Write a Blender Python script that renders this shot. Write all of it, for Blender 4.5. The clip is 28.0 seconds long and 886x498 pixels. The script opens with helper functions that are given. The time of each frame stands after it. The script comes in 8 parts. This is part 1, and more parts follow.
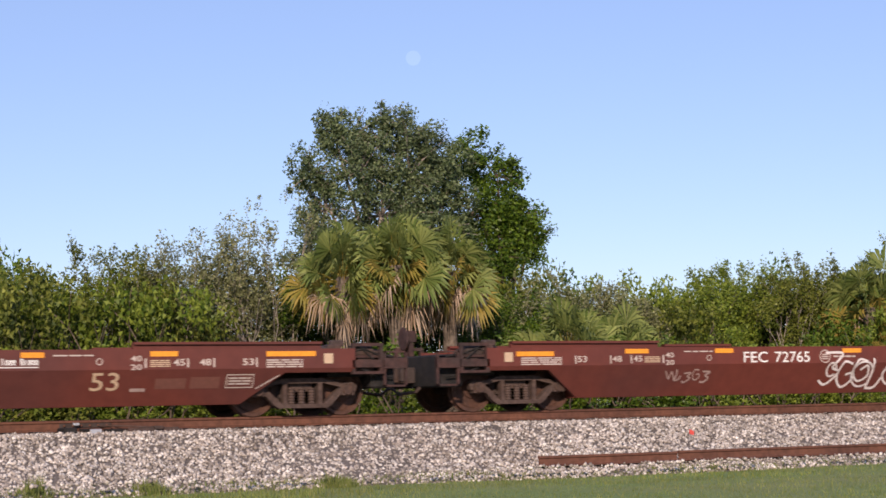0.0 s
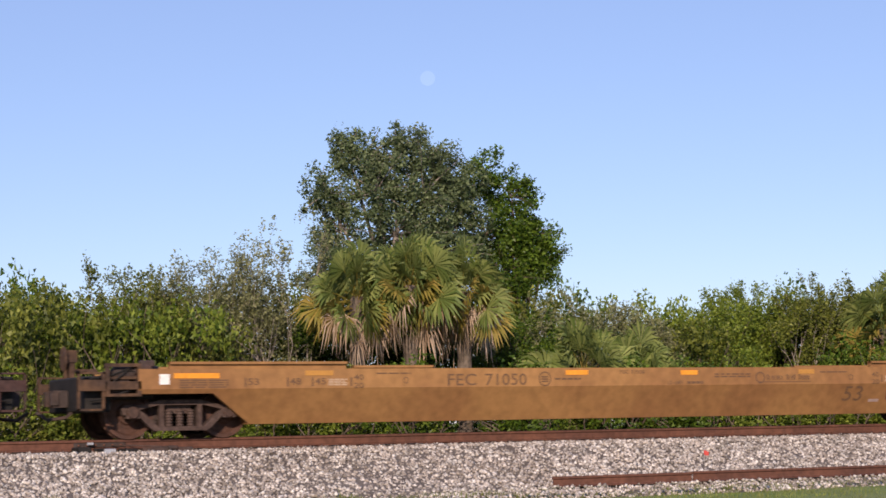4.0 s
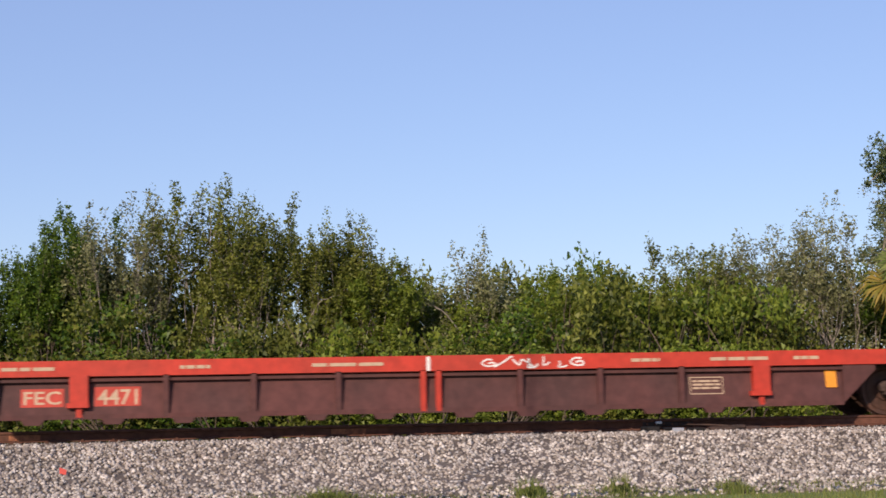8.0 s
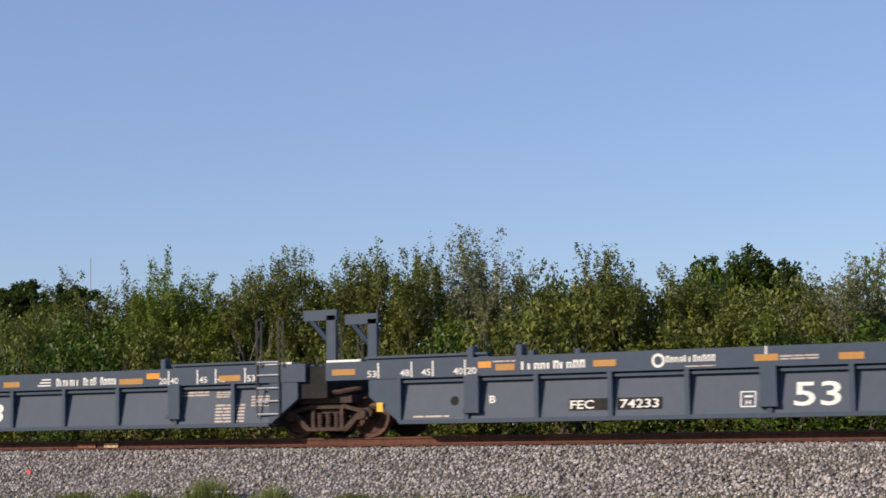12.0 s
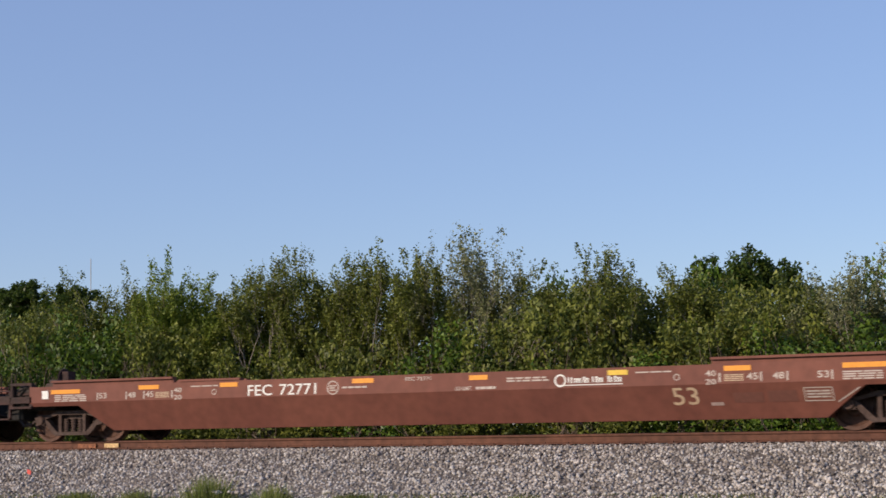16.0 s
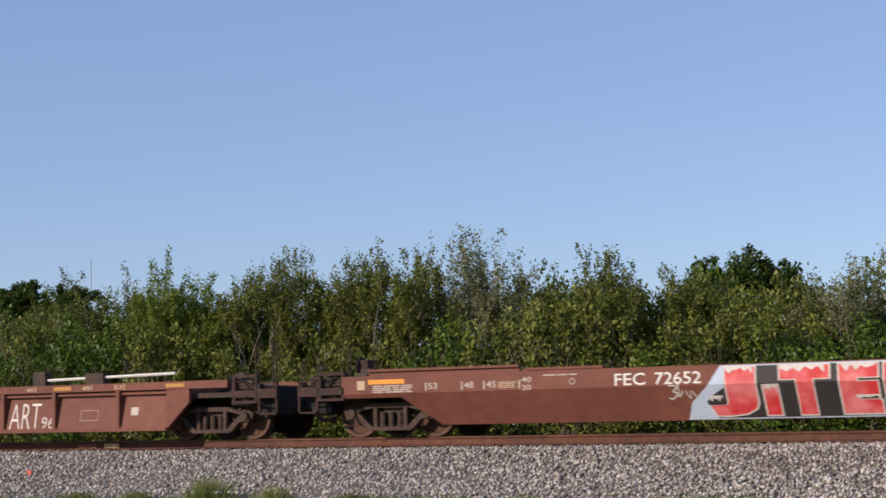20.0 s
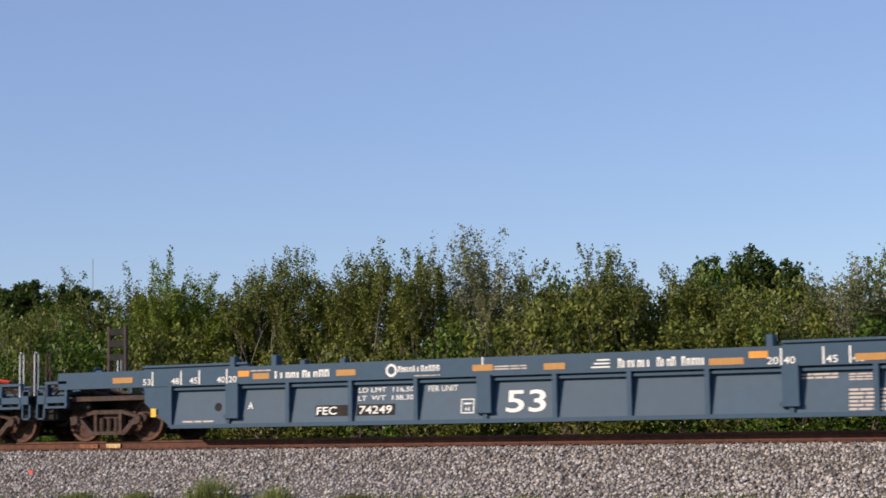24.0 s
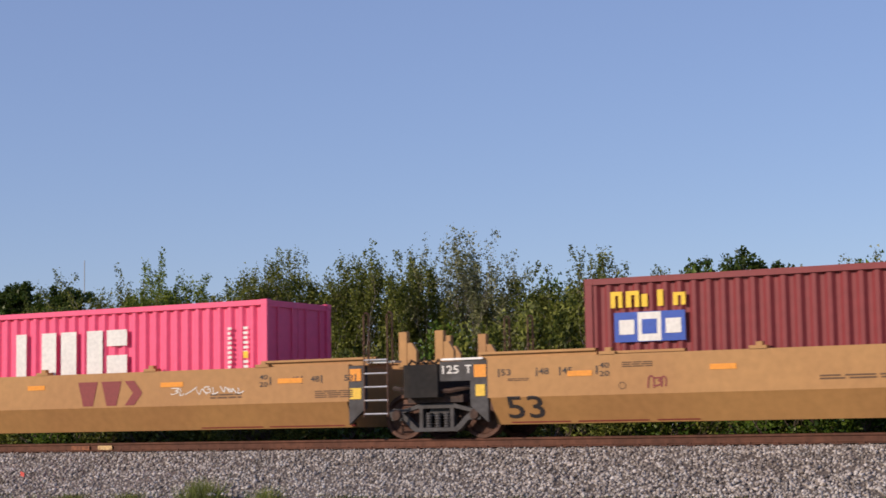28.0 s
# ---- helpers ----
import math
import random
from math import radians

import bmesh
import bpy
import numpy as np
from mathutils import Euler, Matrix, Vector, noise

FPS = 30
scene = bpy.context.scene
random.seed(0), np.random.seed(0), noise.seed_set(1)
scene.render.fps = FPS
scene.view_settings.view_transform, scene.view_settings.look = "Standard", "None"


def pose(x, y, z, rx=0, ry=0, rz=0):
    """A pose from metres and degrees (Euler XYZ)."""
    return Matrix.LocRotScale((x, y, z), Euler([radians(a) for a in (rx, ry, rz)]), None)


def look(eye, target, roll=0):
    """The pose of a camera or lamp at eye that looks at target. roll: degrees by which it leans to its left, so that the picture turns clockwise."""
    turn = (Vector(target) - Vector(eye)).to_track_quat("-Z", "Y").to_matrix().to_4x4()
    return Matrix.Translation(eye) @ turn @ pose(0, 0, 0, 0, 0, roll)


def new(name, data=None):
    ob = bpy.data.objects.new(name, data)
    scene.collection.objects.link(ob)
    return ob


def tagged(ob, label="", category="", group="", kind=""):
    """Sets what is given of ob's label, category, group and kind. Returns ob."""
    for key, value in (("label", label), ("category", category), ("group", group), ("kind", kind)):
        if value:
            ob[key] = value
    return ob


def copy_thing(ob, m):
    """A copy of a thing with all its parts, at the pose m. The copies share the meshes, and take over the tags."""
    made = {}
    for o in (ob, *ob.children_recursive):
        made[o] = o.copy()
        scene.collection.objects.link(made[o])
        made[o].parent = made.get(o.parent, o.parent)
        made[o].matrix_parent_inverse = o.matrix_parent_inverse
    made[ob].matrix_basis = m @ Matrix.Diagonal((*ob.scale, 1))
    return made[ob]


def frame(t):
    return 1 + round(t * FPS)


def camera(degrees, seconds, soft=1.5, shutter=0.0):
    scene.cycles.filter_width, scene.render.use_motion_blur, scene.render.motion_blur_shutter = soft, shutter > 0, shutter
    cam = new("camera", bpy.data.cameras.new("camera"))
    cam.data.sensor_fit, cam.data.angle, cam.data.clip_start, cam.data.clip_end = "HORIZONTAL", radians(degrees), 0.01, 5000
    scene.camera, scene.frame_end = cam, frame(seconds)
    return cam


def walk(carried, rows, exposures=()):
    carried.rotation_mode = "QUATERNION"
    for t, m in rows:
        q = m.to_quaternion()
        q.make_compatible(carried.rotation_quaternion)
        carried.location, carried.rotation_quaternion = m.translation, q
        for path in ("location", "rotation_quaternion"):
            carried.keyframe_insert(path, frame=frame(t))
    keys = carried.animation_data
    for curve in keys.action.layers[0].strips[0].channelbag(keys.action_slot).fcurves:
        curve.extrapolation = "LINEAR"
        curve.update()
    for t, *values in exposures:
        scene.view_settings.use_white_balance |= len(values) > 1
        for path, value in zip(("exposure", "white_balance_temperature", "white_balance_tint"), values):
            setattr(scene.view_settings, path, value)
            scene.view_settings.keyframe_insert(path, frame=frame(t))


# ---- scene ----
# ---------------------------------------------------------------- camera
EYE = (0.0, 0.0, 1.4)          # a person's tripod at the roadside
RAIL_TOP = 1.22
TRACK_Y = 31.5                 # centre line of the track
SIDE = 1.5                     # half width of a well car
SPEED = 24.78                  # metres a second, about 55 miles an hour

cam = camera(27.96, 28.0, soft=1.6, shutter=0.06)
TURNS = [
    (0, 94.946, 1.13, -26.35), (0.5, 95.317, 1.00, -25.86), (1, 96.001, 1.03, -26.47), (1.5, 96.469, 1.035, -26.72),
    (2, 96.679, 1.05, -26.70), (2.5, 96.22, 1.02, -26.68), (3.2, 95.82, 1.02, -26.43), (3.9, 95.62, 1.03, -25.98),
    (4.5, 95.524, 1.05, -25.29), (5, 95.494, 1.11, -24.25), (5.5, 95.474, 1.08, -23.08), (6, 95.345, 1.11, -21.34),
    (6.5, 95.012, 1.07, -19.74), (7, 95.10, 1.07, -15.83), (7.5, 95.208, 1.09, -12.02), (8, 95.269, 1.10, -7.87),
    (8.5, 95.326, 1.04, -3.86), (9, 95.37, 1.03, 0.13), (9.5, 95.411, 1.06, 5.41), (10, 95.453, 1.03, 11.41),
    (10.5, 95.521, 1.04, 17.64), (11, 95.589, 1.05, 23.15), (11.5, 95.683, 1.04, 27.31), (12, 95.713, 0.97, 29.48),
    (12.5, 95.713, 0.97, 29.49), (14.5, 95.713, 0.98, 29.49), (17, 95.714, 0.97, 29.49), (20.5, 95.724, 0.97, 29.50),
    (22.5, 95.724, 0.97, 29.53), (23.5, 95.724, 0.97, 29.55), (24.5, 95.724, 0.97, 29.54), (25, 95.774, 0.97, 29.51),
    (27.5, 95.794, 0.97, 29.51), (28, 95.784, 0.95, 29.29)]
PATH = [(t, pose(*EYE, rx, ry, rz)) for t, rx, ry, rz in TURNS]
walk(cam, PATH, exposures=[(0, 0.08, 6450, 22), (1.2, 0.06, 6450, 22), (2, -0.08, 6450, 21), (2.6, -0.06, 6450, 21), (4.6, 0.05, 6450, 22), (8, -0.04, 6450, 20), (12, -0.10, 6350, 15), (22, -0.08, 6350, 15), (24, -0.05, 6350, 15), (27, -0.02, 6350, 15), (28, -0.26, 6350, 19)])

# ---------------------------------------------------------------- sky and sun
SUN_AZIMUTH, SUN_HEIGHT = 211.0, 23.0     # clockwise from straight across the track
world = bpy.data.worlds.new("sky")
scene.world = world
world.use_nodes = True
wn = world.node_tree.nodes
sky = wn.new("ShaderNodeTexSky")
sky.sky_type, sky.sun_disc = "NISHITA", False
sky.sun_elevation, sky.sun_rotation = radians(SUN_HEIGHT), radians(SUN_AZIMUTH)
sky.altitude, sky.air_density, sky.dust_density, sky.ozone_density = 0, 1.0, 0.1, 3.6
haze = wn.new("ShaderNodeMix")            # an even thin haze over the clear sky
haze.data_type = "RGBA"
haze.inputs["Factor"].default_value = 0.35
haze.inputs["B"].default_value = (3.35, 4.30, 7.3, 1)
world.node_tree.links.new(sky.outputs["Color"], haze.inputs["A"])
world.node_tree.links.new(haze.outputs["Result"], wn["Background"].inputs["Color"])
wn["Background"].inputs["Strength"].default_value = 0.123
sun = new("sun", bpy.data.lights.new("sun", "SUN"))
sun.data.energy, sun.data.angle, sun.data.color = 4.6, radians(0.53), (1.0, 0.85, 0.64)
az, el = radians(SUN_AZIMUTH), radians(SUN_HEIGHT)
sun.matrix_world = look((math.sin(az) * 60 * math.cos(el), math.cos(az) * 60 * math.cos(el), 60 * math.sin(el)), (0, 0, 0))

# ---------------------------------------------------------------- materials


def material(name, rgb, rough=0.7, metal=0.0, grain=8.0, spread=0.25, second=None, amount=0.35, bump=0.15, stain=0.6, vary=0.0, spec=0.3):
    """A surface with fine grain, large stains towards a second colour, relief and, if asked, a shade of its own for each object."""
    m = bpy.data.materials.new(name)
    m.use_nodes = True
    nt = m.node_tree
    n, l = nt.nodes, nt.links
    b = n["Principled BSDF"]
    b.inputs["Roughness"].default_value, b.inputs["Metallic"].default_value = rough, metal
    b.inputs["Specular IOR Level"].default_value = spec
    co = n.new("ShaderNodeTexCoord")
    fine = n.new("ShaderNodeTexNoise")
    fine.inputs["Scale"].default_value, fine.inputs["Detail"].default_value = grain, 6
    l.new(co.outputs["Object"], fine.inputs["Vector"])
    big = n.new("ShaderNodeTexNoise")
    big.inputs["Scale"].default_value, big.inputs["Detail"].default_value = stain, 5
    l.new(co.outputs["Object"], big.inputs["Vector"])
    light = n.new("ShaderNodeMapRange")
    light.inputs["From Min"].default_value, light.inputs["From Max"].default_value = 0.3, 0.7
    light.inputs["To Min"].default_value, light.inputs["To Max"].default_value = 1 - spread, 1 + spread
    l.new(fine.outputs["Fac"], light.inputs["Value"])
    step = n.new("ShaderNodeMapRange")
    step.inputs["From Min"].default_value, step.inputs["From Max"].default_value = 0.42, 0.68
    step.inputs["To Max"].default_value = amount
    l.new(big.outputs["Fac"], step.inputs["Value"])
    mix = n.new("ShaderNodeMix")
    mix.data_type = "RGBA"
    mix.inputs["A"].default_value = (*rgb, 1)
    mix.inputs["B"].default_value = (*(second or [c * 0.6 for c in rgb]), 1)
    l.new(step.outputs["Result"], mix.inputs["Factor"])
    hsv = n.new("ShaderNodeHueSaturation")
    l.new(mix.outputs["Result"], hsv.inputs["Color"])
    if vary:
        info = n.new("ShaderNodeObjectInfo")
        own = n.new("ShaderNodeMapRange")
        own.inputs["To Min"].default_value, own.inputs["To Max"].default_value = 1 - vary, 1 + vary
        l.new(info.outputs["Random"], own.inputs["Value"])
        times = n.new("ShaderNodeMath")
        times.operation = "MULTIPLY"
        l.new(own.outputs["Result"], times.inputs[0])
        l.new(light.outputs["Result"], times.inputs[1])
        l.new(times.outputs["Value"], hsv.inputs["Value"])
    else:
        l.new(light.outputs["Result"], hsv.inputs["Value"])
    l.new(hsv.outputs["Color"], b.inputs["Base Color"])
    if bump:
        bp = n.new("ShaderNodeBump")
        bp.inputs["Strength"].default_value, bp.inputs["Distance"].default_value = bump, 0.02
        l.new(fine.outputs["Fac"], bp.inputs["Height"])
        l.new(bp.outputs["Normal"], b.inputs["Normal"])
    return m


def leafy(name, rgb, other, gloss=0.45, through_=0.36):
    """Leaves: each leaf a shade between two colours, a little light shining through."""
    m = bpy.data.materials.new(name)
    m.use_nodes = True
    n, l = m.node_tree.nodes, m.node_tree.links
    b = n["Principled BSDF"]
    geo_ = n.new("ShaderNodeNewGeometry")
    mix = n.new("ShaderNodeMix")
    mix.data_type = "RGBA"
    mix.inputs["A"].default_value, mix.inputs["B"].default_value = (*rgb, 1), (*other, 1)
    l.new(geo_.outputs["Random Per Island"], mix.inputs["Factor"])
    co = n.new("ShaderNodeTexCoord")
    big = n.new("ShaderNodeTexNoise")
    big.inputs["Scale"].default_value = 0.9
    l.new(co.outputs["Object"], big.inputs["Vector"])
    hsv = n.new("ShaderNodeHueSaturation")
    val = n.new("ShaderNodeMapRange")
    val.inputs["From Min"].default_value, val.inputs["From Max"].default_value = 0.3, 0.7
    val.inputs["To Min"].default_value, val.inputs["To Max"].default_value = 0.72, 1.3
    l.new(big.outputs["Fac"], val.inputs["Value"])
    l.new(val.outputs["Result"], hsv.inputs["Value"])
    l.new(mix.outputs["Result"], hsv.inputs["Color"])
    l.new(hsv.outputs["Color"], b.inputs["Base Color"])
    b.inputs["Roughness"].default_value = gloss
    b.inputs["Specular IOR Level"].default_value = 0.25
    tr = n.new("ShaderNodeBsdfTranslucent")
    l.new(hsv.outputs["Color"], tr.inputs["Color"])
    ms = n.new("ShaderNodeMixShader")
    ms.inputs["Fac"].default_value = through_
    l.new(b.outputs["BSDF"], ms.inputs[1])
    l.new(tr.outputs["BSDF"], ms.inputs[2])
    l.new(ms.outputs["Shader"], n["Material Output"].inputs["Surface"])
    return m


def plain(name, rgb, rough=0.5, metal=0.0, spec=0.4):
    return material(name, rgb, rough, metal, grain=14, spread=0.10, amount=0.2, bump=0.05, stain=1.5, spec=spec)


OXIDE = material("oxide red car paint", (0.134, 0.033, 0.022), 0.6, grain=5, spread=0.10, second=(0.085, 0.030, 0.026), amount=0.7, bump=0.04, stain=0.35)
# end framing: mottled grime, darkened further for the shade at the car ends
SHADE_GRIME = material("brown end framing, grime and shade in the colour", (0.058, 0.028, 0.024), 0.8, grain=11, spread=0.35, second=(0.035, 0.024, 0.022), amount=0.9, bump=0.15, stain=2.5)
SHADE_GRIME_TAN = material("tan end framing, grime and shade in the colour", (0.095, 0.050, 0.026), 0.75, grain=11, spread=0.35, second=(0.035, 0.022, 0.018), amount=0.9, bump=0.15, stain=2.5)
GREY_STEEL = material("dull grey cast steel", (0.075, 0.072, 0.074), 0.7, grain=12, spread=0.25, second=(0.045, 0.04, 0.038), amount=0.8, bump=0.15, stain=3)
OXIDE_FADED = material("faded oxide red car paint", (0.185, 0.066, 0.045), 0.68, grain=5, spread=0.14, second=(0.145, 0.050, 0.036), amount=0.8, bump=0.05, stain=0.5)
TAN = material("faded yellow car paint", (0.32, 0.165, 0.058), 0.6, grain=6, spread=0.16, second=(0.225, 0.105, 0.040), amount=0.85, bump=0.05, stain=0.5)
BUFF = material("orange tan car paint", (0.318, 0.147, 0.050), 0.6, grain=6, spread=0.10, second=(0.26, 0.105, 0.045), amount=0.7, bump=0.04, stain=0.4)
TRAILER_YELLOW = material("buff yellow car paint", (0.44, 0.235, 0.085), 0.55, grain=6, spread=0.08, second=(0.36, 0.18, 0.07), amount=0.6, bump=0.03, stain=0.4)
BLUE = material("slate blue car paint", (0.028, 0.070, 0.122), 0.55, grain=6, spread=0.08, second=(0.036, 0.068, 0.110), amount=0.6, bump=0.03, stain=0.4)
SLATE = material("grey blue car paint", (0.044, 0.066, 0.104), 0.55, grain=6, spread=0.08, second=(0.038, 0.058, 0.092), amount=0.6, bump=0.03, stain=0.4)
RED = material("bright red car paint", (0.50, 0.045, 0.025), 0.5, grain=7, spread=0.15, second=(0.35, 0.05, 0.03), amount=0.5, bump=0.05, stain=0.8)
RED_BODY = material("grimy dark red car side", (0.105, 0.038, 0.034), 0.75, grain=6, spread=0.2, second=(0.065, 0.032, 0.03), amount=0.8, bump=0.08, stain=0.6)
DARK_STEEL = material("grimy dark steel", (0.05, 0.036, 0.032), 0.75, grain=12, spread=0.3, second=(0.085, 0.045, 0.032), amount=0.7, bump=0.2, stain=2)
TRUCK_STEEL = material("dusty rusted cast steel", (0.080, 0.052, 0.043), 0.85, grain=15, spread=0.35, second=(0.050, 0.030, 0.024), amount=0.8, bump=0.25, stain=3)
GREY_METAL = plain("pale grey metal", (0.55, 0.55, 0.56), 0.4, 0.6)
BLACK = material("black equipment paint", (0.013, 0.012, 0.012), 0.8, grain=10, spread=0.3, second=(0.035, 0.028, 0.024), amount=0.6, bump=0.1, stain=2)
WHEEL_STEEL = material("brown rusted wheel steel", (0.105, 0.052, 0.036), 0.6, metal=0.3, grain=10, spread=0.25, second=(0.05, 0.03, 0.025), amount=0.7, bump=0.1, stain=4)
RAIL_RUST = material("rusted rail steel", (0.128, 0.054, 0.034), 0.8, grain=9, spread=0.25, second=(0.080, 0.036, 0.026), amount=0.8, bump=0.15, stain=0.9)
RAIL_SHINE = plain("polished rail head", (0.55, 0.55, 0.56), 0.22, 1.0)
TIE = material("weathered tie wood", (0.075, 0.055, 0.042), 0.9, grain=12, spread=0.35, second=(0.04, 0.03, 0.026), amount=0.8, bump=0.4, stain=2, vary=0.2)
ORANGE = plain("orange reflective tape", (0.80, 0.30, 0.025), 0.4)
YELLOW = plain("yellow reflective tape", (0.75, 0.48, 0.05), 0.4)
AMBER = plain("weathered amber tape", (0.46, 0.22, 0.045), 0.5)
WHITE = plain("white stencil paint", (0.76, 0.74, 0.70), 0.5)
DULL_WHITE = plain("worn white stencil paint", (0.50, 0.42, 0.37), 0.6)
CREAM = plain("faded cream stencil paint", (0.50, 0.36, 0.24), 0.6)
INK = plain("dark stencil paint", (0.035, 0.03, 0.03), 0.6)
INK_FADED = plain("faded dark stencil paint", (0.13, 0.07, 0.035), 0.65)
INK_GHOST = plain("almost worn-off dark stencil paint", (0.20, 0.094, 0.040), 0.65)
BUFF_PALE = material("sun-bleached tan car paint", (0.46, 0.27, 0.10), 0.6, grain=9, spread=0.22, second=(0.36, 0.18, 0.066), amount=0.8, bump=0.03)
LETTER_RED = plain("dull red stencil paint", (0.23, 0.035, 0.035), 0.55)
GREY_PAINT = material("grey spray paint", (0.22, 0.18, 0.16), 0.6, grain=6, spread=0.15, bump=0.02)
SILVER_SPRAY = material("silver and cream spray paint", (0.58, 0.50, 0.42), 0.5, grain=5, spread=0.15, second=(0.42, 0.36, 0.33), amount=0.6, bump=0.02, stain=2.5)
CREAM_SPRAY = material("cream spray paint with grey fades", (0.56, 0.42, 0.29), 0.55, grain=5, spread=0.15, second=(0.36, 0.30, 0.25), amount=0.7, bump=0.02, stain=2.2)
RED_SPRAY = material("red spray paint fading to pink", (0.62, 0.045, 0.05), 0.5, grain=4, spread=0.1, second=(0.75, 0.30, 0.30), amount=0.7, bump=0.02, stain=2.0)
SKY_SPRAY = plain("pale blue spray paint", (0.50, 0.58, 0.72), 0.5)
CHALK = plain("white spray line", (0.66, 0.60, 0.57), 0.6)
DULL_CHALK = plain("dull white spray line", (0.36, 0.26, 0.23), 0.6)
STENCIL_GHOST = plain("painted-over stencil", (0.150, 0.058, 0.042), 0.65)
BAR_BLUE = plain("blue sign paint", (0.02, 0.08, 0.42), 0.4)
BAR_YELLOW = plain("yellow sign paint", (0.85, 0.55, 0.02), 0.4)
CONTAINER_RED = material("maroon container paint", (0.235, 0.042, 0.045), 0.5, grain=6, spread=0.08, second=(0.20, 0.042, 0.045), amount=0.5, bump=0.03, stain=0.6)
CONTAINER_PINK = material("magenta container paint", (0.88, 0.115, 0.235), 0.45, grain=6, spread=0.05, second=(0.82, 0.105, 0.215), amount=0.4, bump=0.02, stain=0.6)
STONE = material("grey crushed stone", (0.345, 0.302, 0.262), 0.9, grain=3, spread=0.34, second=(0.225, 0.175, 0.138), amount=0.85, bump=0.2, stain=0.22)
# bed colour kept dark to stand for the shadowed gaps between stones
GAP_SHADE = material("stone bed darkened as gap shade", (0.150, 0.125, 0.105), 0.95, grain=25, spread=0.35, second=(0.10, 0.08, 0.065), amount=0.8, bump=0.4, stain=0.8)
TURF = material("mown grass turf", (0.155, 0.210, 0.060), 0.95, grain=18, spread=0.35, second=(0.205, 0.215, 0.080), amount=0.8, bump=0.5, stain=0.25)
ASPHALT = material("grey asphalt", (0.052, 0.050, 0.050), 0.9, grain=60, spread=0.3, second=(0.04, 0.038, 0.038), amount=0.6, bump=0.3, stain=0.4)
BARK = material("grey brown bark", (0.135, 0.105, 0.08), 0.95, grain=14, spread=0.4, second=(0.08, 0.06, 0.045), amount=0.8, bump=0.6, stain=3)
PALE_TWIG = material("bleached twig bark", (0.31, 0.265, 0.225), 0.9, grain=14, spread=0.3, bump=0.3, stain=3)
LEAF = leafy("mid green leaves", (0.044, 0.066, 0.008), (0.225, 0.240, 0.044), 0.5, 0.26)
LEAF_DARK = leafy("dark green leaves", (0.028, 0.054, 0.010), (0.078, 0.110, 0.018))
LEAF_FRESH = leafy("fresh green leaves", (0.056, 0.100, 0.008), (0.250, 0.300, 0.042), 0.5, 0.28)
LEAF_DEEP = leafy("deep green glossy leaves", (0.022, 0.056, 0.006), (0.125, 0.190, 0.020), 0.42, 0.22)
LEAF_GREY = leafy("grey green leaves", (0.085, 0.100, 0.034), (0.300, 0.300, 0.140), 0.5, 0.26)
LEAF_DULL = leafy("dull olive leaves", (0.046, 0.076, 0.026), (0.200, 0.245, 0.118), 0.48, 0.26)
PALM_GREEN = leafy("palm frond green", (0.100, 0.145, 0.032), (0.275, 0.305, 0.090), 0.5)
PALM_GOLD = leafy("yellowing palm frond", (0.200, 0.180, 0.030), (0.370, 0.265, 0.060), 0.6)
PALM_DRY = leafy("dry brown palm frond", (0.42, 0.29, 0.19), (0.62, 0.48, 0.36), 0.7)
GRASS_BLADE = leafy("grass blades", (0.125, 0.185, 0.035), (0.26, 0.26, 0.085), 0.6)
# ---------------------------------------------------------------- mesh tools


def part(name, bm, mat, parent, label="", at=None):
    """Links a bmesh as one mesh object under a thing or a part."""
    me = bpy.data.meshes.new(name)
    bm.to_mesh(me)
    bm.free()
    return put(name, me, mat, parent, label, at)


def put(name, me, mat, parent, label="", at=None):
    """Links mesh data as an object under a thing; alike pieces share the data."""
    if mat and not me.materials:
        me.materials.append(mat)
    ob = new(name, me)
    ob.parent = parent
    if at is not None:
        ob.matrix_basis = at
    if label:
        tagged(ob, label)
    return ob


def box(bm, x0, x1, y0, y1, z0, z1, bevel=0.0):
    vs = [bm.verts.new((x, y, z)) for x in (x0, x1) for y in (y0, y1) for z in (z0, z1)]
    fs = [bm.faces.new([vs[i] for i in q]) for q in ((0, 1, 3, 2), (4, 6, 7, 5), (0, 4, 5, 1), (2, 3, 7, 6), (0, 2, 6, 4), (1, 5, 7, 3))]
    if bevel:
        edges = {e for f in fs for e in f.edges}
        bmesh.ops.bevel(bm, geom=list(edges), offset=bevel, segments=1, affect="EDGES", profile=0.5)
    return bm


def boxes(*rows, bevel=0.0):
    bm = bmesh.new()
    for r in rows:
        box(bm, *r, bevel=bevel)
    return bm


def prism(bm, outline, y0, y1):
    """A plate with an outline in x and z, from y0 to y1."""
    a = [bm.verts.new((x, y0, z)) for x, z in outline]
    b = [bm.verts.new((x, y1, z)) for x, z in outline]
    bm.faces.new(a)
    bm.faces.new(b[::-1])
    k = len(outline)
    for i in range(k):
        bm.faces.new((a[i], b[i], b[(i + 1) % k], a[(i + 1) % k]))
    bmesh.ops.recalc_face_normals(bm, faces=bm.faces)
    return bm


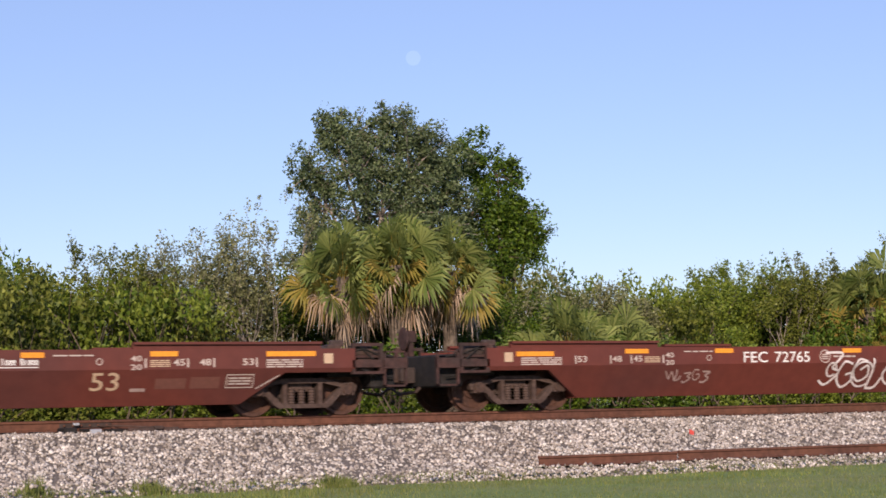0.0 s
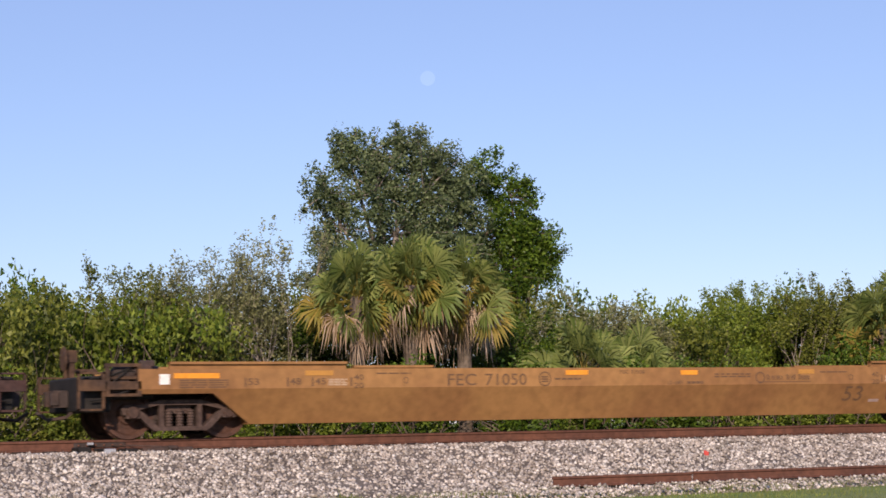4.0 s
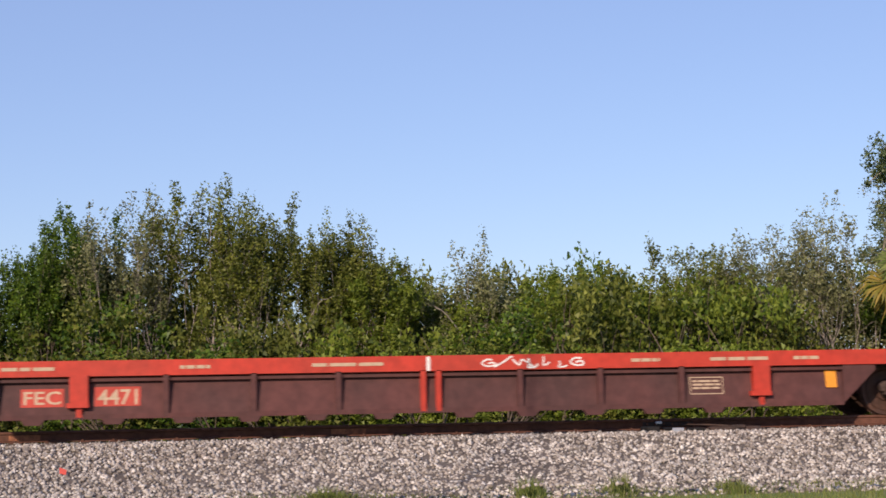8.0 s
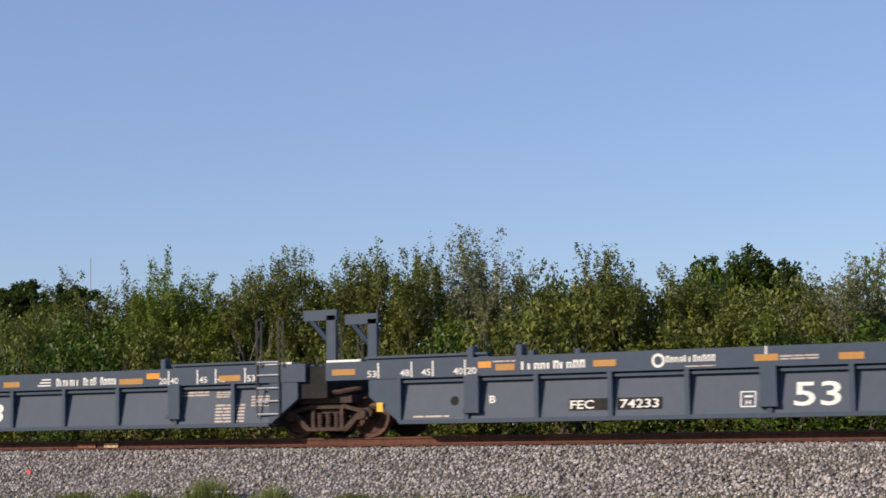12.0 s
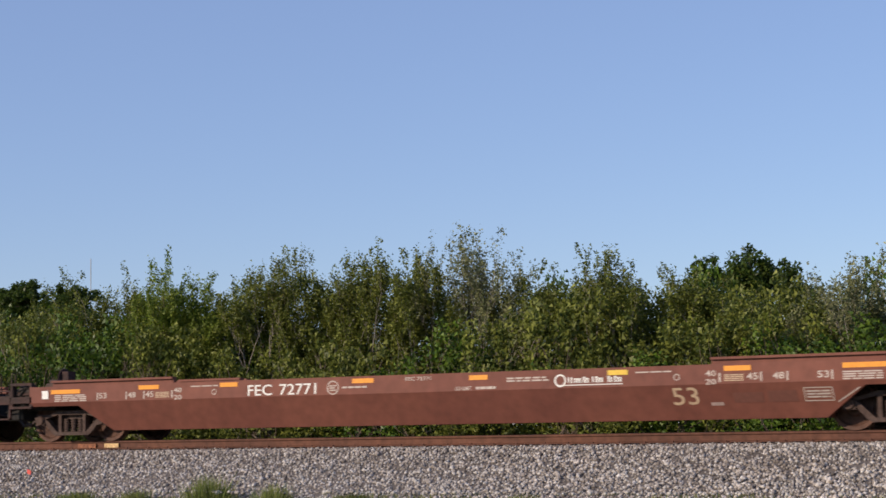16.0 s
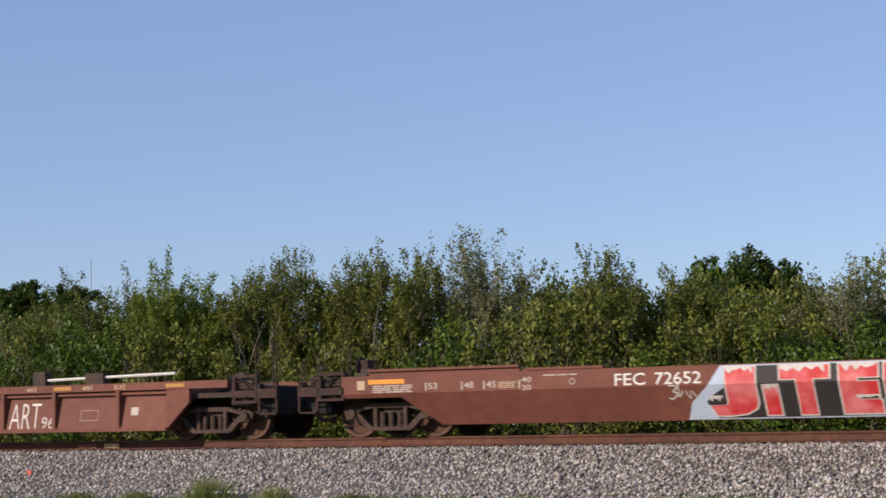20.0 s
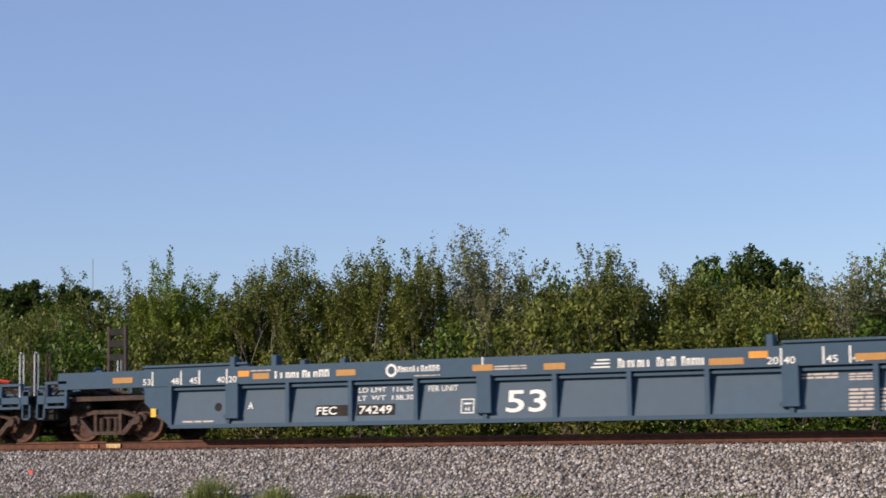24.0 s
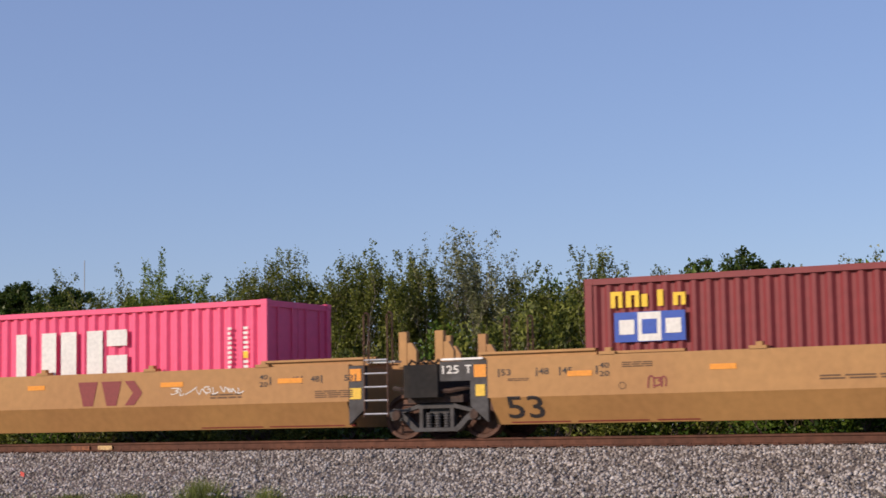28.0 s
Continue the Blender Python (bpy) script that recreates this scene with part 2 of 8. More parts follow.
def lathe(bm, profile, axis="y", steps=24, centre=(0, 0, 0)):
    """Turns a profile of (along, radius) about an axis."""
    rings = []
    for a, r in profile:
        ring = []
        for i in range(steps):
            w = 2 * math.pi * i / steps
            c, s = r * math.cos(w), r * math.sin(w)
            p = {"y": (c, a, s), "x": (a, c, s), "z": (c, s, a)}[axis]
            ring.append(bm.verts.new([p[k] + centre[k] for k in range(3)]))
        rings.append(ring)
    for r0, r1 in zip(rings, rings[1:]):
        for i in range(steps):
            j = (i + 1) % steps
            bm.faces.new((r0[i], r0[j], r1[j], r1[i]))
    bm.faces.new(rings[0])
    bm.faces.new(rings[-1])
    bmesh.ops.recalc_face_normals(bm, faces=bm.faces)
    return bm


def tube(bm, points, radius, steps=6, end=None):
    """A round bar through points, tapering to end."""
    end = radius if end is None else end
    rings = []
    pts = [Vector(p) for p in points]
    for i, p in enumerate(pts):
        d = (pts[min(i + 1, len(pts) - 1)] - pts[max(i - 1, 0)]).normalized()
        side = d.cross(Vector((0, 0, 1)) if abs(d.z) < 0.9 else Vector((1, 0, 0))).normalized()
        up = side.cross(d)
        r = radius + (end - radius) * i / max(1, len(pts) - 1)
        rings.append([bm.verts.new(p + side * (r * math.cos(2 * math.pi * k / steps)) + up * (r * math.sin(2 * math.pi * k / steps))) for k in range(steps)])
    for r0, r1 in zip(rings, rings[1:]):
        for i in range(steps):
            j = (i + 1) % steps
            bm.faces.new((r0[i], r0[j], r1[j], r1[i]))
    bm.faces.new(rings[0][::-1])
    bm.faces.new(rings[-1])
    return bm


def cloud(name, verts, faces):
    me = bpy.data.meshes.new(name)
    me.from_pydata(verts, [], faces)
    return me


LETTERS = {}


def letters(text, fat=0.012):
    """The outline mesh of a word in the built-in font, in x and y."""
    if (text, fat) not in LETTERS:
        cu = bpy.data.curves.new("word", "FONT")
        cu.body, cu.resolution_u = text, 3
        cu.offset = fat
        ob = new("word", cu)
        bpy.context.view_layer.update()
        me = bpy.data.meshes.new_from_object(ob.evaluated_get(bpy.context.evaluated_depsgraph_get()))
        bpy.data.objects.remove(ob)
        bpy.data.curves.remove(cu)
        v = np.array([p.co[:2] for p in me.vertices])
        f = [tuple(p.vertices) for p in me.polygons]
        bpy.data.meshes.remove(me)
        v -= v.min(0)
        LETTERS[text, fat] = (v / v.max(0), f)
    return LETTERS[text, fat]
# ---------------------------------------------------------------- the ground and the track
X0, X1 = -78.0, 70.0           # the stretch that is built in detail


def sheet(name, xs, profile, mat, label, kind="structure"):
    """Ground along the track: a cross-section of (y, z), drawn out along x."""
    v, f = [], []
    for x in xs:
        for y, z in profile:
            v.append((x, y, z + 0.03 * noise.noise((x * 0.3, y * 0.5, 0.0)) if 17 < y < 60 else z))
    k = len(profile)
    for i in range(len(xs) - 1):
        for j in range(k - 1):
            f.append((i * k + j, (i + 1) * k + j, (i + 1) * k + j + 1, i * k + j + 1))
    me = cloud(name, v, f)
    me.materials.append(mat)
    return tagged(new(name, me), label, name.split("_")[0], kind=kind)


XS = [-4000, -1500, -500, -200, -120] + [X0 + 1.0 * i for i in range(149)] + [110, 200, 500, 1500, 4000]
sheet("ground", XS, [(-4000, -0.06), (-30, -0.05), (2.0, -0.05), (12.0, -0.06), (15, -0.02), (20, 0.04), (25.0, 0.10), (26.5, 0.12), (29, 0.15), (36, 0.25), (38, 0.42), (48, 0.40), (120, 0.3), (4000, 0.3)],
      TURF, "mown roadside grass running to a ballasted track", "structure")
road = new("road", cloud("road", [(-400, 2.6, 0.0), (400, 2.6, 0.0), (400, 11.2, 0.0), (-400, 11.2, 0.0), (-400, 2.6, -0.2), (400, 2.6, -0.2), (400, 11.2, -0.2), (-400, 11.2, -0.2)],
                         [(0, 1, 2, 3), (4, 5, 1, 0), (3, 2, 6, 7)]))
road.data.materials.append(ASPHALT)
tagged(road, "two-lane grey asphalt road beside the track", "road", kind="structure")

BED = [(25.9, 0.10), (26.6, 0.24), (27.6, 0.47), (29.5, RAIL_TOP - 0.27), (29.85, RAIL_TOP - 0.240), (33.2, RAIL_TOP - 0.240), (33.7, RAIL_TOP - 0.33), (35.8, 0.34), (36.4, 0.28)]
sheet("ballast_bed", [-400] + XS[5:-5] + [400], BED, GAP_SHADE, "gravel bed coloured dark for the shade between stones")


def bed_height(y):
    for (a, za), (b, zb) in zip(BED, BED[1:]):
        if a <= y <= b:
            return za + (zb - za) * (y - a) / (b - a)
    return 0.31


def stones():
    """Crushed stone lying over the near slope and between the ties: angular lumps of a few centimetres."""
    g = np.random.default_rng(5)
    n = 116000
    x = g.uniform(-46, 42, n)
    y = g.uniform(25.7, 31.0, n)
    keep = y > 25.75 + 0.5 * g.random(n) ** 2
    x, y = x[keep], y[keep]
    n = len(x)
    z = np.array([bed_height(v) for v in y]) + g.uniform(-0.01, 0.022, n)
    size = g.uniform(0.022, 0.056, n)
    base = np.array([(1, 0, 0), (-0.8, 0.3, 0), (0.1, 1, 0), (0, -0.9, 0.1), (0.1, 0, 0.8), (0, 0.1, -0.8)])
    faces = np.array([(0, 2, 4), (2, 1, 4), (1, 3, 4), (3, 0, 4), (2, 0, 5), (1, 2, 5), (3, 1, 5), (0, 3, 5)])
    v = base[None] * (1 + g.uniform(-0.35, 0.35, (n, 6, 3)))
    a, b = g.uniform(0, 6.28, n), g.uniform(-0.6, 0.6, n)
    ca, sa, cb, sb = np.cos(a), np.sin(a), np.cos(b), np.sin(b)
    rot = np.zeros((n, 3, 3))
    rot[:, 0, 0], rot[:, 0, 1], rot[:, 1, 0], rot[:, 1, 1], rot[:, 2, 2] = ca, -sa, sa, ca, 1
    tip = np.zeros((n, 3, 3))
    tip[:, 0, 0], tip[:, 1, 1], tip[:, 1, 2], tip[:, 2, 1], tip[:, 2, 2] = 1, cb, -sb, sb, cb
    v = np.einsum("nij,njk,nlk->nli", rot, tip, v) * size[:, None, None]
    v += np.stack([x, y, z], 1)[:, None]
    f = faces[None] + (np.arange(n) * 6)[:, None, None]
    me = bpy.data.meshes.new("crushed_stone")
    me.vertices.add(n * 6)
    me.vertices.foreach_set("co", v.reshape(-1))
    me.loops.add(n * 24)
    me.loops.foreach_set("vertex_index", f.reshape(-1))
    me.polygons.add(n * 8)
    me.polygons.foreach_set("loop_start", np.arange(n * 8) * 3)
    me.update(calc_edges=True)
    m = STONE.copy()
    m.name = "loose crushed stone"
    nt = m.node_tree
    geo_ = nt.nodes.new("ShaderNodeNewGeometry")
    ramp = nt.nodes.new("ShaderNodeValToRGB")
    e = ramp.color_ramp.elements
    e[0].color, e[1].color = (0.11, 0.090, 0.074, 1), (0.90, 0.85, 0.77, 1)
    e[0].position, e[1].position = 0.0, 1.0
    mid = ramp.color_ramp.elements.new(0.55)
    mid.color = (0.50, 0.435, 0.375, 1)
    nt.links.new(geo_.outputs["Random Per Island"], ramp.inputs["Fac"])
    old = [n_ for n_ in nt.nodes if n_.bl_idname == "ShaderNodeMix"][0]
    tint = nt.nodes.new("ShaderNodeMix")
    tint.data_type = "RGBA"
    tint.inputs["Factor"].default_value = 0.45
    hsv = [n_ for n_ in nt.nodes if n_.bl_idname == "ShaderNodeHueSaturation"][0]
    nt.links.new(ramp.outputs["Color"], tint.inputs["A"])
    nt.links.new(old.outputs["Result"], tint.inputs["B"])
    # darker, slightly bluer stone towards one end of the bed
    place, axis, end_range = nt.nodes.new("ShaderNodeTexCoord"), nt.nodes.new("ShaderNodeSeparateXYZ"), nt.nodes.new("ShaderNodeMapRange")
    end_range.inputs["From Min"].default_value, end_range.inputs["From Max"].default_value, end_range.inputs["To Max"].default_value = 6.0, -16.0, 1.0
    end_mix = nt.nodes.new("ShaderNodeMix")
    end_mix.data_type = "RGBA"
    end_mix.blend_type = "MULTIPLY"
    end_mix.inputs["B"].default_value = (0.79, 0.80, 0.83, 1)
    nt.links.new(place.outputs["Object"], axis.inputs["Vector"])
    nt.links.new(axis.outputs["X"], end_range.inputs["Value"])
    nt.links.new(end_range.outputs["Result"], end_mix.inputs["Factor"])
    nt.links.new(tint.outputs["Result"], end_mix.inputs["A"])
    nt.links.new(end_mix.outputs["Result"], hsv.inputs["Color"])
    me.materials.append(m)
    tagged(new("crushed_stone", me), "angular grey and tan crushed stone on the track bed", "ballast", kind="stuff")


stones()


def rail(name, x0, x1, y, z, label, scale=1.0):
    """A rail: broad foot, thin web, rounded head polished on top."""
    bm = bmesh.new()
    half = [(-0.075, 0.0), (-0.075, 0.012), (-0.02, 0.03), (-0.009, 0.045), (-0.009, 0.125), (-0.036, 0.14), (-0.036, 0.168), (-0.026, 0.178)]
    prof = half + [(-a, b) for a, b in half[::-1]]
    rows = []
    n = max(1, int((x1 - x0) / 2))
    for i in range(n + 1):
        x = x0 + (x1 - x0) * i / n
        rows.append([bm.verts.new((x, y + a * scale, z + b * scale)) for a, b in prof])
    k = len(prof)
    for r0, r1 in zip(rows, rows[1:]):
        for i in range(k):
            bm.faces.new((r0[i], r0[(i + 1) % k], r1[(i + 1) % k], r1[i]))
    bm.faces.new(rows[0])
    bm.faces.new(rows[-1][::-1])
    bmesh.ops.recalc_face_normals(bm, faces=bm.faces)
    me = bpy.data.meshes.new(name)
    bm.to_mesh(me)
    bm.free()
    me.materials.append(RAIL_RUST)
    return tagged(new(name, me), label, "rail")


TRACK = []
for y in (TRACK_Y - 0.755, TRACK_Y + 0.755):
    r = rail("rail", -400, 400, y, RAIL_TOP - 0.178, "long rust-brown steel rail with a polished head")
    r["group"] = "rails of the track"
    strip = [(-400 + 2 * i, y + d, RAIL_TOP + 0.002) for i in range(401) for d in (-0.024, 0.024)]
    put("polished_head", cloud("polished_head", strip, [(2 * i, 2 * i + 2, 2 * i + 3, 2 * i + 1) for i in range(400)]), RAIL_SHINE, r, "bright worn running surface")
    TRACK.append(r)


def tie_mesh():
    return boxes((-0.115, 0.115, -1.3, 1.3, -0.18, 0.0), bevel=0.012)


tie_data = bpy.data.meshes.new("tie")
_bm = tie_mesh()
_bm.to_mesh(tie_data)
_bm.free()
tie_data.materials.append(TIE)
plate_data = bpy.data.meshes.new("tie_plate")
_bm = boxes((-0.10, 0.10, -0.17, 0.17, 0.0, 0.016))
box(_bm, -0.05, -0.01, -0.12, -0.09, 0.016, 0.05)
box(_bm, 0.02, 0.06, 0.09, 0.12, 0.016, 0.05)
_bm.to_mesh(plate_data)
_bm.free()
plate_data.materials.append(RAIL_RUST)
tie_rng = random.Random(11)
for i in range(int(92 / 0.53)):
    x = -48 + 0.53 * i + tie_rng.uniform(-0.03, 0.03)
    tie = new("tie", tie_data)
    tie.matrix_basis = pose(x, TRACK_Y + tie_rng.uniform(-0.05, 0.05), RAIL_TOP - 0.194, 0, 0, tie_rng.uniform(-1.2, 1.2))
    tagged(tie, "weathered dark wooden railway tie in stone", "tie", "ties under the track")
    for y in (-0.755, 0.755):
        put("tie_plate", plate_data, None, tie, "", pose(0, y, 0))

# the old rails left lying along the foot of the stone
for a, b, dz in ((15.03, 17.84, 0.0), (17.88, 27.0, 0.012)):
    old = rail("loose_rail", a, b, 26.70, 0.285 + dz, "rusted old rail lying on the ground beside the stone", 1.0)
    old["group"] = "old rails by the track"


def switch_box():
    """The rail joint with its bars, bolts and a wired connection."""
    base = tagged(new("rail_joint"), "rusted rail joint with bolted bars and a grey wire box", "rail joint")
    base.matrix_basis = pose(8.25, TRACK_Y - 0.755, RAIL_TOP - 0.178)
    part("joint_bar", boxes((-0.46, 0.46, -0.034, -0.012, 0.05, 0.13), bevel=0.006), DARK_STEEL, base)
    for k in range(6):
        bm = bmesh.new()
        lathe(bm, [(-0.062, 0.012), (-0.06, 0.02), (-0.03, 0.02)], "y", 6, (-0.38 + 0.15 * k, 0, 0.09))
        part("bolt", bm, RAIL_RUST, base)
    for r_ in ((-0.52, -0.30, -0.62, -0.10, -0.10, 0.055), (-0.14, 0.10, -0.72, -0.10, -0.10, 0.035), (0.30, 0.52, -0.60, -0.10, -0.10, 0.02)):
        part("tie_end", boxes(r_, bevel=0.015), BLACK, base, "tarred tie end bared of stone")
    for r_ in ((0.6, 1.5, -0.62, -0.5, -0.04, 0.035), (1.05, 1.22, -0.66, -0.4, 0.0, 0.06)):
        part("flat_bar", boxes(r_, bevel=0.01), DARK_STEEL, base, "dark flat bar lying in the stone")
    for r_ in ((-0.24, -0.13, -0.13, -0.05, 0.09, 0.14), (-0.12, 0.08, -0.80, -0.73, -0.06, 0.03)):
        part("wire_box", boxes(r_, bevel=0.01), GREY_METAL, base, "pale metal box")
    for k_, z_ in ((0.72, 0.04), (1.0, 0.03)):
        part("wire", tube(bmesh.new(), [(k_ - 0.5, -0.06, 0.08), (k_ - 0.2, -0.45, z_ + 0.03), (k_ + 0.2, -0.6, z_)], 0.010, 5), DARK_STEEL, base, "dark bond wire")
    return base


switch_box()
# weathered tags on the near rail
RUST_PAINT = material("flaked ochre paint", (0.30, 0.115, 0.055), 0.7, grain=30, spread=0.3, second=(0.13, 0.05, 0.03), amount=0.9, bump=0.1, stain=9)
GOLD_PAINT = material("flaked pale gold paint", (0.62, 0.42, 0.20), 0.5, grain=30, spread=0.3, second=(0.22, 0.10, 0.05), amount=0.8, bump=0.1, stain=9)
for x, w in ((-25.75, 0.20), (-26.45, 0.26), (-2.85, 0.26), (-4.9, 0.3), (2.6, 0.3)):
    bm = boxes((x - w, x + w, TRACK_Y - 0.755 - 0.052, TRACK_Y - 0.755 - 0.036, RAIL_TOP - 0.15, RAIL_TOP - 0.055))
    part("painted_patch", bm, GOLD_PAINT if w < 0.22 else RUST_PAINT, TRACK[0], "flaked ochre paint patch")


def marker_flag(x, y, z):
    f = tagged(new("marker_flag"), "small orange-red survey flag stuck in the stone", "flag", "survey flags")
    f.matrix_basis = pose(x, y, z)
    part("wire", tube(bmesh.new(), [(0, 0, -0.1), (0.01, 0, 0.16)], 0.004, 5), GREY_METAL, f)
    bm = bmesh.new()
    prism(bm, [(0.0, 0.03), (0.10, 0.0), (0.11, 0.08), (0.06, 0.10), (0.0, 0.12)], -0.004, 0.004)
    part("flag", bm, FLAG, f)


FLAG = plain("orange red flag plastic", (0.60, 0.08, 0.06), 0.6)
for x, y in ((19.28, 28.4), (-2.07, 27.9), (-25.63, 27.9)):
    marker_flag(x, y, bed_height(y) + 0.02)
# ---------------------------------------------------------------- the train: shared pieces
SHARED = {}


def shared(key, build, mat):
    """Mesh data built once for each key and paint."""
    if (key, mat.name) not in SHARED:
        bm = build()
        me = bpy.data.meshes.new(key)
        bm.to_mesh(me)
        bm.free()
        me.materials.append(mat)
        SHARED[key, mat.name] = me
    return SHARED[key, mat.name]


def add(parent, name, key, build, mat, at=None, label=""):
    return put(name, shared(key, build, mat), None, parent, label, at)


def wheel_mesh():
    bm = bmesh.new()
    r = 0.44
    lathe(bm, [(-0.07, 0.10), (-0.07, 0.17), (-0.035, 0.20), (-0.02, 0.34), (-0.065, 0.375), (-0.065, r), (0.05, r + 0.004), (0.06, r + 0.028), (0.08, r + 0.024),
               (0.08, 0.37), (0.02, 0.34), (0.03, 0.2), (0.08, 0.16), (0.08, 0.10)], "y", 28)
    return bm


def side_frame_mesh():
    """Cast truck side: an arch with a spring opening and two bearing jaws."""
    bm = bmesh.new()
    y0, y1 = -0.075, 0.075
    prism(bm, [(-1.04, 0.42), (-1.08, 0.54), (-0.98, 0.60), (-0.78, 0.58), (-0.52, 0.64), (-0.40, 0.68), (0.40, 0.68), (0.52, 0.64), (0.78, 0.58), (0.98, 0.60),
               (1.08, 0.54), (1.04, 0.42), (0.98, 0.42), (0.98, 0.50), (0.80, 0.50), (0.42, 0.59), (-0.42, 0.59), (-0.80, 0.50), (-0.98, 0.50), (-0.98, 0.42)], y0, y1)
    for s in (-1, 1):
        pts = [(0.94, 0.54), (0.80, 0.54), (0.66, 0.44), (0.40, 0.20), (0.30, 0.15), (0.46, 0.13), (0.56, 0.19), (0.78, 0.42)]
        prism(bm, [(s * x, z) for x, z in (pts if s > 0 else pts[::-1])], y0 - 0.02, y1)
        box(bm, s * 0.345 - 0.04, s * 0.345 + 0.04, y0, y1, 0.18, 0.62)
        box(bm, s * 0.875 - 0.12, s * 0.875 + 0.12, -0.13, 0.10, 0.36, 0.42)
    box(bm, -0.44, 0.44, -0.10, 0.10, 0.14, 0.215)
    return bm


def spring_mesh():
    bm = bmesh.new()
    prof = []
    for i in range(6):
        z = 0.215 + i * 0.05
        prof += [(z, 0.052), (z + 0.012, 0.066), (z + 0.03, 0.066), (z + 0.042, 0.052)]
    return lathe(bm, prof, "z", 10)


def bolster_mesh():
    return boxes((-0.22, 0.22, -0.98, 0.98, 0.44, 0.60), (-0.30, 0.30, -0.55, 0.55, 0.50, 0.66))


def cap_mesh():
    bm = bmesh.new()
    return lathe(bm, [(-0.16, 0.09), (-0.12, 0.115), (0.06, 0.115), (0.10, 0.09)], "y", 12)


def axle_mesh():
    return lathe(bmesh.new(), [(-1.0, 0.075), (-0.8, 0.09), (0.0, 0.08), (0.8, 0.09), (1.0, 0.075)], "y", 10)


def brake_mesh():
    bm = bmesh.new()
    for s in (-1, 1):
        tube(bm, [(s * 0.36, -0.9, 0.36), (s * 0.42, 0.0, 0.32), (s * 0.36, 0.9, 0.36)], 0.04, 5)
        box(bm, s * 0.40 - 0.05, s * 0.40 + 0.05, -0.82, -0.68, 0.28, 0.56)
        box(bm, s * 0.40 - 0.05, s * 0.40 + 0.05, 0.68, 0.82, 0.28, 0.56)
    return bm


def truck(car, x, cast=None):
    """Two axles under one end; everything hangs on its bolster."""
    cast = cast or TRUCK_STEEL
    t = add(car, "truck", "bolster", bolster_mesh, cast, pose(x, 0, 0), "rusted two-axle freight truck")
    for y in (-1.03, 1.03):
        add(t, "side_frame", "side_frame", side_frame_mesh, cast, pose(0, y, 0))
        for k in (-0.2, 0.0, 0.2):
            add(t, "coil_spring", "coil_spring", spring_mesh, cast, pose(k, y - 0.02 * (y > 0), 0))
    for k in (-0.875, 0.875):
        add(t, "axle", "axle", axle_mesh, DARK_STEEL, pose(k, 0, 0.44))
        for y, turn in ((-0.76, 0), (0.76, 180)):
            add(t, "wheel", "wheel", wheel_mesh, WHEEL_STEEL, pose(k, y, 0.44, 0, 0, turn))
            add(t, "bearing_cap", "bearing_cap", cap_mesh, DARK_STEEL, pose(k, y * 1.36, 0.46, 0, 0, turn))
    add(t, "brake_rigging", "brake_rigging", brake_mesh, DARK_STEEL)
    return t


class Shape:
    """The cross-section and length of one kind of car."""

    square = False
    right = left = 0.0         # how far the ends reach beyond the common length

    def __init__(self, top, ridge, bottom, lean, well, slope, floor=0.3):
        self.top, self.ridge, self.bottom, self.lean, self.well, self.slope, self.floor = top, ridge, bottom, lean, well, slope, floor

    def y(self, z):
        return -SIDE if z >= self.ridge else -SIDE + self.lean * (self.ridge - z) / (self.ridge - self.bottom)


HUSKY = Shape(1.21, 0.86, 0.23, 0.33, 7.95, 8.72)
LONG = Shape(1.21, 0.86, 0.23, 0.33, 7.95, 8.72)
LONG.right = 0.9
DEEP = Shape(1.50, 0.76, 0.25, 0.26, 7.95, 8.75)
BOXY = Shape(1.50, 0.76, 0.25, 0.26, 7.95, 8.75)
BOXY.square = True
BOXY_END = Shape(1.50, 0.76, 0.25, 0.26, 7.95, 8.75)
BOXY_END.square = True
BOXY_END.right = -0.9
RIB_LOW = Shape(1.15, 0.20, 0.22, 0.0, 7.3, 7.9)
RIB_TALL = Shape(1.50, 0.20, 0.28, 0.0, 8.0, 8.7)


def side_mesh(s, ends, sign=-1):
    """One side of a smooth well: an upright band above, a lower band leaning in, cut away over the trucks."""
    def build():
        bm = bmesh.new()
        xl, xr = -ends[0], ends[1]
        cut = 0.78
        if s.ridge < cut:
            cut = s.ridge - 0.004
        wl, sl, wr, sr = s.well, s.slope, s.well + s.right, s.slope + s.right
        if s.square and xl > -9.5:
            xl, wl, sl = -8.38, 8.30, 8.33
        if s.square and xr < 9.5:
            xr, wr, sr = 8.0, 7.92, 7.95
        outline = [(xl, s.top), (xl, s.ridge), (xl, cut), (-sl, cut), (-wl, s.bottom), (wr, s.bottom), (sr, cut), (xr, cut), (xr, s.ridge), (xr, s.top)]
        front, back = [], []
        for x, z in outline:
            front.append(bm.verts.new((x, s.y(z), z)))
            back.append(bm.verts.new((x, s.y(z) + 0.09, z)))
        for v in (front, back):
            bm.faces.new((v[0], v[1], v[8], v[9]))
            bm.faces.new((v[1], v[2], v[3], v[6], v[7], v[8]))
            bm.faces.new((v[3], v[4], v[5], v[6]))
        for i in range(10):
            j = (i + 1) % 10
            bm.faces.new((front[i], front[j], back[j], back[i]))
        if sign > 0:
            for v in bm.verts:
                v.co.y *= -1
        bmesh.ops.recalc_face_normals(bm, faces=bm.faces)
        return bm
    return build


def bulkhead_mesh(s, sg):
    at = s.well + s.right if sg > 0 else -s.well
    return boxes((at - 0.04, at + 0.04, -SIDE + 0.36, SIDE - 0.36, s.bottom, s.top - 0.06))


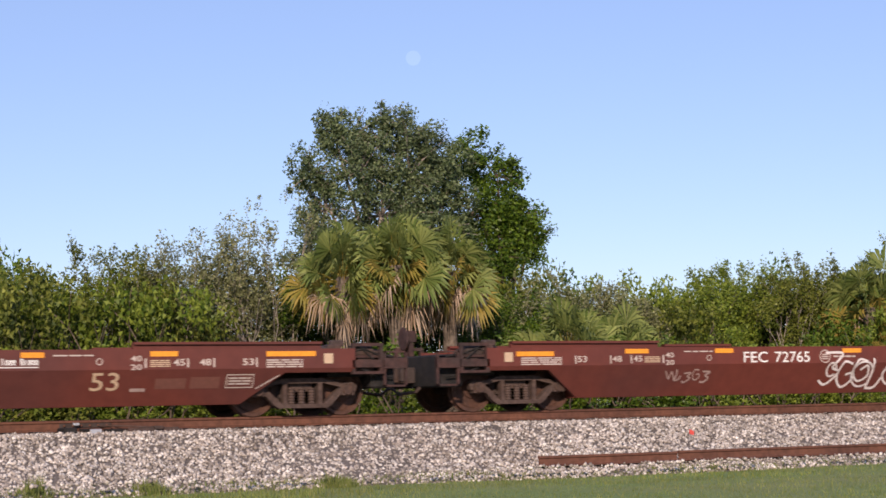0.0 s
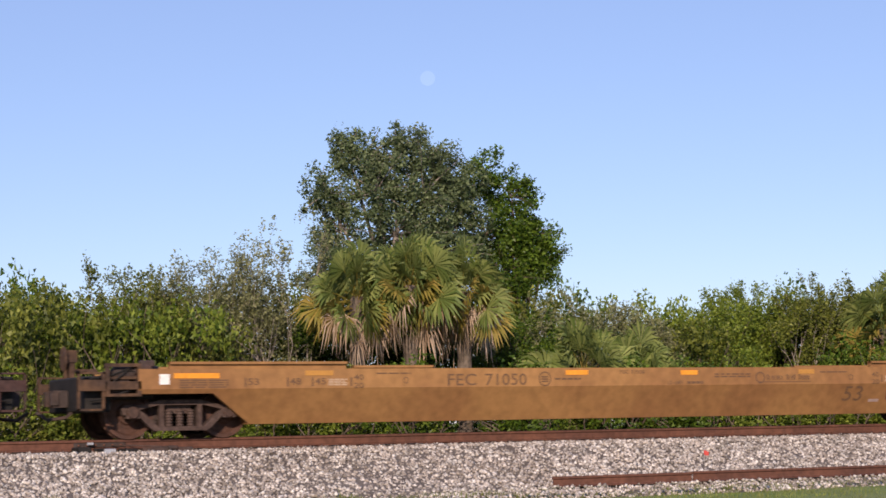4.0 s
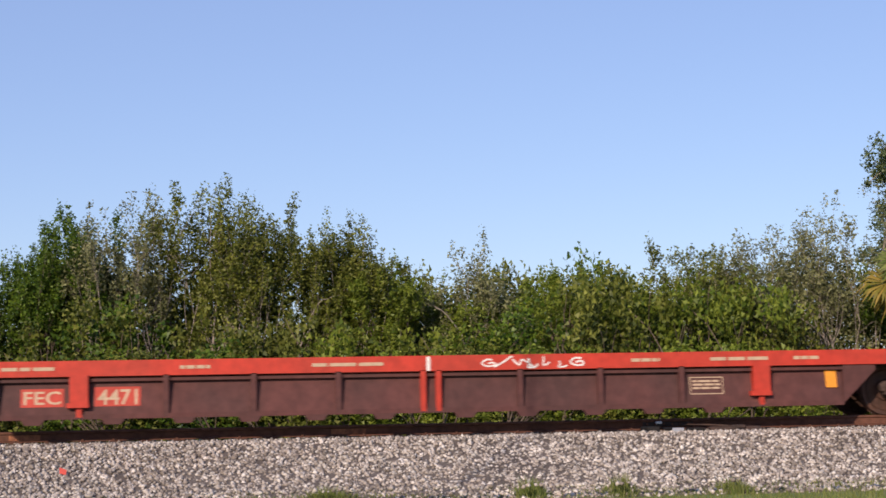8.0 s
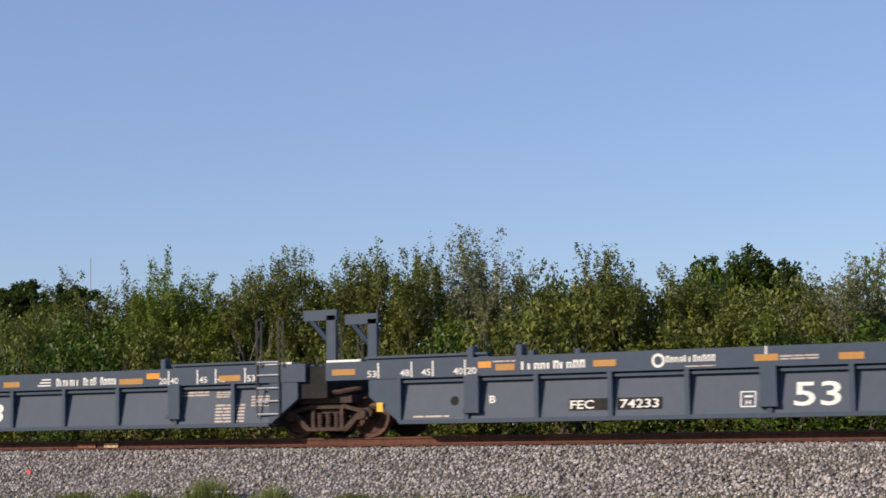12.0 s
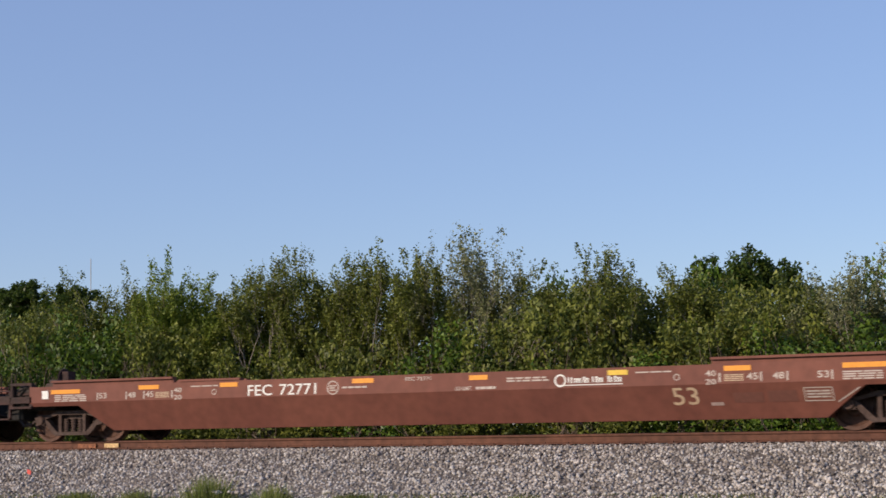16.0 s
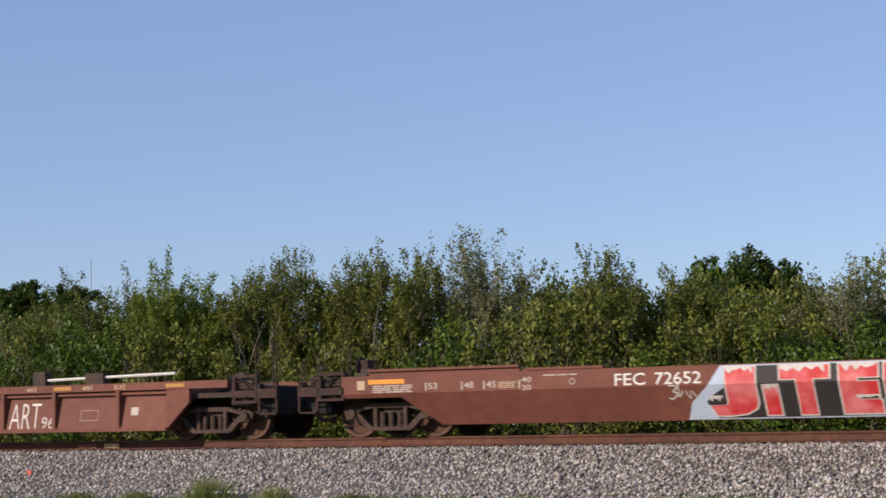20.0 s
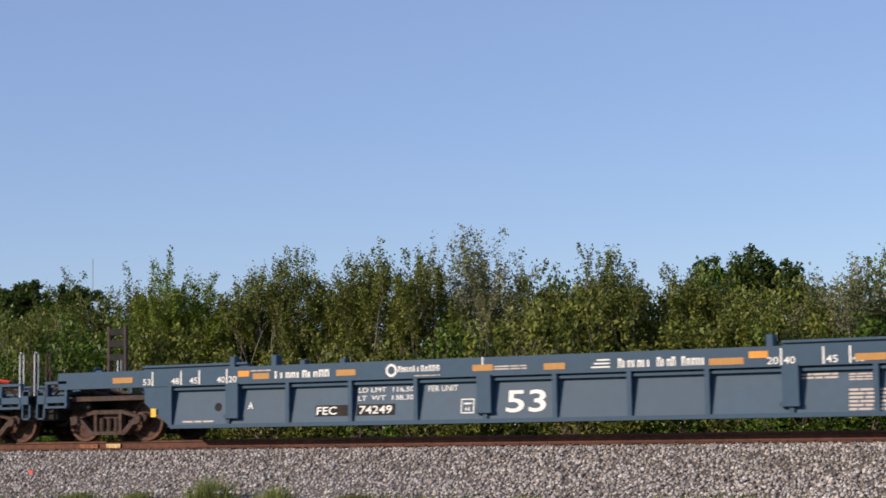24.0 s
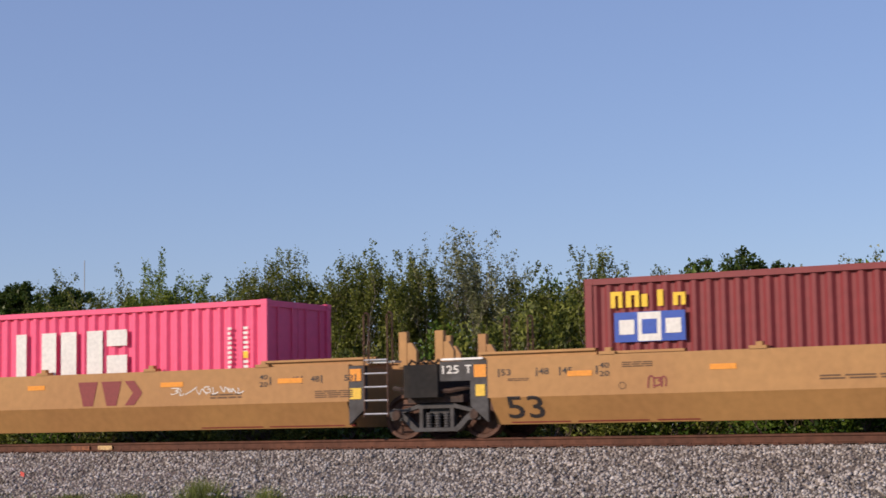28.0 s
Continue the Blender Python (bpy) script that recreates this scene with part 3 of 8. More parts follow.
def floor_mesh(s):
    rows = [(-s.well, s.well, -SIDE + s.lean + 0.1, -SIDE + s.lean + 0.35, s.bottom + 0.01, s.bottom + 0.09), (-s.well, s.well, SIDE - s.lean - 0.35, SIDE - s.lean - 0.1, s.bottom + 0.01, s.bottom + 0.09)]
    k = -s.well + 0.4
    while k < s.well:
        rows.append((k, k + 0.25, -SIDE + s.lean + 0.1, SIDE - s.lean - 0.1, s.bottom + 0.03, s.bottom + 0.08))
        k += 1.9
    return boxes(*rows)


def chord_mesh(x0, x1, z0, z1, y):
    return lambda: boxes((x0, x1, y - 0.05, y + 0.05, z0, z1), (x0, x1, y - 0.11, y + 0.02, z1 - 0.045, z1))


def coupler_mesh():
    bm = boxes((-0.55, 0.1, -0.11, 0.11, 0.62, 0.84), (-0.02, 0.30, -0.16, 0.16, 0.58, 0.88))
    box(bm, 0.2, 0.38, -0.20, -0.05, 0.60, 0.86)
    box(bm, 0.2, 0.34, 0.05, 0.20, 0.62, 0.84)
    tube(bm, [(-0.2, 0.3, 0.66), (0.1, 0.34, 0.4), (0.42, 0.26, 0.36), (0.6, 0.2, 0.5)], 0.035, 5)
    tube(bm, [(0.0, -0.9, 0.7), (0.05, -0.5, 0.62), (0.0, 0.0, 0.56)], 0.02, 5)
    return bm


def draft_mesh():
    """The deep end beam over the truck and the draft box behind the coupler."""
    return boxes((7.9, 10.9, -0.38, 0.38, 0.66, 0.98), (8.0, 10.4, -1.30, 1.30, 0.88, 0.98), (10.2, 10.5, -1.35, 1.35, 0.78, 1.04))


def end_frame_mesh(top):
    """The open frame outside the body: posts, top rail, shelf, step."""
    def build():
        bm = bmesh.new()
        for y in (-SIDE + 0.05, SIDE - 0.05):
            for x in (10.06, 10.62):
                box(bm, x - 0.035, x + 0.035, y - 0.04, y + 0.04, 0.76, top)
            box(bm, 10.03, 10.66, y - 0.05, y + 0.05, top - 0.06, top)
            box(bm, 10.03, 10.66, y - 0.05, y + 0.05, 0.86, 1.00)
            box(bm, 10.03, 10.66, y - 0.06, y + 0.06, 0.74, 0.79)
            box(bm, 10.64, 11.14, y - 0.05, y + 0.05, 0.84, 1.03)
            for x in (10.69, 11.12):
                box(bm, x - 0.02, x + 0.02, y - 0.03, y + 0.03, 0.50, 1.16)
            box(bm, 10.67, 11.14, y - 0.03, y + 0.03, 0.50, 0.535)
            box(bm, 10.67, 11.14, y - 0.03, y + 0.03, 1.13, 1.16)
        box(bm, 10.05, 10.62, -SIDE + 0.1, SIDE - 0.1, 1.04, 1.09)
        return bm
    return build


def pipe_mesh(k, y):
    return lambda: tube(bmesh.new(), [(9.3, y, 1.02), (9.8, y, 1.10 + 0.03 * k), (10.5, y, 1.05)], 0.045, 6)


def reservoir_mesh():
    return lathe(bmesh.new(), [(9.5, 0.02), (9.52, 0.13), (9.95, 0.13), (9.97, 0.02)], "x", 12, (0, -0.75, 1.16))


def cylinder_mesh():
    """The brake cylinder with its lever."""
    bm = lathe(bmesh.new(), [(-0.22, 0.03), (-0.2, 0.115), (0.16, 0.115), (0.18, 0.06), (0.34, 0.03)], "x", 14)
    tube(bm, [(0.34, 0, 0), (0.42, 0, -0.14), (0.30, 0, -0.3)], 0.022, 5)
    return bm


def valve_mesh():
    return boxes((-0.13, 0.13, -0.12, 0.12, -0.14, 0.10), (-0.06, 0.20, -0.09, 0.09, 0.06, 0.18), (-0.2, -0.1, -0.07, 0.07, -0.05, 0.05), bevel=0.02)


def hose_mesh(a, b, c):
    return lambda: tube(bmesh.new(), [(10.0, -1.36, a), (10.25, -1.44, b), (10.55, -1.40, c), (10.9, -1.36, c - 0.05)], 0.018, 5)


def rail_post_mesh(h):
    def build():
        bm = bmesh.new()
        tube(bm, [(-0.06, 0, 0.9), (-0.06, 0, h), (-0.03, 0, h + 0.04), (0.03, 0, h + 0.04), (0.06, 0, h), (0.06, 0, 0.9)], 0.018, 6)
        return bm
    return build


def wheel_guard_mesh():
    """The upright brake wheel on its bracket."""
    bm = boxes((-0.05, 0.05, -0.10, 0.10, 0.9, 1.58), (-0.09, 0.09, -0.13, 0.13, 1.40, 1.62))
    lathe(bm, [(-0.06, 0.02), (-0.05, 0.22), (-0.03, 0.24), (-0.01, 0.22), (-0.02, 0.02)], "x", 16, (-0.1, 0, 1.46))
    return bm




def flipped(build):
    def made():
        bm = build()
        for v in bm.verts:
            v.co.x *= -1
        bmesh.ops.recalc_face_normals(bm, faces=bm.faces)
        return bm
    return made


def both_ends(car, name, key, build, mat, label="", ends=(True, True), s=None):
    if ends[1]:
        add(car, name, key, build, mat, pose(s.right, 0, 0), label)
    if ends[0]:
        add(car, name, key + " left", flipped(build), mat, pose(-s.left, 0, 0), label)


# ---------------------------------------------------------------- lettering and paint on the sides


def on_side(car, name, shape, verts, faces, mat, lift=0.006, label=""):
    """A flat shape in x and z laid on the near side of a car, following its lean."""
    zs = [p[1] for p in verts]
    if min(zs) < shape.ridge < max(zs) and shape.lean:
        # folded along the ridge of the side
        bm = bmesh.new()
        vs = [bm.verts.new((x, 0.0, z)) for x, z in verts]
        for f in faces:
            bm.faces.new([vs[i] for i in f])
        bmesh.ops.bisect_plane(bm, geom=list(bm.verts) + list(bm.edges) + list(bm.faces), plane_co=(0, 0, shape.ridge), plane_no=(0, 0, 1))
        for v in bm.verts:
            v.co.y = shape.y(v.co.z) - lift
        return part(name, bm, mat, car, label)
    pts = [(x, shape.y(z) - lift, z) for x, z in verts]
    return put(name, cloud(name, pts, faces), mat, car, label)


def word(car, shape, text, x0, x1, z0, z1, mat=None, name="lettering", lift=0.006, lean=0.0, fat=0.012):
    v, f = letters(text, fat)
    pts = [(x0 + (x1 - x0) * a + lean * b, z0 + (z1 - z0) * b) for a, b in v]
    return on_side(car, name, shape, pts, f, mat or WHITE, lift)


def patch(car, shape, x0, x1, z0, z1, mat, name="reflector", lift=0.006, label=""):
    cuts = [z0, shape.ridge, z1] if z0 < shape.ridge - 0.01 and z1 > shape.ridge + 0.01 else [z0, z1]
    v = [(x, z) for z in cuts for x in (x0, x1)]
    f = [(2 * i, 2 * i + 1, 2 * i + 3, 2 * i + 2) for i in range(len(cuts) - 1)]
    return on_side(car, name, shape, v, f, mat, lift, label)


def bars(car, shape, x0, x1, z0, z1, rows, mat=None, seed=1, name="small_lettering", words=3):
    """Writing too small to read: short bars in rows."""
    r = random.Random(seed)
    v, f = [], []
    h = (z1 - z0) / rows
    for i in range(rows):
        za, zb = z0 + i * h + 0.18 * h, z0 + i * h + 0.75 * h
        x = x0
        while x < x1 - 0.03:
            w = min(r.uniform(0.5, 1.5) * (x1 - x0) / words, x1 - x)
            k = len(v)
            v += [(x, za), (x + w, za), (x + w, zb), (x, zb)]
            f.append((k, k + 1, k + 2, k + 3))
            x += w + (x1 - x0) * 0.04
    return on_side(car, name, shape, v, f, mat or DULL_WHITE)


def ring(car, shape, x, z, r, mat=None, width=0.025, name="round_stencil"):
    v, f = [], []
    for i in range(24):
        a = 2 * math.pi * i / 24
        v += [(x + r * math.cos(a), z + r * math.sin(a)), (x + (r - width) * math.cos(a), z + (r - width) * math.sin(a))]
        f.append((2 * i, (2 * i + 2) % 48, (2 * i + 3) % 48, 2 * i + 1))
    return on_side(car, name, shape, v, f, mat or DULL_WHITE)


def outline(car, shape, x0, x1, z0, z1, mat=None, w=0.022, name="stencil_box"):
    v, f = [], []
    for a, b, c, d in ((x0, x1, z0, z0 + w), (x0, x1, z1 - w, z1), (x0, x0 + w, z0 + w, z1 - w), (x1 - w, x1, z0 + w, z1 - w)):
        k = len(v)
        v += [(a, c), (b, c), (b, d), (a, d)]
        f.append((k, k + 1, k + 2, k + 3))
    return on_side(car, name, shape, v, f, mat or DULL_WHITE)


def stroke(points, width):
    """A ribbon along points in x and z."""
    v, f = [], []
    for i, (x, z) in enumerate(points):
        a, b = points[max(0, i - 1)], points[min(len(points) - 1, i + 1)]
        d = math.hypot(b[0] - a[0], b[1] - a[1]) or 1
        nx, nz = -(b[1] - a[1]) / d * width / 2, (b[0] - a[0]) / d * width / 2
        v += [(x + nx, z + nz), (x - nx, z - nz)]
    for i in range(len(points) - 1):
        f.append((2 * i, 2 * i + 1, 2 * i + 3, 2 * i + 2))
    return v, f


STROKES = ([(0.1, 1.0), (0.15, 0.5), (0.05, 0.0), (0.4, 0.1), (0.6, 0.35)], [(0.0, 0.0), (0.1, 0.8), (0.4, 1.0), (0.62, 0.7), (0.6, 0.0)], [(0.0, 0.9), (0.35, 0.1), (0.5, 0.8), (0.95, 0.0)],
           [(0.6, 0.85), (0.2, 0.95), (0.0, 0.5), (0.25, 0.1), (0.7, 0.25), (0.65, 0.6), (0.3, 0.5)], [(-0.2, 0.0), (0.4, 0.55), (0.9, 1.15)], [(0.0, 1.0), (0.8, 0.95), (0.4, 0.6), (0.75, 0.4), (0.2, 0.0), (-0.1, 0.15)])


def scribble(car, shape, x0, x1, z0, z1, letters_, mat=None, width=0.035, seed=3, name="sprayed_tag", lift=0.009):
    """A sprayed tag: quick uneven hand strokes, letter by letter."""
    r = random.Random(seed)
    v, f = [], []
    step = (x1 - x0) / letters_
    for i in range(letters_):
        tall, low, fat = r.uniform(0.6, 1.0), r.uniform(-0.05, 0.2), r.uniform(0.9, 1.5)
        base = [(x0 + (i + a * fat) * step, z0 + (z1 - z0) * (low + c * tall)) for a, c in r.choice(STROKES)]
        base = [(a + r.uniform(-0.06, 0.06) * step, c + r.uniform(-0.05, 0.05) * (z1 - z0)) for a, c in base]
        pts = []
        for k in range(len(base) - 1):
            p0, p1, p2, p3 = base[max(0, k - 1)], base[k], base[k + 1], base[min(len(base) - 1, k + 2)]
            for q in range(5):
                u = q / 5
                pts.append(tuple(0.5 * (2 * p1[j] + (p2[j] - p0[j]) * u + (2 * p0[j] - 5 * p1[j] + 4 * p2[j] - p3[j]) * u * u + (3 * p1[j] - p0[j] - 3 * p2[j] + p3[j]) * u ** 3) for j in (0, 1)))
        pts = [(a, max(z0, min(z1, c))) for a, c in pts + [base[-1]]]
        pv, pf = stroke(pts, width * r.uniform(0.8, 1.2))
        b = len(v)
        v += pv
        f += [tuple(q + b for q in face) for face in pf]
    return on_side(car, name, shape, v, f, mat or CHALK, lift)


def loop(car, shape, x, z, rx, rz, mat=None, width=0.04, a0=0.0, a1=6.28, name="sprayed_line"):
    pts = [(x + rx * math.cos(a0 + (a1 - a0) * k / 30), z + rz * math.sin(a0 + (a1 - a0) * k / 30)) for k in range(31)]
    v, f = stroke(pts, width)
    return on_side(car, name, shape, v, f, mat or CHALK, 0.009)


def piece(car, shape, text, x0, x1, z0, z1, fill, edge, lean=0.0, name="graffiti"):
    """Large filled letters with a dark outline, jostling one another."""
    n = len(text)
    w = (x1 - x0) / n
    r = random.Random(len(text) * 7 + n)
    for i, ch in enumerate(text):
        a, b = x0 + (i - 0.05) * w, x0 + (i + 1.12) * w
        dz = r.uniform(-0.03, 0.03)
        word(car, shape, ch, a - 0.035, b + 0.035, z0 - 0.03 + dz, min(z1 + 0.03 + dz, shape.top - 0.005), edge, name, 0.008 + 0.0012 * (i % 2), lean, 0.075)
        word(car, shape, ch, a + 0.02, b - 0.02, z0 + dz, min(z1 + dz, shape.top - 0.02), fill, name, 0.012 + 0.0012 * (i % 2), lean, 0.05)


def wordmark(car, shape, x0, x1, z0, z1, mat, seed=2, letters_=14):
    """A maker's or railway's mark, as a row of plain narrow blocks of its size."""
    r = random.Random(seed)
    v, f = [], []
    w = (x1 - x0) / letters_
    top = z0 + (z1 - z0) * 0.78
    for i in range(letters_):
        if i in (7, 12) and letters_ > 12:
            continue
        a = x0 + (i + 0.12) * w
        k = len(v)
        hi = z1 if i in (0, 8, 13) or r.random() < 0.22 else top
        t_ = (hi - z0) * 0.26
        full = w * r.uniform(0.72, 0.84)
        if r.random() < 0.3:
            v += [(a, z0), (a + full * 0.5, z0), (a + full * 0.5, hi), (a, hi)]
            f.append((k, k + 1, k + 2, k + 3))
            continue
        v += [(a, z0), (a + full * 0.40, z0), (a + full * 0.40, hi), (a, hi), (a + full * 0.40, hi - t_), (a + full * 0.66, hi - t_), (a + full * 0.66, hi), (a + full * 0.66, z0), (a + full, z0), (a + full, hi)]
        f += [(k, k + 1, k + 2, k + 3), (k + 4, k + 5, k + 6, k + 2), (k + 7, k + 8, k + 9, k + 6)]
    return on_side(car, "wordmark", shape, v, f, mat)


def new_car(label, group="well cars of the train"):
    return tagged(new("well_car"), label, "well car", group)


def size_marks(car, s, mat, zt, left=True, right=True):
    """The container length marks: a stroke and a number each."""
    far = 7.8 if s is DEEP and mat is not INK else 8.15
    if left:
        far -= 0.6 if s is LONG else 0.0
        for x, n in ((-far, "53"), (-far + 0.8, "48"), (-far + 1.28, "45")):
            patch(car, s, x, x + 0.03, zt - 0.16, zt, mat, "length_mark")
            word(car, s, n, x + 0.06, x + 0.27, zt - 0.13, zt - 0.01, mat, "length_mark")
        patch(car, s, -far + 2.03, -far + 2.065, zt - 0.16, zt, mat, "length_mark")
        word(car, s, "40", -far + 2.1, -far + 2.3, zt - 0.05, zt + 0.05, mat, "length_mark")
        word(car, s, "20", -far + 2.1, -far + 2.3, zt - 0.2, zt - 0.1, mat, "length_mark")
    if right:
        far = (7.8 if s is DEEP and mat is not INK else 8.15) + s.right
        for x, n in ((far, "53"), (far - 0.8, "48"), (far - 1.28, "45")):
            patch(car, s, x, x + 0.03, zt - 0.16, zt, mat, "length_mark")
            word(car, s, n, x - 0.25, x - 0.04, zt - 0.13, zt - 0.01, mat, "length_mark")
        patch(car, s, far - 2.05, far - 2.015, zt - 0.16, zt, mat, "length_mark")
        word(car, s, "40", far - 2.3, far - 2.1, zt - 0.05, zt + 0.05, mat, "length_mark")
        word(car, s, "20", far - 2.3, far - 2.1, zt - 0.2, zt - 0.1, mat, "length_mark")


def smooth_car(label, s, paint, ends=(True, True), posts=0, upper=True):
    """A smooth-sided well. ends: whether that end has its own truck and coupler; otherwise it shares the next one's."""
    car = new_car(label)
    reach = [(9.55 if s in (DEEP, BOXY_END) else 10.08) if e else 8.95 for e in ends]
    reach[1] += s.right
    tag = "%s %s %s %s %s" % (s.top, ends[0], ends[1], s.square, s.right)
    add(car, "side_panel", "near side " + tag, side_mesh(s, reach, -1), paint)
    add(car, "side_panel", "far side " + tag, side_mesh(s, reach, 1), paint)
    for sg in (-1, 1):
        add(car, "bulkhead", "bulkhead %s %s" % (tag, sg), lambda: bulkhead_mesh(s, sg), paint)
    add(car, "well_floor", "floor " + tag, lambda: floor_mesh(s), DARK_STEEL)
    if upper:
        for x0, x1 in ((-9.5 if ends[0] else -8.6, -6.15), (5.93 + s.right, (9.45 if ends[1] else 8.6) + s.right)):
            for y in (-SIDE + 0.16, SIDE - 0.16):
                add(car, "raised_wall", "raised %s %s %s %s" % (x0, x1, y, s.top), chord_mesh(x0, x1, s.top - 0.03, s.top + 0.13, y), paint)
        for y in (-SIDE + 0.17, SIDE - 0.17):
            add(car, "raised_wall", "low raised %s %s" % (y, s.top), chord_mesh(-6.0, -4.4, s.top - 0.03, s.top + 0.06, y), paint)
    fittings(car, s, paint, ends, posts)
    return car


def fittings(car, s, paint, ends, posts=0):
    # end fittings get the dark copy of the body paint, shade painted in
    body, paint = paint, {OXIDE: SHADE_GRIME, OXIDE_FADED: SHADE_GRIME, TAN: SHADE_GRIME_TAN, BUFF: SHADE_GRIME_TAN}.get(paint, paint)
    for e, x in ((0, -9.2 - s.left), (1, 9.2 + s.right)):
        if ends[e]:
            truck(car, x)
            add(car, "coupler", "coupler", coupler_mesh, DARK_STEEL, pose(10.95 + s.right, 0, 0) if e else pose(-10.95 - s.left, 0, 0, 0, 0, 180), "dark cast coupler with an air hose")
    top = min(s.top + 0.10, 1.33)
    both_ends(car, "draft_beam", "draft beam", draft_mesh, DARK_STEEL, "", ends, s)
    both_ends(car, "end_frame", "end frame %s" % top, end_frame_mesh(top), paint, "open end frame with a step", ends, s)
    for k, y in enumerate((-1.0, -0.55, -0.2)):
        both_ends(car, "brake_pipe", "pipe %d" % k, pipe_mesh(k, y), DARK_STEEL, "", ends, s)
    both_ends(car, "air_reservoir", "reservoir", reservoir_mesh, DARK_STEEL, "", ends, s)
    # cross beam made deep and black to stand for the shaded gap between cars
    both_ends(car, "end_shade_beam", "end shade beam", lambda: boxes((10.50, 10.98, -1.26, 1.26, 0.48, 1.10), (9.7, 10.5, -1.1, 1.1, 0.70, 1.04), bevel=0.03), BLACK, "", ends, s)
    for sgn, e in ((-1, ends[0]), (1, ends[1])):
        if e:
            add(car, "brake_cylinder", "brake cylinder", cylinder_mesh, DARK_STEEL, pose(sgn * (10.32 + (s.right if sgn > 0 else s.left)), -1.30, 1.15, 0, 0, 0 if sgn > 0 else 180))
            add(car, "brake_valve", "brake valve", valve_mesh, DARK_STEEL, pose(sgn * (9.85 + (s.right if sgn > 0 else s.left)), -0.98, 1.20))
    for k, (a, b, c) in enumerate(((1.12, 1.2, 0.95), (0.9, 0.84, 0.72), (1.25, 1.22, 1.1))):
        both_ends(car, "hose", "hose %d" % k, hose_mesh(a, b, c), BLACK, "", ends, s)
    if ends[0]:
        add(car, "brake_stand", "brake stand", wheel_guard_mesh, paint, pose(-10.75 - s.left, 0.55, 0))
    for e in (0, 1):
        if ends[e] and posts:
            sgn = 1 if e else -1
            for x, y in ((10.62, -SIDE + 0.08), (11.05, -SIDE + 0.08), (11.05, SIDE - 0.08)):
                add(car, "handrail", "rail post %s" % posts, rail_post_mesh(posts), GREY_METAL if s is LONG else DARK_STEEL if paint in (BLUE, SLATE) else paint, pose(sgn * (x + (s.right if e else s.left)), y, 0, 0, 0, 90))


def husky_marks(car, s, mark, number, ink, tape, seed, logo=True, big53=True, box_=True, ring_x=-2.06):
    """The stencils that this series of cars carries."""
    r = random.Random(seed)
    soft = ink if ink in (INK_FADED, INK_GHOST) else DULL_WHITE
    word(car, s, mark, -4.14, -3.54, 0.885, 1.105, ink, fat=0.004)
    word(car, s, number, -3.35, -2.46, 0.885, 1.105, ink, fat=0.004)
    ring(car, s, ring_x, 1.0, 0.14, soft, 0.022)
    bars(car, s, ring_x - 0.08, ring_x + 0.08, 0.93, 1.06, 3, soft, seed, words=1)
    size_marks(car, s, soft, 1.05)
    bars(car, s, -9.35, -8.45, 0.87, 1.03, 4, soft, seed + 1)
    bars(car, s, 8.35, 9.05, 0.87, 1.03, 4, soft, seed + 2)
    bars(car, s, -5.6, -4.9, 1.10, 1.14, 1, soft, seed + 3)
    bars(car, s, ring_x + 0.22, ring_x + 0.8, 0.97, 1.03, 1, soft, seed + 4, words=5)
    word(car, s, "%s %s" % (mark, number), -0.37, 0.2, 1.09, 1.16, soft)
    word(car, s, "LD LMT", 0.74, 1.1, 0.875, 0.945, soft)
    bars(car, s, 1.2, 1.62, 0.87, 0.955, 1, soft, seed + 6, words=5)
    bars(car, s, 1.86, 2.74, 1.00, 1.10, 2, soft, seed + 7, words=6)
    bars(car, s, 4.5, 5.2, 1.09, 1.13, 1, soft, seed + 8)
    bars(car, s, 6.2, 6.56, 0.90, 1.03, 4, CREAM, seed + 9)
    bars(car, s, -6.55, -6.18, 0.90, 1.03, 4, CREAM, seed + 10)
    ring(car, s, -5.0, 0.99, 0.06, soft, 0.015)
    ring(car, s, 5.3, 1.0, 0.06, soft, 0.015)
    if logo:
        ring(car, s, 2.98, 1.0, 0.12, WHITE if ink == WHITE else soft, 0.03, "round_mark")
        wordmark(car, s, 3.13, 4.25, 0.95, 1.06, WHITE if ink == WHITE else soft, seed, 18)
        patch(car, s, 2.92, 4.25, 0.905, 0.92, WHITE if ink == WHITE else soft, "underline")
    if big53:
        word(car, s, "53", 5.17, 5.67, 0.50, 0.81, CREAM if ink != INK_FADED else INK_FADED, fat=0.004)
        bars(car, s, 5.88, 6.15, 0.46, 0.56, 1, DULL_CHALK, seed + 11, words=1)
        patch(car, s, 6.32, 6.88, 0.52, 0.70, STENCIL_GHOST, "painted_patch", 0.005)
        patch(car, s, 6.96, 7.5, 0.52, 0.72, STENCIL_GHOST, "painted_patch", 0.005)
    if box_:
        outline(car, s, 7.62, 8.14, 0.52, 0.76, soft, 0.016)
        bars(car, s, 7.67, 8.09, 0.57, 0.72, 3, soft, seed + 12, words=2)
    for i, (x0, x1, z) in enumerate(((-9.45, -8.62, 1.05), (-7.0, -6.45, 1.09), (-4.85, -4.4, 1.09), (-1.6, -1.1, 1.08), (1.05, 1.45, 1.07), (3.95, 4.35, 1.08), (6.2, 6.7, 1.09), (8.35, 9.3, 1.08))):
        k = tape[i % len(tape)]
        if k:
            patch(car, s, x0, x1, z - 0.005, z + 0.085, k, "reflector", 0.008)
    for x in (-9.62, 9.55):
        patch(car, s, x - 0.09, x + 0.09, 0.94, 1.12, CREAM if seed % 3 else WHITE, "placard", 0.008)
    v, f = stroke([(8.2, 0.5), (8.62, 0.74)], 0.02)
    on_side(car, "stencil_line", s, v, f, soft)
# ---------------------------------------------------------------- ribbed wells


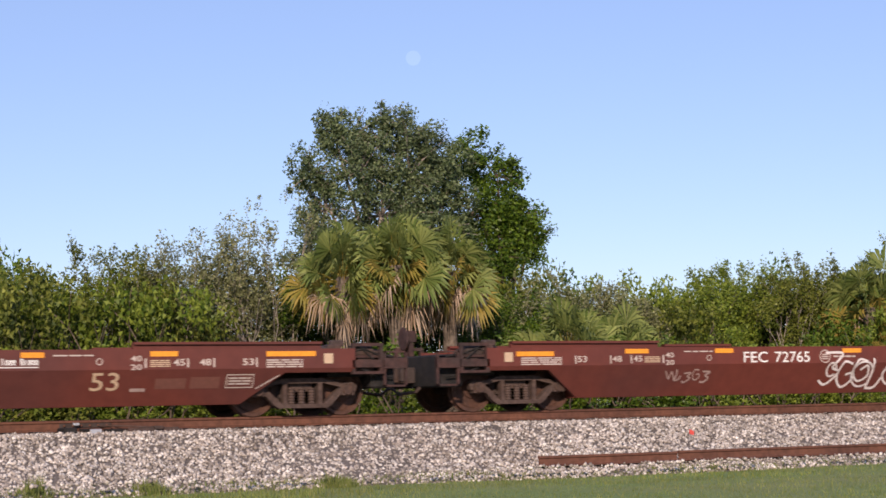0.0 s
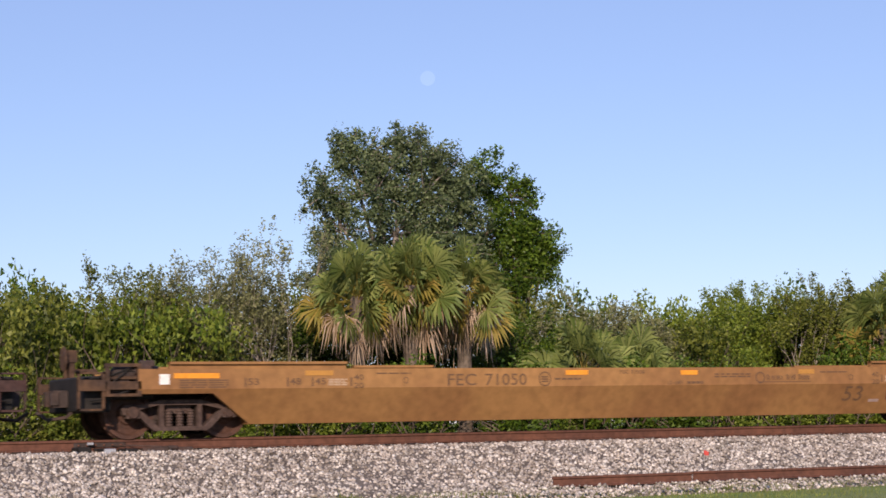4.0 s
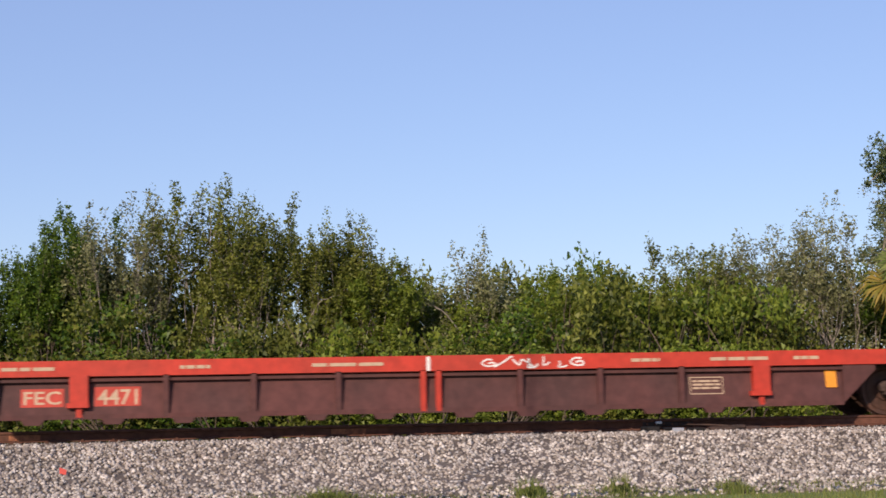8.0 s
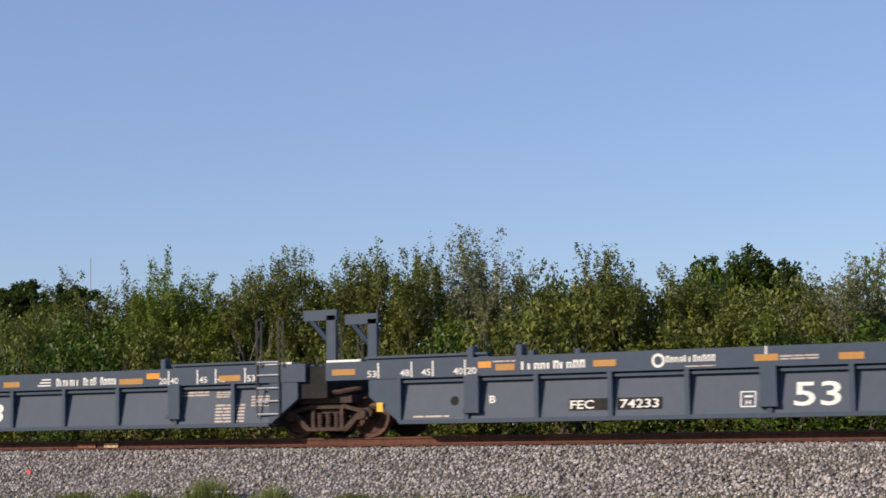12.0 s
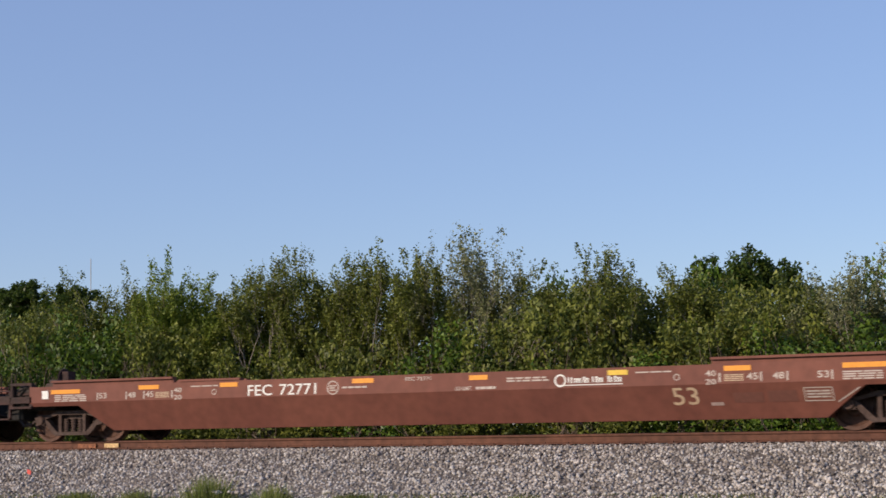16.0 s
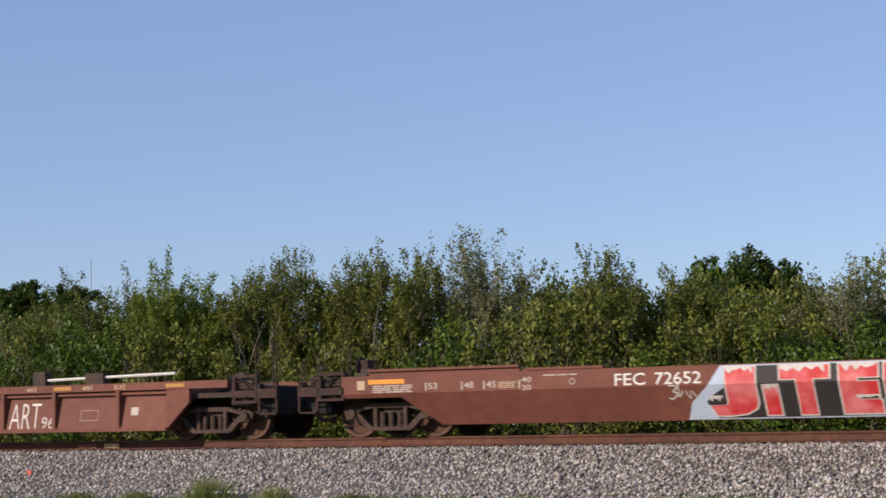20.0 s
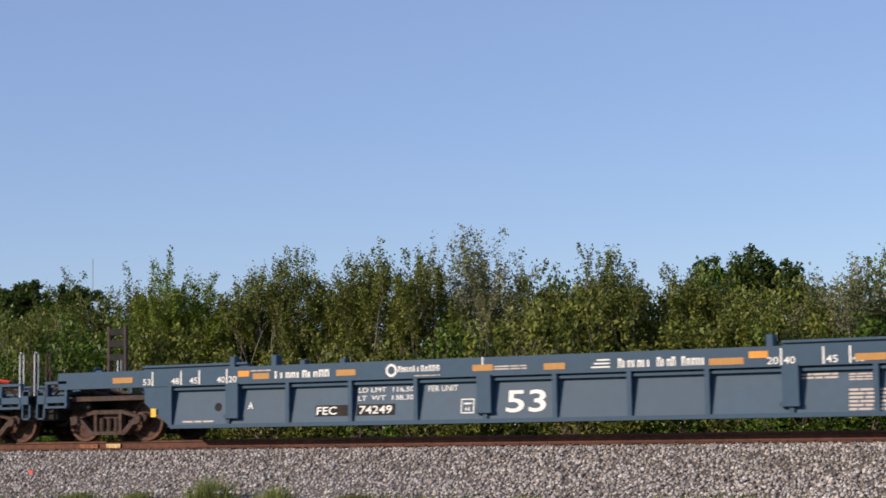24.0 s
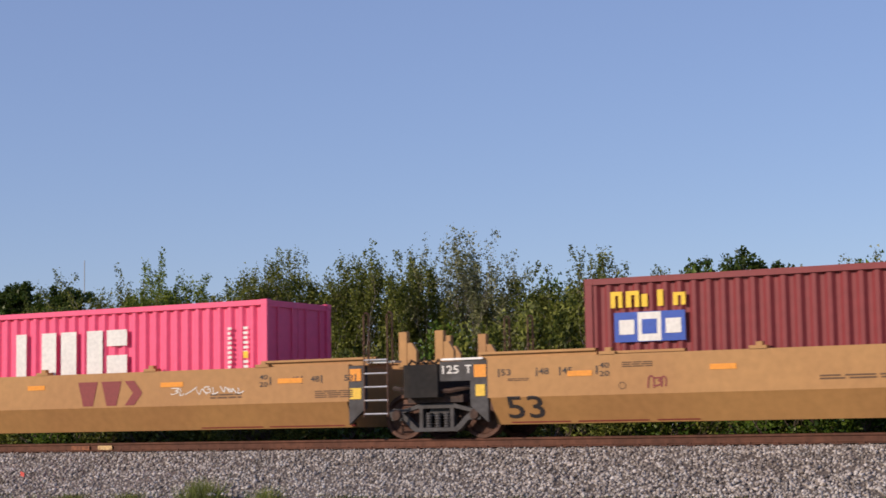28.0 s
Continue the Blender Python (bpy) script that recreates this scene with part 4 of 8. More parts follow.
def rib_y(s, chord, z):
    """The plate between the posts leans in towards the top chord."""
    return -SIDE + 0.03 + 0.13 * max(0.0, min(1.0, (z - s.bottom) / (chord - s.bottom)))


def rib_plate(s, chord):
    """The leaning plate, as a surface for lettering."""
    plate = Shape(s.top, -1.0, -2.0, 0.0, s.well, s.slope)
    plate.y = lambda z: rib_y(s, chord, z)
    return plate


def ribbed_side_mesh(piece_, s, ends, chord, sign=-1):
    """A recessed plate between a box-shaped top chord and a bottom sill."""
    def build():
        xl, xr = -ends[0], ends[1]
        if piece_ == "top_chord":
            bm = boxes((xl, xr, -SIDE, -SIDE + 0.20, chord, s.top))
        elif piece_ == "bottom_sill":
            bm = boxes((-s.well, s.well, -SIDE - 0.01, -SIDE + 0.16, s.bottom - 0.03, s.bottom + 0.05))
        elif piece_ == "cable_duct":
            bm = boxes((-s.well, s.well, -SIDE + 0.05, -SIDE + 0.16, chord - 0.09, chord - 0.04))
        else:
            bm = bmesh.new()
            panel(bm)
        if sign > 0:
            for v in bm.verts:
                v.co.y *= -1
            bmesh.ops.reverse_faces(bm, faces=bm.faces)
        return bm

    def panel(bm):
        lean = [bm.verts.new((x, rib_y(s, chord, z) + d, z)) for d in (0.0, 0.04) for x, z in ((-s.well, s.bottom), (s.well, s.bottom), (s.well, chord + 0.01), (-s.well, chord + 0.01))]
        for q in ((0, 1, 2, 3), (7, 6, 5, 4), (0, 4, 5, 1), (2, 6, 7, 3)):
            bm.faces.new([lean[i] for i in q])
        for a, b, sg in ((-s.slope, -s.well, -1), (s.well, s.slope, 1)):
            pts = [(a, chord + 0.01), (a, 0.80), (b, s.bottom), (b, chord + 0.01)] if sg < 0 else [(a, chord + 0.01), (a, s.bottom), (b, 0.80), (b, chord + 0.01)]
            prism(bm, pts, -SIDE + 0.02, -SIDE + 0.13)
    return build


def post_mesh(s, chord, w=0.045):
    return lambda: prism(bmesh.new(), [(-w, s.bottom), (w, s.bottom), (w, chord + 0.01), (-w, chord + 0.01)], -SIDE - 0.012, -SIDE + 0.2)


def bracket_mesh(s, chord):
    return lambda: boxes((-0.15, 0.15, -SIDE - 0.05, -SIDE + 0.12, s.bottom + 0.22, chord + 0.02), (-0.2, 0.16, -SIDE - 0.07, -SIDE + 0.1, s.bottom + 0.16, s.bottom + 0.24))


def ribbed_car(label, s, paint, chord_paint, chord, posts, brackets, ends=(True, True), rail=0, wide=()):
    car = new_car(label)
    reach = [9.9 + (1.2 if s.left else 0.0) if ends[0] else 9.70, 9.9 if ends[1] else 8.90]
    tag = "%s %s %s %s" % (s.top, ends[0], ends[1], s.left)
    for piece_ in ("side_panel", "top_chord", "bottom_sill", "cable_duct"):
        for sg in (-1, 1):
            add(car, piece_, "rib %s %s %s" % (piece_, sg, tag), ribbed_side_mesh(piece_, s, reach, chord, sg), paint)
    if chord_paint is not paint:
        add(car, "chord_cover", "chord face " + tag, lambda: boxes((-reach[0], reach[1], -SIDE - 0.012, -SIDE + 0.21, chord - 0.004, s.top + 0.006)), chord_paint)
    for x in posts:
        add(car, "side_post", "post %s" % tag, post_mesh(s, chord), paint if chord_paint is paint else chord_paint if x in wide else paint, pose(x, 0, 0))
    for x in brackets:
        add(car, "post_bracket", "bracket %s" % tag, bracket_mesh(s, chord), chord_paint, pose(x, 0, 0))
    for sg in (-1, 1):
        add(car, "bulkhead", "bulkhead %s %s" % (tag, sg), lambda: bulkhead_mesh(s, sg), paint)
    add(car, "well_floor", "floor " + tag, lambda: floor_mesh(s), DARK_STEEL)
    fittings(car, s, paint if chord_paint is paint else chord_paint, ends, rail)
    return car


def platform_mesh():
    """The joint over a shared truck: centre casting, walking plate, a bent pipe."""
    bm = boxes((-1.05, 1.05, -0.5, 0.5, 0.62, 0.95), (-0.62, 0.62, -1.15, 1.15, 0.70, 0.86))
    tube(bm, [(-0.9, -1.2, 1.0), (-0.4, -1.25, 0.92), (0.4, -1.25, 0.92), (0.9, -1.2, 1.0)], 0.05, 6)
    return bm


def pocket_mesh():
    """The dark box between two units, open hoses and levers on its top."""
    bm = boxes((-0.56, 0.20, -1.40, 1.40, 0.80, 1.44))
    for k in range(4):
        tube(bm, [(-0.5 + 0.2 * k, -1.3, 1.44), (-0.42 + 0.2 * k, -1.32, 1.53), (-0.3 + 0.18 * k, -1.3, 1.46)], 0.025, 5)
    return bm


def stile_mesh(h):
    """An upright flat bar that ends in a narrow loop."""
    return lambda: tube(bmesh.new(), [(0, 0, 0.44), (0, 0, h), (0.03, 0, h + 0.04), (0.085, 0, h + 0.04), (0.115, 0, h), (0.115, 0, 1.45)], 0.019, 5)


def rung_mesh():
    return tube(bmesh.new(), [(-0.27, 0, 0), (0.27, 0, 0)], 0.019, 6)


def guide_mesh():
    """A tall bracket with a slanted brace that guides containers in."""
    bm = boxes((-0.11, 0.11, -0.05, 0.05, 1.3, 2.50), (-0.68, 0.14, -0.05, 0.05, 2.40, 2.62))
    tube(bm, [(-0.5, 0, 2.40), (-0.08, 0, 1.96)], 0.05, 6)
    return bm


def ladder(car, x, y, h, paint):
    """Two stiles and their rungs, standing proud of the end."""
    frame_ = add(car, "ladder", "stile %s" % h, stile_mesh(h), paint, pose(x - 0.27, y, 0), "end ladder with tall looped stiles and bright rungs")
    add(frame_, "stile", "stile %s" % h, stile_mesh(h), paint, pose(0.54, 0, 0))
    for k in range(5):
        add(frame_, "rung", "rung", rung_mesh, GREY_METAL, pose(0.27, 0, 0.50 + 0.265 * k))


def joint(car, x, paint, guides=True, top=1.95, cast=None, near=-1.16, far=-1.16, bars_=None):
    """The shared truck between two units, kept with the unit on its right."""
    t = truck(car, x, cast)
    add(car, "joint_platform", "joint platform", platform_mesh, DARK_STEEL, pose(x, 0, 0), "dark platform over the shared truck")
    add(car, "joint_pocket", "joint pocket", pocket_mesh, BLACK, pose(x, 0, 0), "black box between two units")
    ladder(car, x + near, -SIDE - 0.02, top, bars_ or GREY_STEEL)
    ladder(car, x + far, SIDE + 0.02, top, bars_ or GREY_STEEL)
    if guides:
        for y in (-0.8, 0.8):
            add(car, "container_guide", "guide", guide_mesh, paint, pose(x - 0.05, y, 0), "tall bracket with a slanted brace")
        # pale strips paint the sunlight on the chord's top edges
        for x0, x1 in ((-1.44, -0.6), (0.24, 1.05)):
            part("sunlit_strip", boxes((x + x0, x + x1, -SIDE + 0.02, -SIDE + 0.3, 1.505, 1.55)), GREY_METAL, car, "pale strip standing in for the sunlit top edge")
    return t


def husky(c, label, paint, mark, number, ink, tape, seed, posts=0, **more):
    car = smooth_car(label, HUSKY, paint, posts=posts)
    husky_marks(car, HUSKY, mark, number, ink, tape, seed, **more)
    CARS.append((car, c))
    return car


def deep_marks(car, s, number, unit, ends, seed, ink=WHITE, mark="AOK"):
    zt = 1.36
    size_marks(car, s, ink, zt)
    for x0, x1, z in ((-6.35, -5.9, 1.12), (-3.5, -3.05, 1.14), (-0.32, 0.13, 1.0), (2.82, 3.25, 1.12), (6.0, 6.4, 1.12)):
        patch(car, s, x0, x1, z, z + 0.10, ORANGE, "reflector", 0.008)
    if not ends[1]:
        patch(car, s, 7.94, 8.36, 1.22, 1.42, ORANGE, "reflector", 0.008)
    if not ends[0]:
        patch(car, s, -8.82, -7.91, 1.31, 1.41, ORANGE, "reflector", 0.008)
        word(car, s, "125", -8.4, -8.12, 1.17, 1.29, ink)
        word(car, s, "T", -8.02, -7.92, 1.17, 1.29, ink)
        patch(car, s, -8.02, -7.84, 0.86, 1.06, AMBER, "label_tag", 0.008)
    word(car, s, "53", -7.57, -6.92, 0.50, 0.88, ink)
    outline(car, s, -6.86, -6.33, 0.52, 0.76, DULL_WHITE, 0.014)
    bars(car, s, -6.82, -6.37, 0.55, 0.73, 4, DULL_WHITE, seed)
    word(car, s, mark, -4.2, -3.58, 0.84, 1.06, ink)
    word(car, s, number, -3.48, -2.46, 0.84, 1.06, ink)
    if unit:
        word(car, s, unit, -1.21, -0.99, 0.76, 0.98, ink)
    word(car, s, "%s %s %s" % (mark, number, unit), -0.48, 0.23, 1.36, 1.43, ink)
    word(car, s, "WELL LD LMT  118,600", -0.69, 0.47, 1.20, 1.27, ink)
    bars(car, s, 4.93, 5.34, 1.16, 1.40, 5, DULL_WHITE, seed + 3)
    if not ends[1]:
        bars(car, s, 6.62, 7.35, 0.80, 1.06, 5, DULL_WHITE, seed + 4, words=5)
        bars(car, s, 6.62, 7.2, 0.52, 0.66, 3, DULL_WHITE, seed + 5, words=4)
    else:
        bars(car, s, 6.86, 8.05, 0.83, 0.90, 2, DULL_WHITE, seed + 4, words=7)
        bars(car, s, 6.35, 6.64, 0.60, 0.68, 2, CREAM, seed + 5, words=2)
        bars(car, s, 6.72, 7.12, 0.54, 0.68, 2, DULL_WHITE, seed + 8, words=4)
        bars(car, s, 8.2, 8.84, 1.16, 1.42, 4, WHITE, seed + 9, words=6)
        word(car, s, "L 205-1", 8.22, 8.6, 0.92, 1.0, ink)
        bars(car, s, 8.2, 8.86, 0.82, 0.86, 1, DULL_WHITE, seed + 10, words=5)
    ring(car, s, 5.82, 0.94, 0.08, DULL_WHITE, 0.015)
    ring(car, s, -5.75, 0.94, 0.08, DULL_WHITE, 0.015)
    bars(car, s, -5.5, -5.1, 1.16, 1.40, 4, DULL_WHITE, seed + 6)


def deep_unit(c, label, paint, number, unit, ends, seed, ink=WHITE):
    car = smooth_car(label, DEEP, paint, ends=ends, posts=1.9)
    deep_marks(car, DEEP, number, unit, ends, seed, ink)
    CARS.append((car, c))
    return car


END_LEFT = Shape(1.50, 0.20, 0.28, 0.0, 8.0, 8.7)
END_LEFT.left = 0.83


def tall_rib_unit(c, label, paint, number, unit, ends, seed, stretch=1.0, shift=0.0):
    """A ribbed unit; stretch and shift set its stencils apart from those of its fellows."""
    s = END_LEFT if ends[0] else RIB_TALL
    posts = [-8.0, -6.5, -5.0, -3.49, -1.98, -0.45, 1.03, 2.54, 4.05, 5.6, 7.1]
    car = ribbed_car(label, s, paint, paint, 1.14, posts, [-6.36, -0.45, 5.6], ends, rail=1.95)
    chord = Shape(s.top, 0.0, -1.0, 0.0, s.well, s.slope)
    plate = rib_plate(s, 1.14)

    def at(x):
        return x * stretch + shift
    for x0, x1 in ((-8.85, -6.1), (5.4, 7.95)):
        for y in (-SIDE + 0.25, SIDE - 0.25):
            add(car, "raised_wall", "tall raised %s %s" % (x0, y), chord_mesh(x0, x1, s.top - 0.02, s.top + 0.10, y), paint)
    for x in (-6.45, -5.4, 5.2):
        for y in (-SIDE + 0.2, SIDE - 0.2):
            add(car, "locking_cone", "cone block", lambda: boxes((-0.07, 0.07, -0.1, 0.1, 1.48, 1.72), bevel=0.015), paint, pose(x, y, 0))
    if ends[0]:
        stand = part("brake_stand", boxes((-9.92, -9.86, -1.25, -1.17, 1.4, 2.5), (-9.46, -9.40, -1.25, -1.17, 1.4, 2.5)), DARK_STEEL, car, "tall dark frame at the coupler end")
        for z in (1.75, 2.05, 2.3):
            part("cross_bar", boxes((-9.86, -9.46, -1.24, -1.18, z, z + 0.14)), BLACK, stand)
    # strokes and numbers on the top chord
    for x, n, sg in ((-8.48, "53", -1), (-7.72, "48", -1), (-7.24, "45", -1), (-6.53, "40", -1), (-6.53, "20", 1), (5.42, "40", 1), (5.42, "20", -1), (6.18, "45", 1), (6.65, "48", 1), (7.4, "53", 1)):
        patch(car, chord, x, x + 0.035, 1.16, 1.46, WHITE, "length_mark")
        x0 = x + 0.06 if sg > 0 else x - 0.24
        word(car, chord, n, x0, x0 + 0.21, 1.18, 1.31, WHITE, "length_mark")
    patch(car, chord, at(-0.5), at(-0.5) + 0.035, 1.28, 1.5, WHITE, "centre_mark")
    for x0, x1, z, m in ((-9.55, -9.0, 1.24, AMBER), (-6.22, -5.94, 1.29, ORANGE), (-5.85, -5.44, 1.23, AMBER), (-3.81, -3.35, 1.24, AMBER), (-0.7, -0.26, 1.24, AMBER), (0.82, 1.26, 1.22, AMBER), (4.85, 5.2, 1.30, ORANGE), (4.1, 4.75, 1.20, AMBER), (6.75, 7.3, 1.2, AMBER)):
        x0, x1 = (at(x0), at(x1)) if -6 < x0 < 4 else (x0, x1)
        patch(car, chord, x0, x1, z, z + 0.12, m, "reflector", 0.008)
    wordmark(car, chord, at(-5.32), at(-3.97), 1.23, 1.38, WHITE, 4, 10)
    ring(car, chord, at(-2.52), 1.31, 0.13, WHITE, 0.05, "round_mark")
    wordmark(car, chord, at(-2.38), at(-1.42), 1.27, 1.39, WHITE, 5, 11)
    bars(car, chord, at(-2.0), at(-1.42), 1.17, 1.21, 1, DULL_WHITE, seed)
    for k in range(3):
        patch(car, chord, 1.79 + 0.06 * k, 2.17, 1.22 + 0.065 * k, 1.25 + 0.065 * k, WHITE, "railway_mark")
    wordmark(car, chord, 2.32, 4.05, 1.21, 1.38, WHITE, 6, 18)
    bars(car, chord, at(-0.23), at(0.46), 1.24, 1.34, 2, DULL_WHITE, seed + 1)
    bars(car, chord, at(-5.9), at(-5.4), 1.38, 1.43, 1, DULL_WHITE, seed + 2)
    # on the plates between the posts
    word(car, plate, "53", at(-0.03), at(-0.03) + 0.84, 0.44, 0.86, WHITE)
    outline(car, plate, at(-1.01), at(-1.01) + 0.29, 0.44, 0.72, WHITE, 0.02)
    word(car, plate, "H", at(-1.01) + 0.1, at(-1.01) + 0.19, 0.48, 0.56, WHITE)
    bars(car, plate, at(-1.01) + 0.07, at(-1.01) + 0.23, 0.60, 0.66, 1, WHITE, seed, words=1)
    if number:
        patch(car, plate, -4.36, -3.55, 0.44, 0.66, BLACK, "number_panel", 0.004)
        patch(car, plate, -3.38, -2.49, 0.44, 0.66, BLACK, "number_panel", 0.004)
        word(car, plate, "FEC", -4.33, -3.85, 0.47, 0.63, WHITE)
        word(car, plate, number, -3.32, -2.56, 0.47, 0.63, WHITE)
    if unit:
        word(car, plate, unit, at(-6.04), at(-6.04) + 0.13, 0.62, 0.76, WHITE)
    bars(car, plate, 5.75, 6.4, 0.90, 1.02, 2, DULL_WHITE, seed + 3)
    bars(car, plate, 6.6, 7.0, 0.86, 1.0, 3, DULL_WHITE, seed + 6)
    bars(car, plate, 6.6, 7.35, 0.34, 0.74, 6, DULL_WHITE, seed + 4)
    bars(car, plate, 7.5, 7.95, 0.66, 0.90, 4, DULL_WHITE, seed + 7)
    bars(car, plate, -7.7, -6.9, 0.36, 0.42, 1, DULL_WHITE, seed + 5)
    patch(car, chord, -8.5, -8.36, 0.50, 0.68, YELLOW, "label_tag", 0.02)
    ring(car, plate, -6.8, 0.68, 0.09, BLACK, 0.085, "drain_hole")
    CARS.append((car, c))
    return car
# ---------------------------------------------------------------- trees and shrubs


def leaf_cloud(name, g, centres, radii, per, size, mat, narrow=0.5, droop=0.0, tall=1.0):
    """Leaves scattered in clumps: small narrow blades."""
    n = len(centres) * per
    c = np.repeat(np.asarray(centres), per, 0)
    r = np.repeat(np.asarray(radii), per)
    d = g.normal(size=(n, 3))
    d /= np.linalg.norm(d, axis=1)[:, None]
    p = c + d * (r * g.random(n) ** 0.6)[:, None] * np.array((1.0, 1.0, tall))
    u = g.normal(size=(n, 3))
    u[:, 2] = u[:, 2] * 0.6 - droop
    u /= np.linalg.norm(u, axis=1)[:, None]
    w = np.cross(u, g.normal(size=(n, 3)))
    w /= np.linalg.norm(w, axis=1)[:, None] + 1e-9
    s = size * g.uniform(0.6, 1.35, n)[:, None]
    v = np.empty((n, 3, 3))
    v[:, 0], v[:, 1], v[:, 2] = p - u * s * 0.5 - w * s * narrow * 0.3, p + u * s * g.uniform(-0.2, 0.2, (n, 1)) + w * s * narrow, p + u * s * 0.55
    me = bpy.data.meshes.new(name)
    me.vertices.add(n * 3)
    me.vertices.foreach_set("co", v.reshape(-1))
    me.loops.add(n * 3)
    me.loops.foreach_set("vertex_index", np.arange(n * 3))
    me.polygons.add(n)
    me.polygons.foreach_set("loop_start", np.arange(n) * 3)
    me.update(calc_edges=True)
    me.materials.append(mat)
    return me


def limbs(bm, rng, start, way, length, radius, depth, tips):
    """A limb that bends and forks; the ends of the twigs are kept for the leaves."""
    pts = [Vector(start)]
    d = Vector(way).normalized()
    for k in range(4):
        d = (d + Vector((rng.uniform(-0.25, 0.25), rng.uniform(-0.25, 0.25), rng.uniform(-0.05, 0.2)))).normalized()
        pts.append(pts[-1] + d * length / 4)
    tube(bm, pts, radius, 4 if depth > 1 else 3, radius * 0.55)
    if depth <= 1:
        tips += [pts[-1], pts[3], pts[2]]
    if depth > 0:
        for k in range(3 if depth > 1 else 2):
            a = rng.uniform(0, 6.28)
            e = (d * 0.8 + Vector((math.cos(a), math.sin(a), rng.uniform(0.1, 0.5))) * 0.75).normalized()
            limbs(bm, rng, pts[rng.choice((2, 3, 4))], e, length * rng.uniform(0.55, 0.75), radius * 0.55, depth - 1, tips)


def bush(x, y, base, height, width, leaf, seed, label, dense=1.0, twig=None, size=0.082):
    """A tall shrub: forked stems opening into a broad dome, upright leafy sprigs at the twig ends, a shaded body behind gaps."""
    rng, g = random.Random(seed), np.random.default_rng(seed)
    ob = tagged(new("shrub"), label, "shrub", "thicket behind the track")
    ob.matrix_basis = pose(x, y, base)
    meshes, tips = [], []
    for k in range(5):
        a = rng.uniform(0, 6.28)
        bm = bmesh.new()
        limbs(bm, rng, (0.25 * math.cos(a), 0.15 * math.sin(a), -0.1), (1.0 * math.cos(a), 0.6 * math.sin(a), 0.9), height * 0.5, 0.013 + 0.0035 * height, 3, tips)
        meshes.append(bm)
    pts = np.array([t[:] for t in tips])
    mx, my, mz = max(0.5, np.abs(pts[:, 0]).max()), max(0.5, np.abs(pts[:, 1]).max()), pts[:, 2].max()

    def spread(p):
        """Opens the crown into a dome: outer twigs end lower."""
        up, out = max(0.0, p[2]) / mz, min(1.0, abs(p[0]) / mx)
        return (math.copysign(out ** 0.9, p[0]) * width * 1.9, p[1] * 1.3 / my, (height - 0.05) * up ** 0.68 * (1.0 - 0.20 * out * out) if p[2] > 0 else p[2])
    for bm in meshes:
        for v in bm.verts:
            v.co = spread(v.co)
        part("stem", bm, twig or BARK, ob)
    pts = np.array([spread(p) for p in pts])
    pts = pts[pts[:, 2] > height * 0.3]
    high = np.clip(pts[:, 2] / height, 0, 1)
    pts[:, 2] += g.uniform(-0.10, 0.06, len(pts))
    put("sprig_leaves", leaf_cloud("sprig_leaves", g, pts, g.uniform(0.10, 0.20, len(pts)) * (1.25 - 0.35 * high), max(9, int(21 * dense)), size * 0.92, leaf, 0.5, -0.25, 1.7), None, ob)
    n = 66
    body = np.stack([g.uniform(-1.7, 1.7, n) * width, g.uniform(-0.4, 1, n) * 0.9, g.random(n) ** 0.7 * height * 0.84], 1)
    body[:, 2] *= 1.0 - 0.18 * (np.abs(body[:, 0]) / width / 1.7) ** 2
    put("crown", leaf_cloud("crown", g, body, g.uniform(0.20, 0.40, n), int(62 * dense), size, leaf), None, ob)
    return ob


def fan(verts, faces, at, way, size, blades, rng, sag=0.25):
    """One fan-shaped palm leaf: long narrow blades spread from the stalk's end, the tips nodding."""
    d = Vector(way).normalized()
    side = d.cross(Vector((0, 0, 1)))
    side = side.normalized() if side.length > 0.05 else Vector((1, 0, 0))
    up = side.cross(d).normalized()
    roll = rng.uniform(0.5, 1.57) * rng.choice((-1, 1))
    side, up = side * math.cos(roll) + up * math.sin(roll), up * math.cos(roll) - side * math.sin(roll)
    for k in range(blades):
        a = -1.75 + 3.5 * k / (blades - 1) + rng.uniform(-0.05, 0.05)
        b = (d * math.cos(a) + side * math.sin(a)).normalized()
        ln = size * (1.0 - 0.25 * abs(a) / 2.1) * rng.uniform(0.88, 1.08)
        n_ = b.cross(up).normalized() * size * 0.05
        p1 = Vector(at) + b * ln * 0.62 + up * ln * (0.10 if k % 2 else 0.03)
        p2 = Vector(at) + b * ln - Vector((0, 0, ln * sag * rng.uniform(0.4, 1.5)))
        i = len(verts)
        verts += [tuple(at), (p1 + n_)[:], (p1 - n_)[:], p2[:]]
        faces += [(i, i + 1, i + 2), (i + 1, i + 3, i + 2)]


